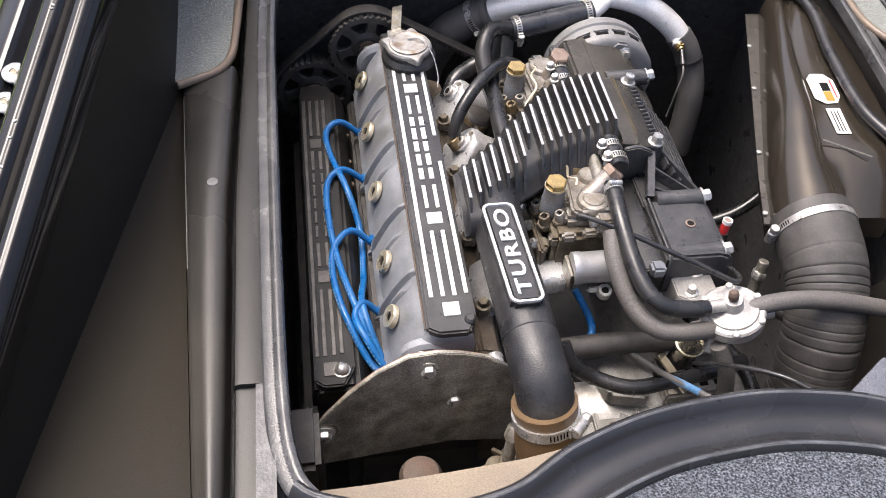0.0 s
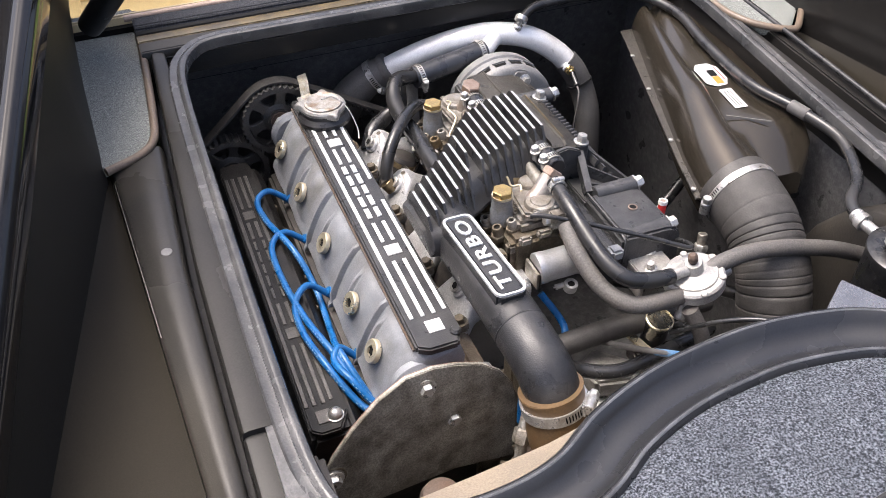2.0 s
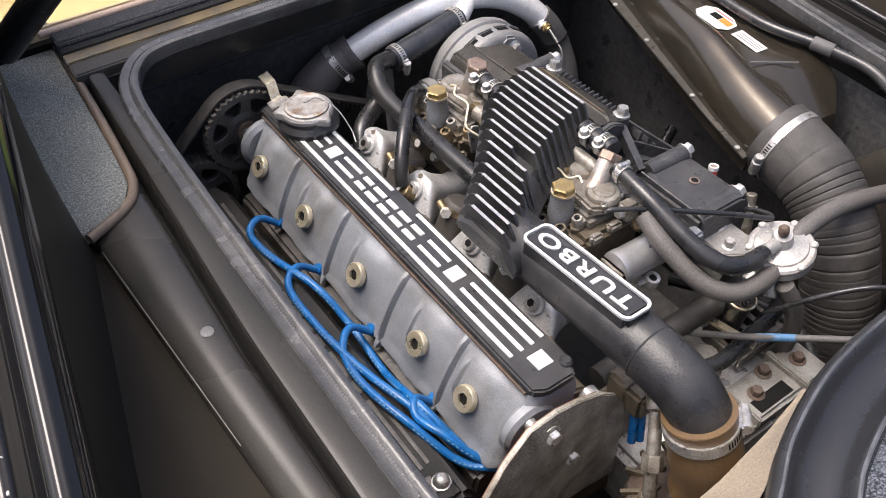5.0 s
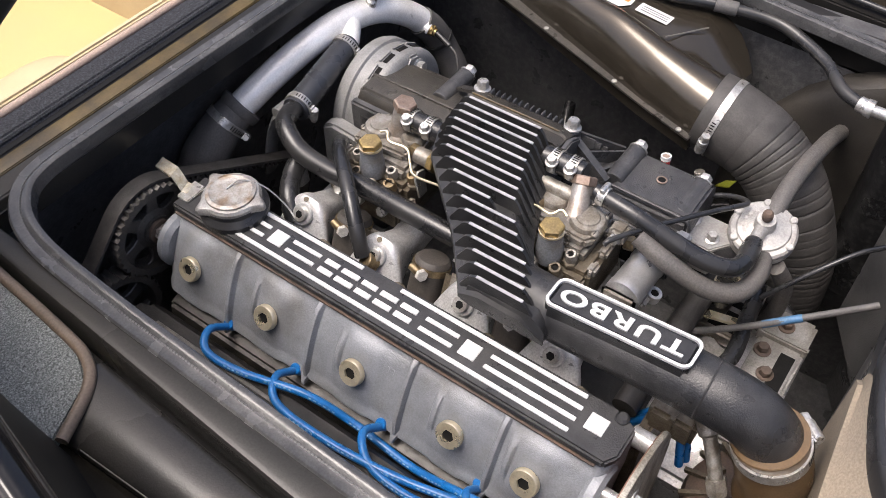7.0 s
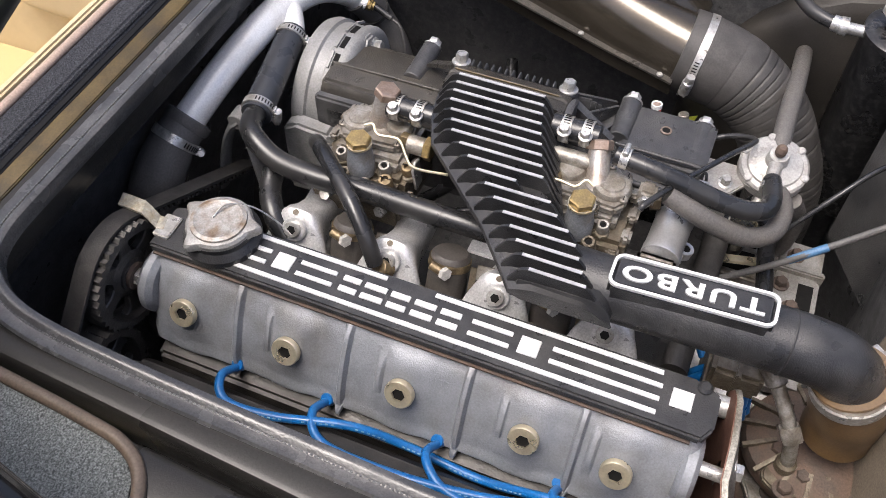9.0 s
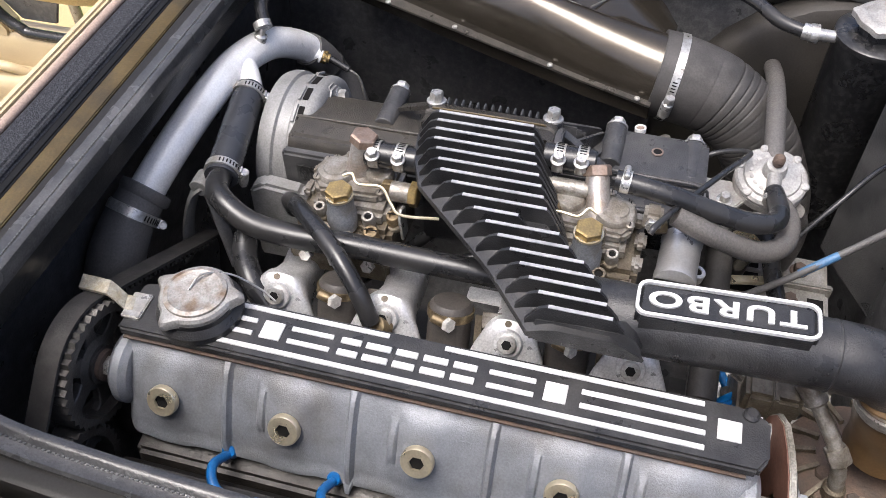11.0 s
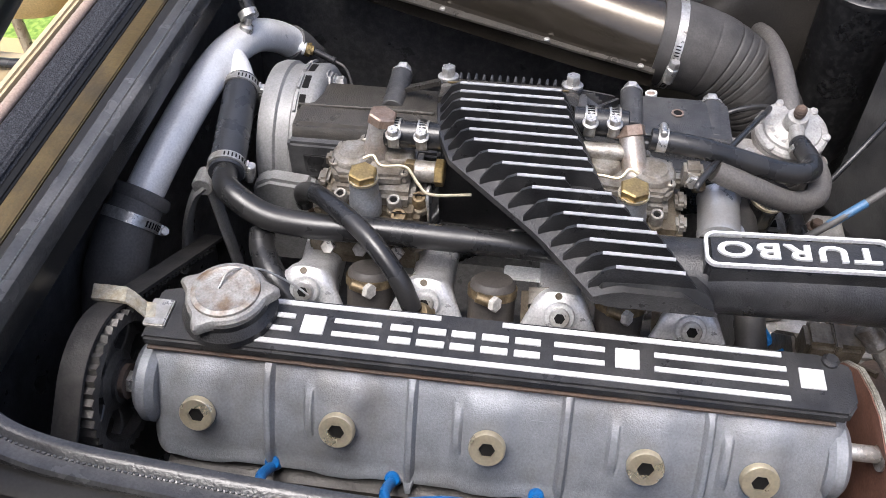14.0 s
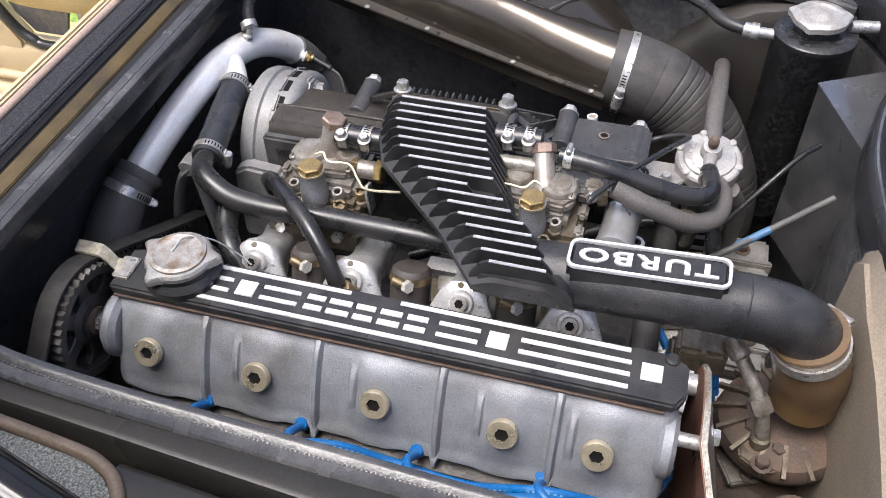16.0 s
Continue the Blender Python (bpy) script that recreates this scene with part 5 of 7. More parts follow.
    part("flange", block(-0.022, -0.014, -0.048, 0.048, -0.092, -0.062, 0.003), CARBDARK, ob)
    for dy in (-0.030, 0.002, 0.030):
        part("flange_nut", hexagon(p(-0.022, dy, -0.070), (-0.8, 0, 0.5), 0.0065, 0.007), STEEL, ob)
    part("lever", prism([(x + 0.012, z - 0.066), (x + 0.006, z - 0.034), (x + 0.012, z - 0.026), (x + 0.022, z - 0.030), (x + 0.026, z - 0.066)], "y", y - turn * 0.052 - 0.0015, y - turn * 0.052 + 0.0015, 0.0006, 1), STEEL, ob)
    part("spring", tube([p(0.012 + 0.0022 * math.cos(k * 1.6), 0.012 + 0.0022 * math.sin(k * 1.6), -0.014 - 0.0012 * k) for k in range(20)], 0.0006, 6, 3), CARBDARK, ob)
    part("link_rod", tube([p(0.022, 0.004, -0.006), p(0.024, -0.004, -0.004), p(0.017, -0.012, -0.008), p(0.020, -0.032, -0.010), p(0.010, -0.044, -0.018), p(0.002, -0.056, -0.022), p(0.004, -0.090, -0.020)], 0.0014, 8), GILT, ob, "bent thin gilt fuel pipe")
    return ob


BOWLM = material("blue_grey_machined_alloy", (0.30, 0.315, 0.34), 0.38, 0.6, (0.24, 0.245, 0.25), 90, 0.8, 0.3, 600, (0.2, 0.165, 0.115), 40, 0.6)
TOWERM = material("stained_tower_alloy", (0.42, 0.405, 0.39), 0.4, 0.6, (0.33, 0.29, 0.25), 70, 0.8, 0.3, 600, (0.25, 0.175, 0.11), 34, 0.6)
carburettor(0.193, 0.318, 0.935, 1, (0.240, 0.318, 0.914), (0.244, 0.311, 0.947))
rear_carb = carburettor(0.193, 0.098, 0.944, -1, (0.234, 0.094, 0.920), (0.256, 0.101, 0.944))
part("choke_tube", lathe([(0.0165, 0.0), (0.0185, 0.001), (0.0185, 0.010), (0.0178, 0.011), (0.0178, 0.046), (0.0185, 0.048), (0.0185, 0.052), (0.0172, 0.053)], (0.200, 0.020, 0.884), (1, -0.05, 0.05), 32), CHOKE, rear_carb, "satin turned alloy choke tube")
part("tube_flange", box(0.196, 0.202, 0.004, 0.040, 0.862, 0.890, 0.004), CARB, rear_carb)
part("tube_foot", box(0.216, 0.240, 0.000, 0.007, 0.860, 0.868, 0.003), CHOKE, rear_carb)
lug = part("tube_lug", lathe([(0.008, 0), (0.008, 0.009), (0.0075, 0.010), (0.0044, 0.010), (0.0042, 0.003)], (0.236, 0.001, 0.858), (0, -0.2, 1), 22), CHOKE, rear_carb)
part("lug_hole", lathe([(0.0046, 0), (0.0044, 0.001)], (0.236, -0.0005, 0.8655), (0, -0.2, 1), 18), INK_SHADE, lug)
part("link_end", box(0.228, 0.246, 0.040, 0.056, 0.914, 0.934, 0.003), CARB, rear_carb)
part("link_screw", hexagon((0.228, 0.048, 0.925), (-1, 0, 0.2), 0.006, 0.006), STEEL, rear_carb)
part("small_union", hexagon((0.246, 0.044, 0.905), (0.2, -1, 0.1), 0.008, 0.010), JETBRASS, rear_carb)
for x, y, z in ((0.236, 0.299, 0.947), (0.236, 0.275, 0.947), (0.257, 0.136, 0.960), (0.258, 0.116, 0.960)):
    clip = thing("hose_clip", (x, y, z), "bright zinc screw hose clip on a short black hose", "hose clip", "clips between carburettors and plenum")
    c = Vector((x + 0.007, y, z - 0.011))
    part("band", lathe([(0.0122, -0.0048), (0.0132, -0.0048), (0.0132, 0.0048), (0.0122, 0.0048)], c, (0, 1, 0), 30), STEEL, clip)
    slots = []
    for k in range(7):
        e = Vector((math.cos(radians(40 + 12 * k)), 0, math.sin(radians(40 + 12 * k))))
        slots.append(bar(c + e * 0.01335 - Vector((0, 0.003, 0)), c + e * 0.01335 + Vector((0, 0.003, 0)), 0.0011, 0.0003, e))
    part("band_slots", join(*slots), INK_SHADE, clip, "dark worm slots")
    part("washer", lathe([(0.0068, 0), (0.0068, 0.0014), (0.006, 0.002)], (x - 0.004, y, z - 0.004), (-0.25, 0, 1), 22), STEEL, clip)
    part("screw", hexagon((x - 0.0042, y, z - 0.002), (-0.25, 0, 1), 0.0052, 0.0055), STEEL, clip)
    part("housing", rod((x - 0.003, y, z - 0.016), (x - 0.004, y, z - 0.004), 0.0042, 14), STEEL, clip)
for x, z, y0, y1 in ((0.243, 0.936, 0.258, 0.308), (0.2645, 0.949, 0.104, 0.150)):
    solo("joint_hose", rod((x, y0, z), (x, y1, z), 0.0120, 22), RUBBER, "short black rubber hose under two clips", "hose", "hoses between carburettors and plenum")

# inlet manifold runners with rubber joints between them
for k, y in enumerate((0.356, 0.256, 0.147, 0.044)):
    runner = thing("inlet_runner", (0.126, y, 0.80), "bright sand-cast alloy inlet runner", "inlet runner", "inlet runners of the engine")
    rings = []
    for f, hx, hz, wy in ((0.090, 0.795, 0.830, 0.038), (0.100, 0.798, 0.840, 0.0385), (0.108, 0.800, 0.8495, 0.0375), (0.114, 0.803, 0.858, 0.035), (0.120, 0.806, 0.868, 0.031), (0.1255, 0.810, 0.8765, 0.0265), (0.131, 0.812, 0.8795, 0.024), (0.138, 0.815, 0.877, 0.0215), (0.148, 0.818, 0.868, 0.019), (0.165, 0.82, 0.858, 0.018), (0.200, 0.83, 0.858, 0.019)):
        c, h = (hx + hz) / 2, (hz - hx) / 2
        rings.append([(f, y + wy * math.copysign(abs(math.cos(a)) ** 0.8, math.cos(a)), c + h * math.copysign(abs(math.sin(a)) ** 0.62, math.sin(a))) for a in [2 * math.pi * j / 36 for j in range(36)]])
    part("casting", loft(rings), RUNNER, runner)
    axis = Vector((-0.78, 0.0, 0.62)).normalized()
    part("spot_face", lathe([(0.0125, -0.008), (0.0125, 0.003), (0.0115, 0.0042)], (0.1185, y, 0.8645), axis, 30), RUNNER, runner)
    seat_at = Vector((0.1185, y, 0.8645)) + axis * 0.0042
    part("bolt", lathe([(0.0082, 0), (0.0082, 0.0040), (0.0074, 0.0048)], seat_at, axis, 26), STEEL, runner, "socket bolt head")
    part("bolt_socket", hexagon(seat_at + axis * 0.0046, axis, 0.0044, 0.0005), INK_SHADE, runner)
    if k == 1:
        part("hose_stub", rod((0.112, y - 0.002, 0.858), (0.104, y + 0.004, 0.868), 0.0092, 20), JETBRASS, runner)
    part("upper_hole", lathe([(0.0030, 0), (0.0030, 0.0006)], (0.1275, y + 0.002, 0.8783), (-0.25, 0, 1), 18), CARBDARK, runner)
    part("flange_rib", bar((0.136, y + 0.020, 0.862), (0.150, y + 0.026, 0.835), 0.010, 0.004), RUNNER, runner)
    part("foot", box(0.094, 0.112, y - 0.044, y - 0.032, 0.836, 0.850, 0.003), CARB, runner)
    part("foot_nut", bolt((0.102, y - 0.038, 0.850), (-0.1, 0, 1), 0.0062, 0.007), CARBDARK, runner)
JOINTM = material("dusty_joint_rubber", (0.045, 0.040, 0.036), 0.55, 0.0, (0.07, 0.062, 0.055), 50, 0.8, 0.3, 500, (0.10, 0.085, 0.066), 22, 0.5)
PAPERY = material("white_corrosion", (0.5, 0.49, 0.46), 0.7, 0.1, (0.36, 0.34, 0.3), 150, 0.8, 0.6, 500)
for y in (0.306, 0.203, 0.098):
    joint = thing("rubber_joint", (0.135, y, 0.80), "dusty brown-black rubber joint with a brass clip between runners", "hose joint", "joints between inlet runners")
    part("sleeve", lathe([(0.0195, 0), (0.0195, 0.078), (0.0188, 0.084), (0.0160, 0.087), (0.004, 0.088)], (0.112, y, 0.79), (0.035, 0, 0.082), 30), JOINTM, joint)
    for c, z in ((0.142, 0.861), (0.122, 0.812)):
        part("band", lathe([(0.0198, -0.0035), (0.0207, -0.0035), (0.0207, 0.0035), (0.0198, 0.0035)], (c, y, z), (0.035, 0, 0.072), 32), JETBRASS, joint)
        part("clip_screw", rod((c - 0.019, y + 0.012, z + 0.012), (c - 0.021, y - 0.002, z + 0.008), 0.0046, 12), JETBRASS, joint)
        part("screw_head", hexagon((c - 0.021, y - 0.002, z + 0.008), (-0.5, -0.8, 0.3), 0.0066, 0.005), PAPERY, joint, "white corroded screw head")
    part("stay", bar((0.106, y - 0.030, 0.815), (0.136, y - 0.027, 0.872), 0.006, 0.002, (-0.9, 0, 0.5)), CARBDARK, joint, "rough dirty zinc stay")
    part("stay_tab", bar((0.135, y - 0.030, 0.868), (0.137, y - 0.046, 0.868), 0.014, 0.002, (-0.9, 0, 0.5)), CARB, joint)

# fuel pressure regulator
reg = thing("fuel_regulator", (0.342, -0.060, 0.87), "pale alloy fuel pressure regulator with a round ribbed cap", "fuel regulator", shift=(0.0127, 0.0081, -0.0102))
axis = Vector((-0.25, 0.0, 1)).normalized()
c = Vector((0.345, -0.066, 0.893))
PALE = material("oxidised_alloy", (0.42, 0.41, 0.39), 0.42, 0.4, (0.32, 0.31, 0.29), 90, 0.8, 0.4, 500, (0.22, 0.19, 0.16), 30, 0.5)
part("body", lathe([(0.020, -0.026), (0.024, -0.012), (0.031, -0.010), (0.034, -0.008), (0.034, 0.000)], c, axis, 48), PALE, reg)
part("cap", lathe([(0.034, 0.0008), (0.034, 0.004), (0.0318, 0.0062), (0.0272, 0.0066), (0.026, 0.0088), (0.0160, 0.0105), (0.0115, 0.013)], c, axis, 48), PALE, reg)
part("neck", lathe([(0.0112, 0.011), (0.0105, 0.022), (0.0092, 0.0255)], c, axis, 26), PALE, reg)
part("adjuster", lathe([(0.0042, 0.024), (0.0042, 0.029), (0.0056, 0.029), (0.0056, 0.0305), (0.0044, 0.0315), (0.0056, 0.0325), (0.0056, 0.034), (0.0044, 0.035), (0.0052, 0.036), (0.003, 0.0385)], c, axis, 16), RUST, reg, "reddish adjusting screw")
part("side_pipe", rod(c + axis * 0.0165 + Vector((-0.008, 0, 0)), c + axis * 0.0125 + Vector((-0.040, 0.001, 0)), 0.0068, 20), PALE, reg)
part("pipe_ring", lathe([(0.0085, 0), (0.0085, 0.006)], c + axis * 0.013 + Vector((-0.036, 0.001, 0)), (-1, 0, -0.1), 20), STEEL, reg)
for k in range(9):
    a = radians(200 + 22 * k)
    d = side(axis)[1] * math.cos(a) + side(axis)[2] * math.sin(a)
    f = axis.cross(d)
    part("embossed_bar", bar(c + d * 0.0200 + axis * 0.0097 - f * 0.0022, c + d * 0.0200 + axis * 0.0097 + f * 0.0022, 0.0035, 0.0006, axis), PALE, reg)
aa, uu, ww = side(axis)
for k in range(6):
    d = uu * math.cos(k * math.pi / 3 + 0.3) + ww * math.sin(k * math.pi / 3 + 0.3)
    part("cap_screw", lathe([(0.0042, 0), (0.0042, 0.003), (0.003, 0.004)], c + d * 0.0312 + axis * 0.0045, axis, 12), PALE, reg)
part("bracket", prism([(0.300, -0.030), (0.300, 0.012), (0.312, 0.020), (0.336, 0.018), (0.346, 0.004), (0.346, -0.040), (0.322, -0.046)], "z", 0.876, 0.8825, 0.0015), PALE, reg, "pale alloy mounting plate")
part("bracket_wall", prism([(0.300, 0.878), (0.3045, 0.878), (0.3045, 0.850), (0.300, 0.846)], "y", -0.036, 0.014, 0.001), PALE, reg)
for x, y, size in ((0.330, 0.002, 0.0062), (0.316, -0.026, 0.0052)):
    part("bracket_bolt", bolt((x, y, 0.8825), (-0.15, 0, 1), size, 0.008), STEEL, reg)
for d, name in (((1, -0.05, 0.25), "outlet"), ((-1, 0.1, -0.4), "inlet"), ((-0.7, -0.5, -0.7), "return")):
    d = Vector(d).normalized()
    part(name, lathe([(0.007, 0.018), (0.007, 0.042), (0.006, 0.044)], c - axis * 0.012, d, 18), PALE, reg)

HOSES = (
    ("braided_hose", [(0.370, -0.059, 0.886), (0.395, -0.058, 0.894), (0.430, -0.058, 0.896), (0.476, -0.060, 0.889), (0.547, -0.063, 0.867), (0.605, -0.066, 0.840)], 0.0098, GREYRUBBER, "braided grey hose from the regulator across the bay", True),
    ("fuel_hose", [(0.252, 0.085, 0.946), (0.249, 0.040, 0.942), (0.252, -0.003, 0.928), (0.258, -0.035, 0.917), (0.270, -0.055, 0.910), (0.288, -0.061, 0.905), (0.312, -0.060, 0.899), (0.325, -0.058, 0.896)], 0.0092, RUBBER, "smooth black fuel hose from carburettor to regulator", False),
    ("braided_hose", [(0.240, 0.030, 0.928), (0.238, -0.004, 0.914), (0.249, -0.043, 0.892), (0.270, -0.069, 0.883), (0.301, -0.076, 0.882), (0.335, -0.070, 0.874)], 0.0098, GREYRUBBER, "braided grey hose looping below the regulator", True),
    ("braided_hose", [(0.338, -0.085, 0.865), (0.352, -0.098, 0.83), (0.362, -0.10, 0.78), (0.372, -0.09, 0.72)], 0.0092, GREYRUBBER, "braided grey hose hanging from the regulator", True),
    ("vacuum_hose", [(0.205, 0.049, 0.936), (0.212, 0.045, 0.9395), (0.245, 0.028, 0.935), (0.286, 0.006, 0.926), (0.325, -0.015, 0.917), (0.3560, -0.0310, 0.9075), (0.3660, -0.0325, 0.904), (0.3755, -0.022, 0.896), (0.3780, -0.006, 0.888), (0.3737, 0.0086, 0.8824)], 0.0028, RUBBER, "thin black vacuum hose over the regulator", False),
    ("breather_hose", [(0.228, 0.385, 0.858), (0.213, 0.379, 0.886), (0.180, 0.351, 0.913), (0.141, 0.307, 0.915), (0.115, 0.277, 0.897), (0.106, 0.264, 0.870)], 0.0082, RUBBER, "dusty black breather hose curving to the manifold", False),
    ("coolant_pipe", [(0.222, 0.450, 0.8985), (0.197, 0.442, 0.905), (0.178, 0.428, 0.908), (0.165, 0.396, 0.899), (0.162, 0.352, 0.896), (0.164, 0.300, 0.896), (0.162, 0.243, 0.897), (0.164, 0.185, 0.894), (0.172, 0.129, 0.883)], 0.0112, BLACKPIPE, "long black coolant pipe under the plenum", False),
    ("heater_hose", [(0.168, 0.405, 0.878), (0.150, 0.40, 0.872), (0.128, 0.385, 0.866), (0.113, 0.365, 0.850)], 0.0112, RUBBER, "short black hose down to the first runner", False),
    ("throttle_cable", [(0.260, 0.010, 0.76), (0.268, -0.027, 0.785), (0.285, -0.082, 0.819), (0.306, -0.128, 0.847), (0.339, -0.185, 0.876)], 0.0036, GREYRUBBER, "grey sheathed throttle cable with a blue end", False),
    ("oil_hose", [(0.180, -0.050, 0.842), (0.190, -0.064, 0.824), (0.216, -0.071, 0.803), (0.257, -0.087, 0.800), (0.311, -0.082, 0.80), (0.36, -0.075, 0.80), (0.40, -0.058, 0.785)], 0.0088, RUBBER, "black oil hose behind the engine", False),
    ("wire_loop", [(0.318, -0.085, 0.836), (0.346, -0.121, 0.876), (0.373, -0.147, 0.894), (0.394, -0.166, 0.896)], 0.0028, RUBBER, "thin black wire looping to the tank", False),
)
for name, line, r, mat, label, braid in HOSES:
    ob = solo(name, tube(line, r, 18, 10), BRAID if braid else mat, label, "hose")
clip = thing("hose_clip", (0.25, 0.078, 0.945), "worn zinc clip on the end of the fuel hose", "hose clip")
part("band", lathe([(0.0094, -0.004), (0.0104, -0.004), (0.0104, 0.004), (0.0094, 0.004)], (0.2515, 0.076, 0.9458), (0.05, 1, 0.06), 26), STEEL, clip)
part("screw", rod((0.259, 0.076, 0.956), (0.244, 0.076, 0.957), 0.0030, 12), STEEL, clip)
solo("cable_end", tube([(0.2925, -0.099, 0.829), (0.300, -0.1155, 0.8395), (0.307, -0.130, 0.848)], 0.0042, 12), DULLBLUE, "blue plastic sleeve on the cable", "cable sleeve")

# alloy coolant pipe along the front
rail = thing("coolant_rail", (0.3, 0.46, 0.82), "dull silver alloy coolant pipe bending round the front of the bay", "coolant pipe")
line = [(0.150, 0.539, 0.845), (0.190, 0.527, 0.872), (0.245, 0.513, 0.898), (0.306, 0.500, 0.916), (0.362, 0.492, 0.919), (0.419, 0.483, 0.905), (0.463, 0.470, 0.876), (0.490, 0.457, 0.842)]
part("pipe", tube(line, 0.0174, 28, 8), BRIGHT, rail)
part("branch", tube([(0.362, 0.490, 0.918), (0.350, 0.478, 0.914), (0.336, 0.469, 0.907), (0.318, 0.465, 0.904)], lambda s: 0.0150 - 0.0025 * min(1.0, s * 2), 22), BRIGHT, rail)
part("bleed_union", lathe([(0.007, 0.014), (0.007, 0.024), (0.004, 0.026), (0.004, 0.034)], (0.392, 0.486, 0.910), (0.15, -0.35, 1), 12), STEEL, rail)
part("bleed_clip", lathe([(0.0085, 0), (0.0098, 0), (0.0098, 0.007), (0.0085, 0.007)], (0.3965, 0.474, 0.941), (0.6, 0.5, 0.6), 20), STEEL, rail)
part("sensor_boss", rod((0.468, 0.464, 0.866), (0.472, 0.448, 0.858), 0.0088, 20), BRIGHT, rail)
sensor = part("sensor", lathe([(0.0075, 0.0), (0.0075, 0.003), (0.0055, 0.004), (0.0055, 0.010)], (0.472, 0.448, 0.858), (0.15, -0.95, -0.3), 16), BRASS, rail, "brass temperature sensor")
part("sensor_nut", hexagon((0.4725, 0.445, 0.857), (0.15, -0.95, -0.3), 0.0078, 0.004), BRASS, sensor)
part("sensor_boot", rod((0.474, 0.438, 0.855), (0.471, 0.414, 0.845), 0.0042, 14), RUBBER, sensor)
hose_lower = thing("radiator_hose", (0.1, 0.515, 0.66), "black rubber radiator hose on the alloy pipe", "hose")
part("hose", tube([(0.199, 0.5245, 0.877), (0.184, 0.529, 0.869), (0.162, 0.535, 0.854), (0.132, 0.540, 0.822), (0.105, 0.541, 0.76), (0.085, 0.541, 0.64)], lambda s: 0.0225 + 0.005 * min(1.0, s * 4), 28), GREYRUBBER, hose_lower)
part("cuff", lathe([(0.0195, 0.0), (0.0255, 0.001), (0.0262, 0.008), (0.0245, 0.012)], (0.202, 0.5237, 0.8785), (-0.80, 0.25, -0.50), 32), GREYRUBBER, hose_lower)
clamp(hose_lower, (0.178, 0.5305, 0.8655), (-0.80, 0.22, -0.55), 0.0250, (0.5, -0.75, -0.2), 0.010)
hose_far = thing("radiator_hose", (0.46, 0.37, 0.66), "black rubber radiator hose bending down at the far end", "hose")
part("hose", tube([(0.474, 0.465, 0.864), (0.490, 0.457, 0.842), (0.503, 0.445, 0.806), (0.506, 0.428, 0.765), (0.500, 0.41, 0.68)], 0.0200, 24), GREYRUBBER, hose_far)
part("tie", lathe([(0.0205, -0.002), (0.0218, -0.002), (0.0218, 0.002), (0.0205, 0.002)], (0.496, 0.452, 0.827), (0.35, -0.3, -0.9), 28), RUBBER, hose_far)
woven = thing("bypass_hose", (0.26, 0.45, 0.88), "smooth blue-black woven bypass hose with two bright clips", "hose")
part("hose", tube([(0.335, 0.469, 0.907), (0.300, 0.463, 0.9045), (0.258, 0.456, 0.901), (0.214, 0.448, 0.898)], lambda s: 0.0158 + 0.00006 * math.sin(s * 420), 22, 60), HOSEGREY, woven)
clamp(woven, (0.327, 0.4677, 0.9065), (1, 0.15, 0.07), 0.0164, (0.1, -1, -0.25), 0.008)
clamp(woven, (0.222, 0.4495, 0.8985), (1, 0.16, 0.07), 0.0164, (0.1, -1, -0.25), 0.008)

# alternator and its bracket
alt = thing("alternator", (0.32, 0.41, 0.80), "dull silver alternator with slotted end frame", "alternator")
CX, CZ = 0.339, 0.842
part("case", lathe([(0.040, 0.004), (0.068, 0.006), (0.0745, 0.010), (0.0760, 0.014), (0.0760, 0.030), (0.0735, 0.032), (0.0735, 0.044), (0.0765, 0.046), (0.0765, 0.056), (0.0740, 0.062), (0.062, 0.066), (0.030, 0.068)], (CX, 0.380, CZ), (0, 1, 0), 64), ALTM, alt)
for k in range(4):
    a = radians(58 + 19 * k)
    d, f = Vector((math.cos(a), 0, math.sin(a))), Vector((math.sin(a), 0, -math.cos(a)))
    m = Vector((CX, 0.402, CZ)) + d * 0.0758
    part("slot", loft([[m + f * i * 0.0085 + Vector((0, j * 0.0030, 0)) + d * h for i, j in ((-1, -1), (1, -1), (1, 1), (-1, 1))] for h in (0, 0.0006)]), INK_SHADE, alt)
    part("case_rib", loft([[m + f * i * 0.010 + Vector((0, 0.006 + j * 0.0014, 0)) + d * h for i, j in ((-1, -1), (1, -1), (1, 1), (-1, 1))] for h in (-0.002, 0.0022)]), ALTM, alt)
part("rear_lug", prism([(0.336, 0.902), (0.350, 0.914), (0.366, 0.910), (0.374, 0.896), (0.360, 0.880), (0.342, 0.884)], "y", 0.384, 0.402, 0.003), ALTM, alt)
part("lug_bolt", bolt((0.362, 0.383, 0.896), (0, -1, 0.2), 0.0062, 0.008), STEEL, alt)
part("ear_bolt", bolt((0.352, 0.398, 0.900), (-0.3, -1, 0.4), 0.0075, 0.010), STEEL, alt)
part("bracket", prism([(0.376, 0.76), (0.376, 0.852), (0.384, 0.864), (0.424, 0.868), (0.440, 0.858), (0.444, 0.76)], "x", 0.242, 0.262, 0.004), ALTM, alt)
part("bracket_bolt", bolt((0.252, 0.382, 0.836), (-0.4, -1, 0.2), 0.010, 0.012), RUST, alt)
stay = thing("adjuster_stay", (0.17, 0.47, 0.74), "grey steel adjuster stay behind the belt", "bracket")
part("arm", tube([(0.215, 0.468, 0.886), (0.214, 0.482, 0.87), (0.213, 0.498, 0.83), (0.212, 0.512, 0.77)], 0.0115, 12, 4, flat=0.4), ALTM, stay)
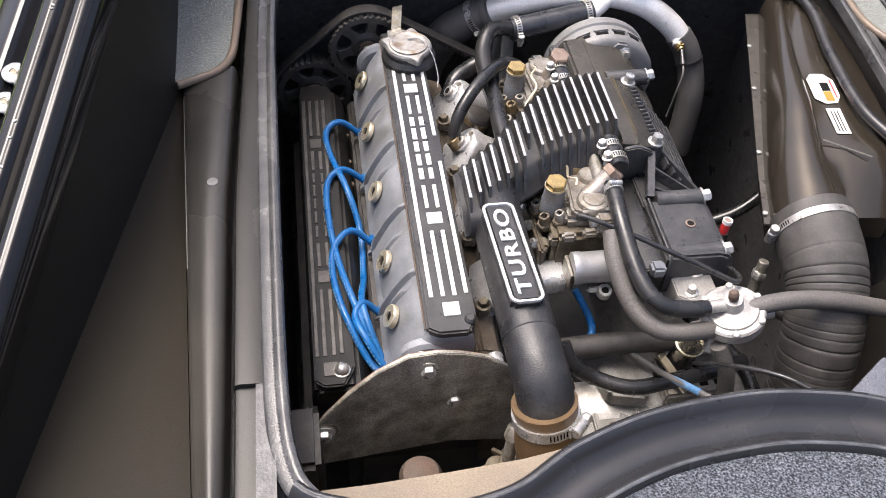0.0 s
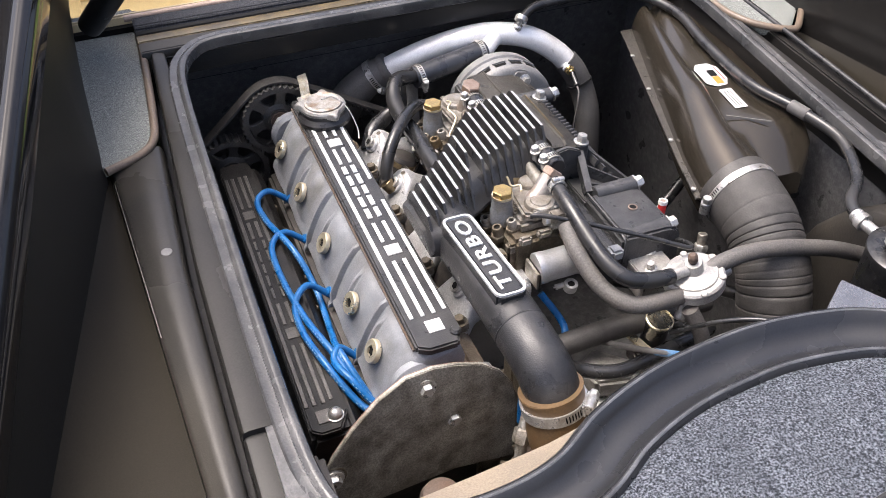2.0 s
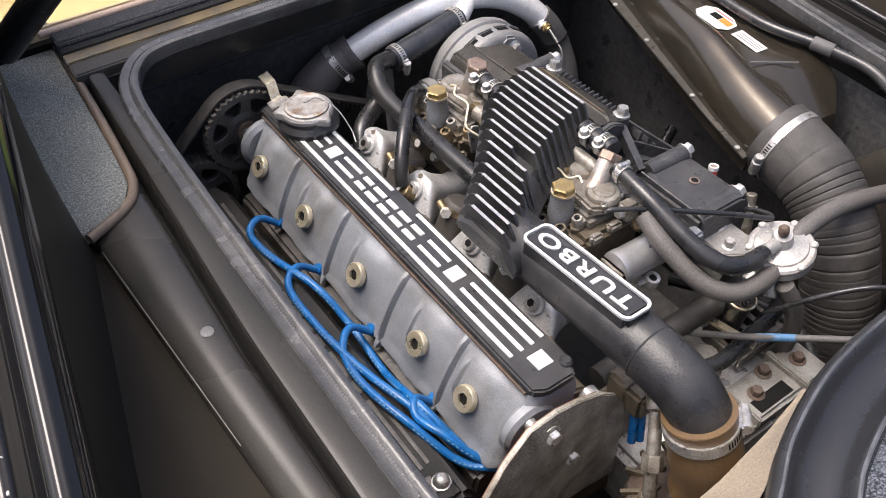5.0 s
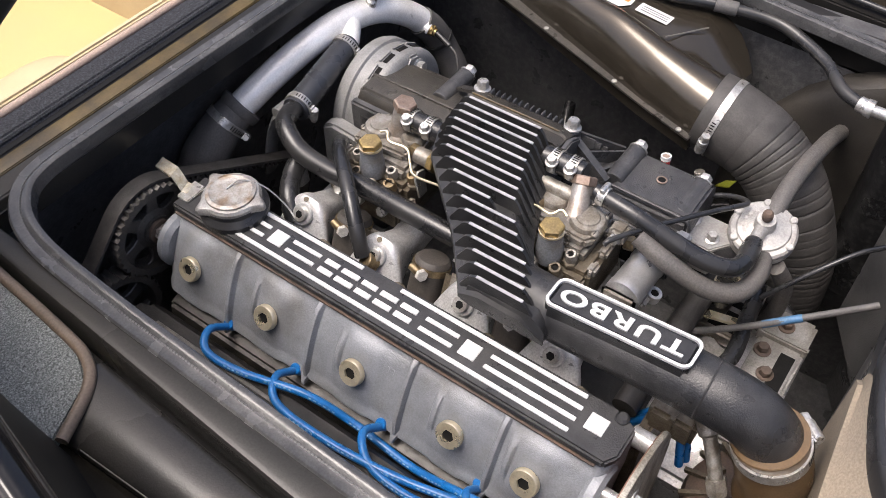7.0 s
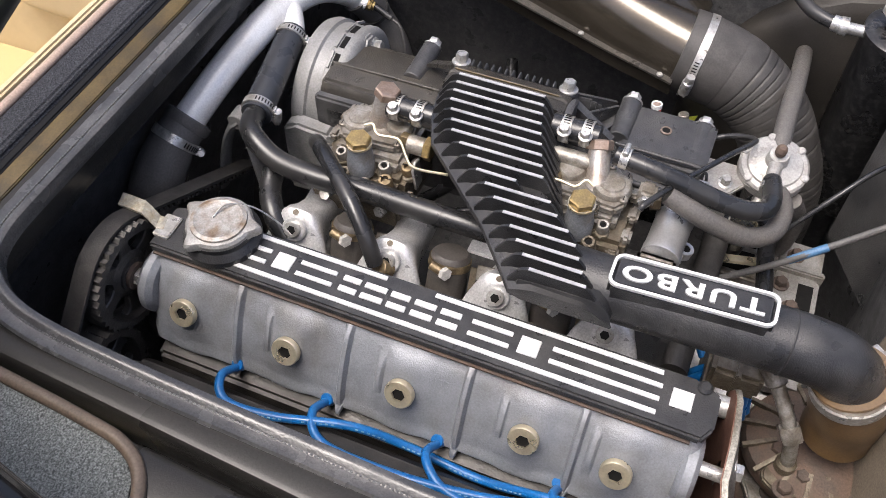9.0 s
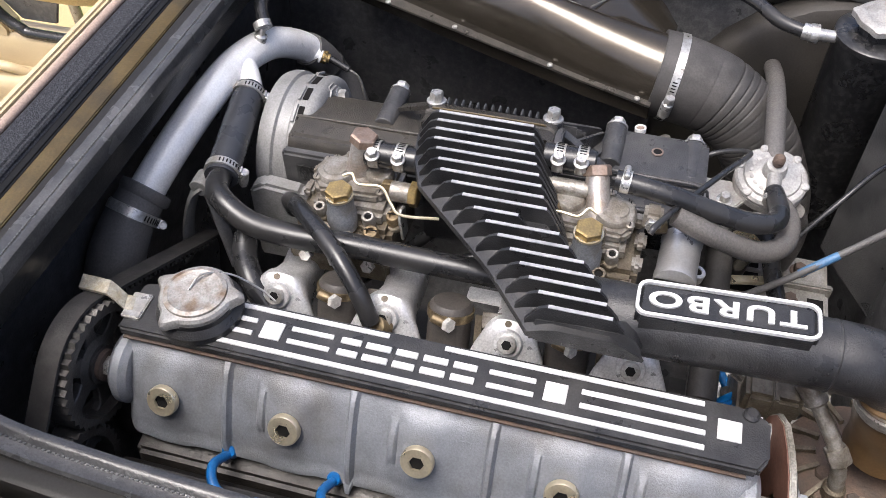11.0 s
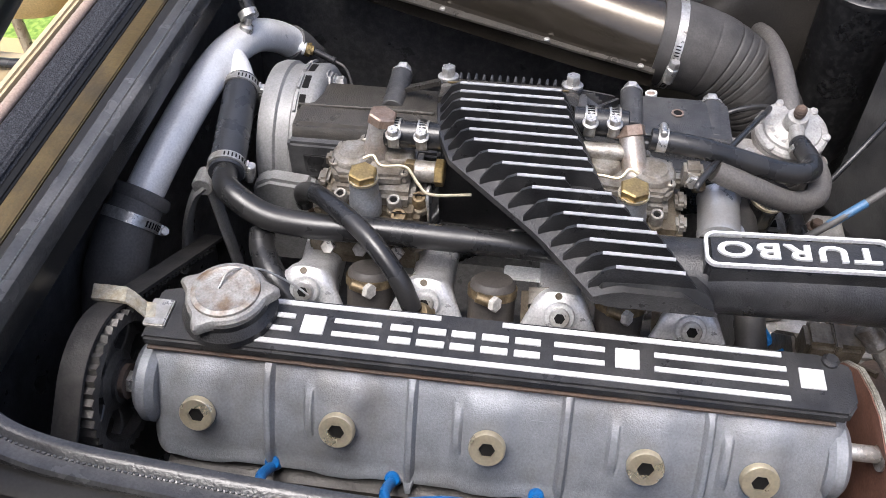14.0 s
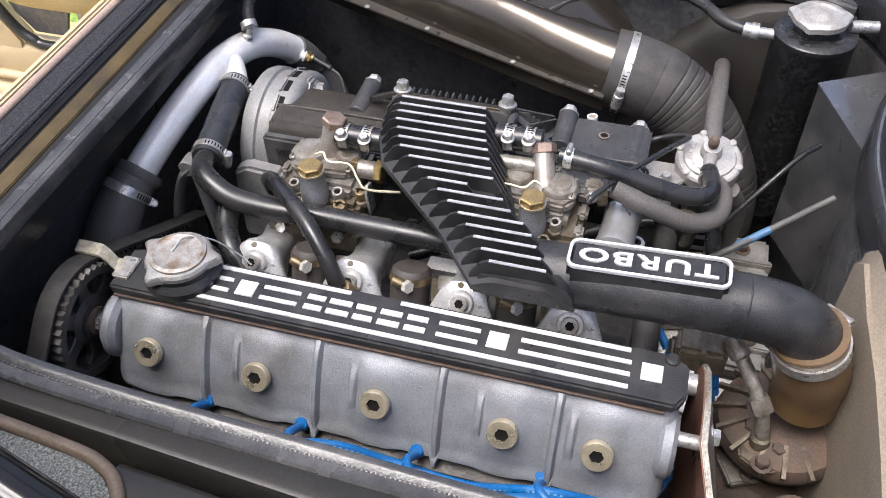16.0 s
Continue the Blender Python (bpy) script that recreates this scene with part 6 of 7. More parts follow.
part("arm", tube([(0.215, 0.468, 0.886), (0.216, 0.466, 0.87), (0.217, 0.464, 0.83), (0.218, 0.46, 0.77)], 0.009, 12, 4, flat=0.4), ALTM, stay)
part("eye", rod((0.205, 0.470, 0.886), (0.224, 0.470, 0.886), 0.0095, 20), ALTM, stay)

# brown hose and clamp on the outlet pipe
sleeve = thing("outlet_sleeve", (0.14, -0.172, 0.79), "brown silicone sleeve clamped on the outlet pipe", "hose")
part("sleeve", tube([(0.1290, -0.1525, 0.902), (0.1315, -0.158, 0.886), (0.1345, -0.165, 0.862), (0.138, -0.171, 0.835), (0.140, -0.174, 0.800)], lambda s: 0.0318 - 0.0012 * math.sin(s * 9), 36), BROWN, sleeve)
part("lip", lathe([(0.0285, 0.0), (0.0312, -0.001), (0.0320, 0.0005), (0.0312, 0.002), (0.0285, 0.002)], (0.1290, -0.1525, 0.9005), (-0.15, 0.33, 1), 40), BROWN, sleeve)
clamp(sleeve, (0.1312, -0.1575, 0.886), (-0.13, 0.3, 1), 0.0318, (0.72, -0.7, 0), 0.012)
part("lower_ring", lathe([(0.0315, -0.0015), (0.0328, 0), (0.0315, 0.0015)], (0.1355, -0.1665, 0.856), (-0.13, 0.25, 1), 40), BROWN, sleeve)

# air intake box
intake = thing("air_intake_box", (0.53, 0.2, 0.82), "glossy black moulded air intake box with stickers", "air box", shift=(0.0144, 0.0041, 0.001), turn=-6.0, tilt=2.2)
rings = []
HALF = [(0.46, 0.016), (0.30, 0.023), (0.13, 0.036), (0.045, 0.0445), (0.0, 0.0445)]
MID = [(0.46, 0.562), (0.30, 0.529), (0.13, 0.502), (0.045, 0.497), (0.0, 0.497)]
for k in range(22):
    y = 0.46 - 0.405 * k / 21
    h, cx = between(HALF, y), between(MID, y)
    low = 0.885 - 0.004 * max(0.0, (0.2 - y) / 0.15)
    top = 0.925 + 0.020 * min(1.0, (0.46 - y) / 0.25) - 0.012 * max(0.0, (0.2 - y) / 0.15)
    deck = 0.928 - 0.034 * max(0.0, (0.125 - y) / 0.07)
    edge = 0.628 - 0.035 * max(0.0, (0.11 - y) / 0.055) ** 2 - 0.02 * max(0.0, (y - 0.38) / 0.08)
    ring = [(cx - h, y, 0.86), (cx - h, y, low)]
    ring += [(cx - h * math.cos(a), y, low + (top - low) * math.sin(a)) for a in [radians(12 * j) for j in range(1, 12)]]
    ring += [(cx + h + 0.004, y, deck), (cx + h + 0.008, y, deck + 0.001), (edge - 0.008, y, deck + 0.002), (edge, y, deck - 0.004), (edge + 0.004, y, 0.86)]
    rings.append(ring)
part("shell", loft(rings), AIRBOX, intake, "bronze-black moulded shell")

part("gold_line", tube([(0.5475, 0.46, 0.8885), (0.5145, 0.30, 0.8875), (0.4815, 0.14, 0.8865), (0.466, 0.055, 0.8855)], 0.0014, 8), GOLDTRIM, intake, "thin brown-gold sealant line")
part("flange", loft([[(x - 0.009, y, z), (x + 0.010, y, z), (x + 0.010, y, z + 0.003), (x - 0.009, y, z + 0.0025)] for x, y, z in ((0.536, 0.46, 0.884), (0.503, 0.30, 0.883), (0.470, 0.14, 0.882), (0.455, 0.055, 0.881))]), BROWNBLACK, intake, "brown-black flange with rivets")
for x, y in ((0.516, 0.385), (0.499, 0.294), (0.473, 0.172), (0.453, 0.070)):
    part("rivet", lathe([(0.0035, 0), (0.003, 0.0015), (0.001, 0.002)], (x - 0.003, y, 0.8862), (0, 0, 1), 12), STEEL, intake)
solo("deck_crease", tube([(0.5364, 0.1486, 0.9300), (0.555, 0.1350, 0.9298), (0.5835, 0.1149, 0.9292)], 0.0010, 8), SCUFFED, "pale scuffed crease on the air box deck", "crease", kind="structure")
sticker = thing("warning_sticker", (0.565, 0.235, 0.930), "white octagonal sticker with orange and black print", "sticker", shift=(0.012, 0.006, 0.0023), turn=-6.0, tilt=2.2)
part("paper", prism([(0.548, 0.215), (0.560, 0.205), (0.575, 0.207), (0.582, 0.22), (0.582, 0.25), (0.572, 0.262), (0.555, 0.262), (0.548, 0.252)], "z", 0.9302, 0.9310), PAPER, sticker)
part("print", box(0.562, 0.573, 0.210, 0.228, 0.9309, 0.9313), ORANGE, sticker)
part("print", box(0.562, 0.573, 0.229, 0.245, 0.9309, 0.9313), INK_SHADE, sticker)
part("print", box(0.576, 0.578, 0.216, 0.252, 0.9309, 0.9313), RED, sticker)
label_thing = thing("paper_label", (0.565, 0.175, 0.930), "small white printed label with unreadable lines", "label", shift=(0.009, 0.002, 0.0001), turn=-6.0, tilt=2.2)
part("paper", box(0.552, 0.570, 0.155, 0.200, 0.9302, 0.9309), PAPER, label_thing)
for x in (0.556, 0.560, 0.564):
    part("print_line", box(x, x + 0.0014, 0.158, 0.196, 0.9308, 0.9312), INK_SHADE, label_thing)

ducting = thing("air_duct", (0.48, -0.06, 0.6), "ribbed dusty grey flexible air duct", "duct hose")
duct = [(0.499, 0.068, 0.885), (0.499, 0.044, 0.881), (0.496, -0.002, 0.868), (0.488, -0.044, 0.838), (0.480, -0.073, 0.79), (0.475, -0.09, 0.74), (0.472, -0.095, 0.64)]
def creased(s):
    ridge = abs(math.sin(s * 108 + 1.6 * math.sin(s * 19) + 0.7 * math.sin(s * 47)))
    return 0.0462 - 0.003 * min(1.0, max(0.0, s - 0.10) * 5) + (0.0006 - 0.0019 * (1 - ridge) ** 4 * (0.65 + 0.35 * math.sin(s * 31)) if s > 0.16 else 0.0006)


part("hose", tube(duct, creased, 40, 64), DUCTING, ducting)
clamp(ducting, (0.499, 0.048, 0.8815), (0.02, 1, 0.15), 0.0470, (-0.95, 0, -0.1), 0.009)

# coolant header tank
tank = thing("header_tank", (0.55, -0.17, 0.70), "chipped black coolant header tank with an alloy pressure cap", "header tank", shift=(0.004, 0.016, -0.016))
TANKM = material("chipped_black_paint", (0.012, 0.012, 0.013), 0.3, 0.0, (0.025, 0.025, 0.025), 30, 0.6, 0.2, 200, (0.16, 0.155, 0.145), 160, 0.2)
part("body", lathe([(0.043, -0.25), (0.045, -0.24), (0.045, -0.006), (0.0465, -0.004), (0.0465, 0.002), (0.044, 0.004), (0.030, 0.005)], (0.553, -0.170, 0.945), (0, 0, 1), 40), TANKM, tank)
part("neck", lathe([(0.024, 0), (0.024, 0.012)], (0.553, -0.170, 0.949), (0, 0, 1), 32), TANKM, tank)
part("pressure_cap", lathe([(0.031, 0.0), (0.034, 0.002), (0.034, 0.008), (0.030, 0.011), (0.024, 0.0115), (0.022, 0.009), (0.014, 0.010), (0.010, 0.013), (0.004, 0.0135)], (0.553, -0.170, 0.960), (0, 0, 1), 72, lambda a: 0.9 + 0.5 * (lobes(a) - 1)), PALE, tank, "pale alloy pressure cap")
part("spout", rod((0.548, -0.130, 0.940), (0.545, -0.100, 0.942), 0.0065, 16), STEEL, tank)
part("spout", rod((0.560, -0.205, 0.955), (0.565, -0.235, 0.955), 0.007, 16), STEEL, tank)
part("clip", lathe([(0.009, 0), (0.0102, 0), (0.0102, 0.008), (0.009, 0.008)], (0.546, -0.108, 0.942), (0, 1, 0), 22), STEEL, tank)
vent = thing("vent_hose", (0.549, -0.088, 0.92), "long black vent hose from tank to coolant pipe", "hose")
part("hose", tube([(0.549, -0.088, 0.927), (0.552, -0.076, 0.926), (0.566, -0.052, 0.926), (0.598, -0.025, 0.927), (0.622, 0.015, 0.930), (0.631, 0.055, 0.935), (0.618, 0.118, 0.940), (0.601, 0.190, 0.941), (0.608, 0.300, 0.944), (0.622, 0.400, 0.947), (0.590, 0.470, 0.950), (0.500, 0.492, 0.952), (0.430, 0.488, 0.953), (0.400, 0.475, 0.945)], 0.0072, 14, 10), RUBBER, vent)
part("join_sleeve", rod((0.6235, 0.098, 0.9385), (0.6165, 0.124, 0.9402), 0.0086, 18), GREYRUBBER, vent, "dull grey joining sleeve")
part("end_cuff", lathe([(0.0074, -0.006), (0.0086, -0.006), (0.0086, 0.006), (0.0074, 0.006)], (0.5505, -0.082, 0.9265), (0.2, 0.95, 0), 20), STEEL, vent, "worn zinc clip")
solo("overflow_hose", tube([(0.563, -0.232, 0.955), (0.57, -0.27, 0.95), (0.59, -0.31, 0.93)], 0.008, 14), RUBBER, "short black overflow hose", "hose")

# folded metal shield in the rear corner
shield = thing("corner_shield", (0.44, -0.22, 0.84), "scuffed grey sheet metal shield in the rear corner", "metal shield", shift=(0.0105, 0.0095, -0.0143))
GREYPAINT = material("scuffed_grey_paint", (0.25, 0.253, 0.26), 0.28, 0.8, (0.33, 0.33, 0.335), 30, 0.7, 0.15, 300, (0.25, 0.24, 0.23), 14, 0.35)
part("top", loft([[(0.449, -0.167, 0.938), (0.452, -0.166, 0.938), (0.452, -0.166, 0.941), (0.449, -0.167, 0.941)], [(0.345, -0.235, 0.905), (0.54, -0.262, 0.912), (0.54, -0.262, 0.915), (0.345, -0.235, 0.908)]]), GREYPAINT, shield)
part("edge", loft([[(0.449, -0.167, 0.94), (0.446, -0.168, 0.94), (0.446, -0.168, 0.72), (0.449, -0.167, 0.72)], [(0.345, -0.235, 0.907), (0.342, -0.236, 0.907), (0.342, -0.236, 0.70), (0.345, -0.235, 0.70)]]), SATIN, shield)

# ---- low in the bay ----
TAGM = material("yellow_green_plastic", (0.45, 0.5, 0.05), 0.45)
PALE2 = material("dusty_pale_casting", (0.3, 0.29, 0.27), 0.45, 0.4, (0.22, 0.21, 0.19), 70, 0.8, 0.6, 400, (0.12, 0.105, 0.085), 24, 0.7)
gear = thing("bell_housing", (0.24, -0.10, 0.60), "grey alloy bell housing castings below the hoses", "gearbox")
part("casting", prism([(0.16, 0.60), (0.15, 0.71), (0.20, 0.745), (0.30, 0.745), (0.37, 0.73), (0.40, 0.60)], "y", -0.15, -0.035, 0.008), RUNNER, gear)
part("cover", prism([(0.232, -0.040), (0.262, -0.022), (0.298, -0.056), (0.282, -0.085), (0.240, -0.075)], "z", 0.745, 0.772, 0.004), PALE2, gear, "pale alloy cover")
part("slab", box(0.19, 0.385, -0.148, -0.098, 0.742, 0.760, 0.004), PALE2, gear)
for x, w in ((0.214, 0.007), (0.262, 0.005), (0.336, 0.008)):
    part("rib", box(x, x + w, -0.150, -0.094, 0.750, 0.7675, 0.0018), PALE2, gear)
for x, y in ((0.238, -0.114), (0.290, -0.122), (0.318, -0.108), (0.362, -0.118)):
    part("rib_bolt", bolt((x, y, 0.7595), (0, 0, 1), 0.0065), RUST, gear)
part("open_pocket", box(0.276, 0.326, -0.142, -0.126, 0.7595, 0.7605), INK_SHADE, gear)
part("slotted_plate", box(0.305, 0.385, -0.085, -0.030, 0.748, 0.768, 0.003), CARB, gear)
for k in range(4):
    part("plate_slot", box(0.312 + 0.018 * k, 0.322 + 0.018 * k, -0.075, -0.045, 0.7678, 0.7688), INK_SHADE, gear)
part("lever_arm", bar((0.300, -0.030, 0.79), (0.325, -0.085, 0.775), 0.009, 0.004), GILT, gear)
part("outlet", rod((0.105, -0.050, 0.832), (0.105, -0.080, 0.832), 0.010, 22), RUNNER, gear)
part("plug", lathe([(0.010, 0), (0.010, 0.008), (0.007, 0.011)], (0.225, -0.125, 0.765), (0, -0.4, 1), 18), RUST, gear)
part("back_plate", prism([(0.10, 0.62), (0.10, 0.82), (0.16, 0.825), (0.20, 0.78), (0.22, 0.70), (0.22, 0.62)], "y", -0.062, -0.050, 0.003), CARBDARK, gear)
turbo = thing("turbocharger", (0.14, -0.16, 0.56), "rusty turbocharger low behind the engine", "turbocharger")
part("housing", lathe([(0.02, -0.03), (0.045, -0.03), (0.052, -0.02), (0.052, 0.02), (0.045, 0.03), (0.02, 0.032)], (0.135, -0.150, 0.655), (0.2, -0.3, 1), 36), RUST, turbo)
part("compressor", lathe([(0.05, -0.02), (0.06, -0.012), (0.064, 0.0), (0.060, 0.012), (0.045, 0.02)], (0.145, -0.168, 0.745), (0, 0.1, 1), 40), RUST, turbo)
part("flange", prism([(0.09, -0.13), (0.12, -0.115), (0.15, -0.13), (0.14, -0.155), (0.10, -0.155)], "z", 0.70, 0.708, 0.002), CARB, turbo)
for x, y in ((0.105, -0.148), (0.138, -0.128)):
    part("bolt", bolt((x, y, 0.708), (0, 0, 1), 0.007), RUST, turbo)
for k in range(16):
    a = 2 * math.pi * k / 16
    d = Vector((math.cos(a), math.sin(a), 0))
    part("cooling_rib", bar(Vector((0.145, -0.168, 0.762)) + d * 0.036, Vector((0.145, -0.168, 0.752)) + d * 0.066, 0.004, 0.006), CARBDARK, turbo)
solo("block_wedge", box(-0.118, -0.085, -0.16, -0.09, 0.70, 0.835, 0.006), HEADM, "grimy dark metal bracket in the rear corner", "bracket")
solo("drain_dome", lathe([(0.016, -0.455), (0.016, -0.004), (0.022, 0), (0.022, 0.008), (0.018, 0.016), (0.008, 0.020), (0.001, 0.021)], (0.012, -0.165, 0.795), (0, 0, 1), 28), RUST, "brown rubber dome on a post behind the plate", "cap")
red = thing("red_cap", (0.392, 0.070, 0.80), "small red plastic cap with a pale hollow end", "cap", shift=(0.004, 0.0, 0.007))
part("cap", rod((0.3945, 0.0695, 0.856), (0.396, 0.071, 0.874), 0.0052, 18), RED, red)
part("cap_end", lathe([(0.0048, 0), (0.0058, 0.001), (0.0058, 0.006), (0.0046, 0.0062), (0.004, 0.0035)], (0.396, 0.071, 0.873), (0.1, 0.1, 1), 20), PAPER, red, "white end of the cap")
part("cap_hole", lathe([(0.0042, 0), (0.0042, 0.0012)], (0.3964, 0.0714, 0.8766), (0.1, 0.1, 1), 18), PINKISH, red)
part("connector", tube([(0.3945, 0.0695, 0.860), (0.396, 0.066, 0.835), (0.406, 0.046, 0.79), (0.406, 0.016, 0.72)], 0.0070, 14), RUBBER, red)
valve = thing("brass_union", (0.44, 0.03, 0.80), "brass hose union below the air box", "pipe union")
part("union", rod((0.450, 0.044, 0.838), (0.442, 0.030, 0.78), 0.0062, 18), CARB, valve)
part("nut", hexagon((0.448, 0.040, 0.824), (-0.25, -0.3, -1), 0.009, 0.010), STEEL, valve)
for line in ([(0.40, 0.30, 0.60), (0.45, 0.20, 0.62), (0.52, 0.12, 0.66), (0.56, 0.02, 0.70)], [(0.40, 0.40, 0.55), (0.47, 0.30, 0.62), (0.55, 0.28, 0.66), (0.62, 0.30, 0.70)], [(0.42, 0.10, 0.66), (0.44, 0.0, 0.70), (0.43, -0.08, 0.72), (0.40, -0.13, 0.72)]):
    solo("loom", tube(line, 0.009, 12), RUBBER, "dusty black wiring loom deep in the bay", "cable")
solo("cross_tube", tube([(0.15, -0.025, 0.79), (0.25, -0.027, 0.80), (0.335, -0.029, 0.80), (0.42, -0.02, 0.79)], 0.0135, 20), DUCTING, "thick dusty brown-black hose crossing behind the engine", "hose")
cup = thing("hose_cup", (0.330, -0.050, 0.79), "alloy hose cup with a yellowed rim under the braided hose", "pipe union")
part("rim", lathe([(0.0165, 0), (0.0165, 0.0025), (0.015, 0.003), (0.015, -0.002)], (0.330, -0.050, 0.818), (0, -0.15, 1), 30), GILT, cup)
part("body", lathe([(0.0145, -0.075), (0.0145, -0.004), (0.016, 0.0)], (0.330, -0.050, 0.818), (0, -0.15, 1), 26), BLACKPIPE, cup)
for line in ([(0.215, 0.03, 0.832), (0.230, 0.008, 0.808), (0.231, -0.008, 0.796), (0.214, -0.030, 0.786), (0.19, -0.05, 0.77)], [(0.152, -0.035, 0.77), (0.152, -0.055, 0.802), (0.144, -0.072, 0.830), (0.136, -0.086, 0.822), (0.132, -0.095, 0.78)], [(0.161, -0.035, 0.77), (0.161, -0.055, 0.800), (0.152, -0.074, 0.826), (0.144, -0.089, 0.818), (0.140, -0.098, 0.78)]):
    solo("ignition_cable", tube(line, 0.0044, 12), BLUE, "dusty blue ignition cable behind the engine", "ignition lead", "blue cables behind the engine")
solo("cable_tie", lathe([(0.0105, -0.0015), (0.0118, -0.0015), (0.0118, 0.0015), (0.0105, 0.0015)], (0.1515, -0.066, 0.817), (-0.3, -0.6, 0.75), 20, lambda a: 1 - 0.25 * abs(math.sin(a))), RUBBER, "black tie round two blue cables", "cable tie")
vent = thing("vent_elbow", (0.115, -0.135, 0.78), "pale ribbed alloy elbow with a rubber cuff beside the outlet sleeve", "pipe elbow")
part("elbow", tube([(0.146, -0.098, 0.856), (0.134, -0.112, 0.842), (0.120, -0.127, 0.824), (0.111, -0.138, 0.802), (0.108, -0.144, 0.775), (0.107, -0.146, 0.75)], 0.0066, 18), CARB, vent)
part("pipe_nut", hexagon((0.117, -0.1305, 0.818), (-0.45, -0.5, -0.75), 0.0102, 0.016), CARB, vent)
part("socket", rod((0.148, -0.096, 0.858), (0.136, -0.110, 0.845), 0.0098, 22, 0.002), CARB, vent)
part("cuff", lathe([(0.0072, 0), (0.0095, 0.002), (0.0095, 0.012), (0.0072, 0.014)], (0.1075, -0.145, 0.760), (0.02, 0.1, 1), 22), CARBDARK, vent)
part("flange", prism([(0.078, -0.150), (0.092, -0.128), (0.124, -0.126), (0.134, -0.146), (0.110, -0.170), (0.088, -0.168)], "z", 0.748, 0.757, 0.002), CARBDARK, vent)
for x, y in ((0.087, -0.148), (0.124, -0.137), (0.104, -0.162)):
    part("flange_bolt", bolt((x, y, 0.757), (0, 0, 1), 0.0068), RUST, vent)
part("groove_block", box(0.128, 0.156, -0.098, -0.052, 0.818, 0.850, 0.004), CARBDARK, vent)
part("groove_rib", box(0.126, 0.158, -0.078, -0.073, 0.816, 0.8525, 0.001), CARBDARK, vent)
solo("pale_tag", box(0.168, 0.184, 0.150, 0.196, 0.846, 0.849, 0.001), PAPER, "pale grey tag lying under the coolant pipe", "tag")
solo("plastic_tag", loft([[(0.583, 0.052, 0.698), (0.600, 0.044, 0.698), (0.604, 0.030, 0.702), (0.586, 0.034, 0.702)], [(0.583, 0.052, 0.700), (0.600, 0.044, 0.700), (0.604, 0.030, 0.704), (0.586, 0.034, 0.704)]]), TAGM, "small yellow-green plastic tag below the duct", "tag")
solo("ht_wire", tube([(0.471, 0.415, 0.8455), (0.468, 0.402, 0.838), (0.462, 0.394, 0.815), (0.456, 0.39, 0.77)], 0.0016, 8), GREYRUBBER, "thin wire from the sensor", "wire")

# ---- cabin seen over the bulkhead ----
solo("cabin_floor", box(-0.5, 1.3, 0.62, 2.4, 0.22, 0.26), TAN, "cream leathercloth cabin floor and tunnel", "cabin floor", kind="structure")
solo("cabin_wall_front", box(-0.5, 1.3, 2.4, 2.45, 0.22, 1.0), TAN, "cream trim at the front of the cabin", "trim", kind="structure")
def pillow(x0, x1, y0, y1, z0, z1, power=0.45):
    """A softly squared cushion that fills the given box."""
    c = Vector(((x0 + x1) / 2, (y0 + y1) / 2, (z0 + z1) / 2))
    h = Vector(((x1 - x0) / 2, (y1 - y0) / 2, (z1 - z0) / 2))
    def soft(v):
        return math.copysign(abs(v) ** power, v)
    return loft([[c + Vector((h.x * soft(math.cos(b)) * soft(math.cos(a)), h.y * soft(math.cos(b)) * soft(math.sin(a)), h.z * soft(math.sin(b)))) for a in [2 * math.pi * k / 40 for k in range(40)]] for b in [radians(-88 + 8 * k) for k in range(23)]])


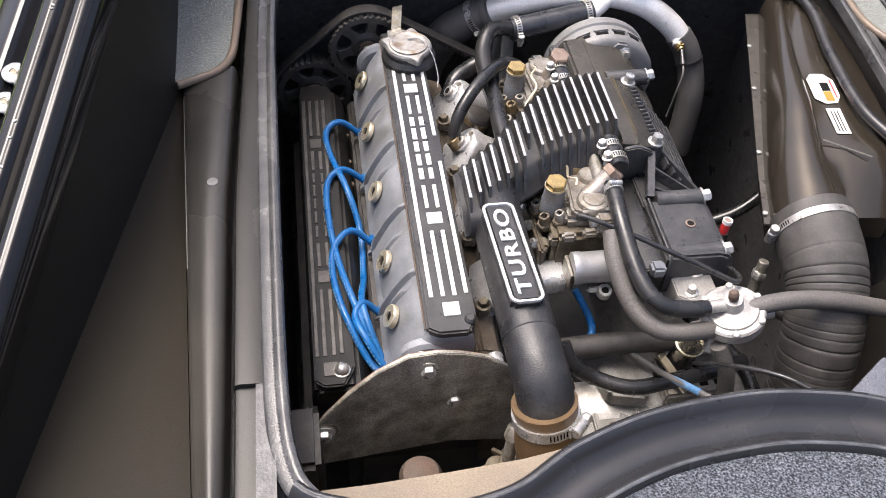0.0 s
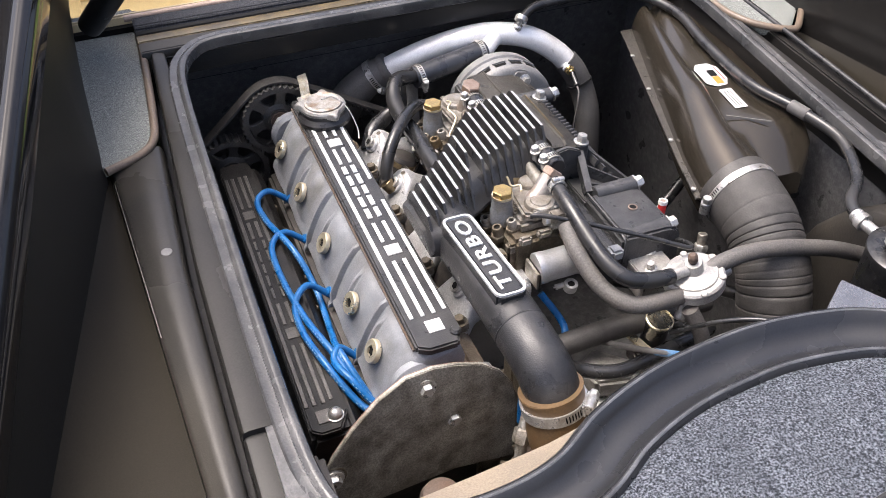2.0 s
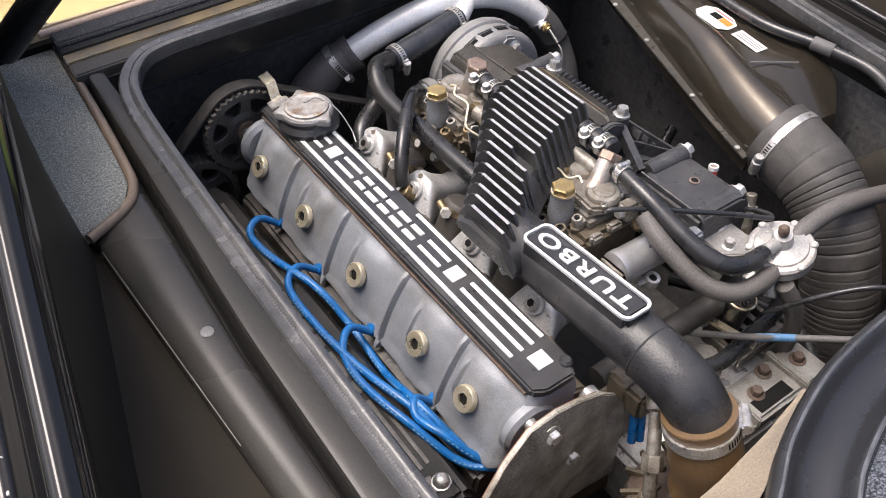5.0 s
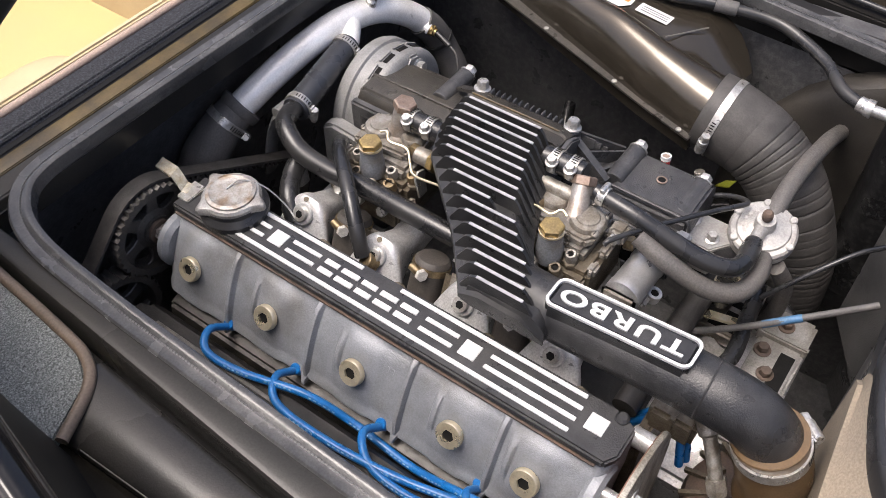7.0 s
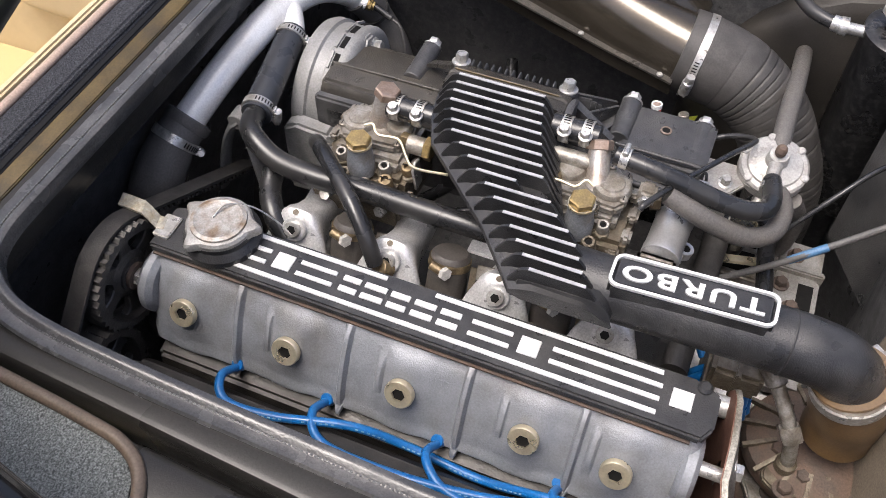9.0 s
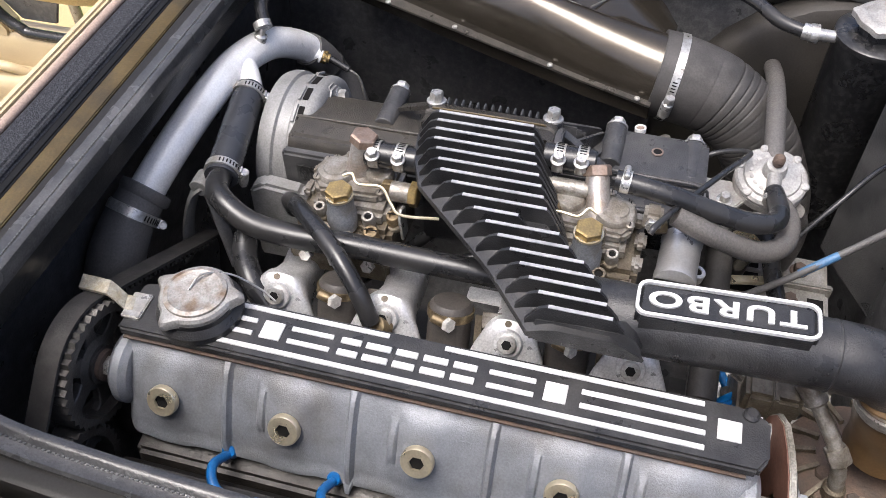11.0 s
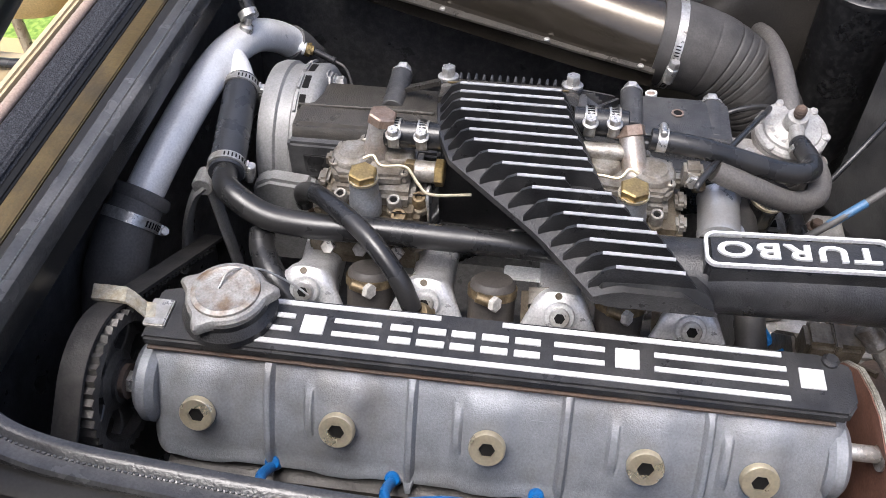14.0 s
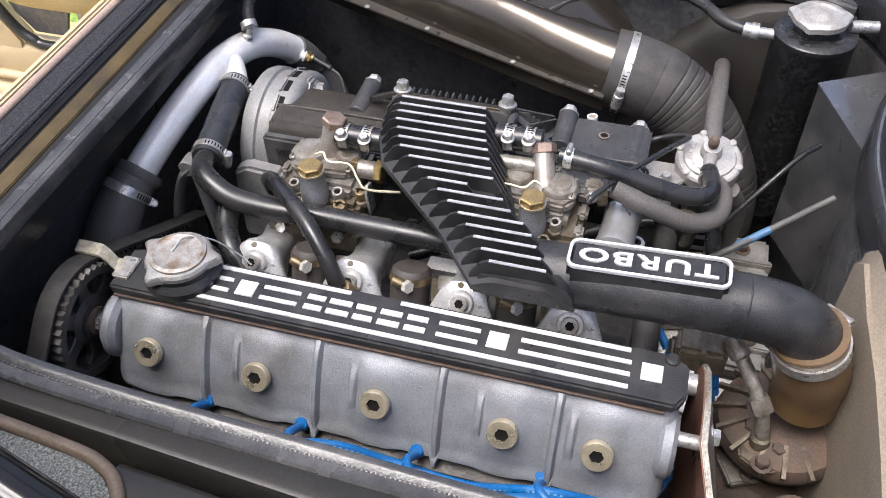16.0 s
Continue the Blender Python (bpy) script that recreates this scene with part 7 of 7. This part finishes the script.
door = thing("door_trim", (0.77, 1.2, 0.26), "cream leather door trim with a dark framed window", "door trim", kind="structure")
part("lower_panel", pillow(0.74, 0.80, 0.63, 2.4, 0.24, 0.592, 0.3), CREAM, door)
part("arm_rest", pillow(0.69, 0.755, 0.95, 1.40, 0.44, 0.53, 0.5), CREAM, door)
part("pull_handle", tube([(0.725, 1.14, 0.525), (0.712, 1.17, 0.545), (0.712, 1.23, 0.545), (0.725, 1.26, 0.525)], 0.009, 12), CREAM, door, "creased leather pull")
part("window_frame", tube([(0.752, 0.70, 0.604), (0.752, 1.08, 0.594), (0.752, 1.15, 0.605), (0.752, 1.19, 0.65), (0.752, 1.23, 0.75), (0.752, 1.26, 0.88)], 0.010, 12), RUBBER, door, "black rubber window surround")
part("front_post", prism([(1.165, 0.60), (1.20, 0.66), (1.25, 0.90), (1.55, 0.90), (1.55, 0.58), (1.17, 0.58)], "x", 0.745, 0.785, 0.006), CREAM, door)
part("corner_panel", prism([(1.08, 0.61), (1.15, 0.61), (1.18, 0.65), (1.25, 0.86), (0.98, 0.86)], "x", 0.768, 0.774, 0.002), BAY, door, "dark quarter panel")
seat = thing("seat", (0.30, 0.85, 0.26), "cream leather seat behind the bulkhead", "seat")
part("backrest", pillow(0.10, 0.47, 0.70, 0.92, 0.26, 0.70), CREAM, seat)
part("cushion", pillow(0.10, 0.47, 0.88, 1.45, 0.26, 0.46), CREAM, seat)
seat = thing("seat", (0.62, 0.88, 0.26), "tan leather seat with a raised headrest", "seat")
part("backrest", pillow(0.50, 0.73, 0.72, 0.98, 0.26, 0.66), CREAM, seat)
part("headrest", pillow(0.54, 0.69, 0.77, 1.02, 0.80, 1.04, 0.5), TAN, seat)
part("headrest_stalk", rod((0.62, 0.90, 0.64), (0.62, 0.90, 0.79), 0.008, 14), STEEL, seat)
strut = thing("gas_strut", (-0.15, 0.54, 1.0), "black gas strut with a stepped collar lying above the ledge", "gas strut")
a, b = Vector((-0.101, 0.436, 1.168)), Vector((-0.045, 0.372, 1.253))
d = (b - a).normalized()
STRUTM = material("strut_black_paint", (0.012, 0.012, 0.014), 0.35, 0.0, (0.02, 0.02, 0.022), 60, 0.6, 0.1, 600, grit=0.1)
part("cylinder", lathe([(0.0160, -0.22), (0.0166, -0.21), (0.0166, -0.004), (0.0156, -0.001), (0.0140, -0.001), (0.0134, -0.005), (0.0092, -0.005)], a, d, 36), STRUTM, strut)
part("collar", lathe([(0.0136, -0.0035), (0.0136, -0.0012), (0.0118, -0.0012), (0.0118, -0.0035)], a, d, 36), GREYRUBBER, strut, "worn grey ring in the end of the cylinder")
part("rod", rod(a - d * 0.01, a + d * 0.45, 0.0088, 24), STRUTM, strut)
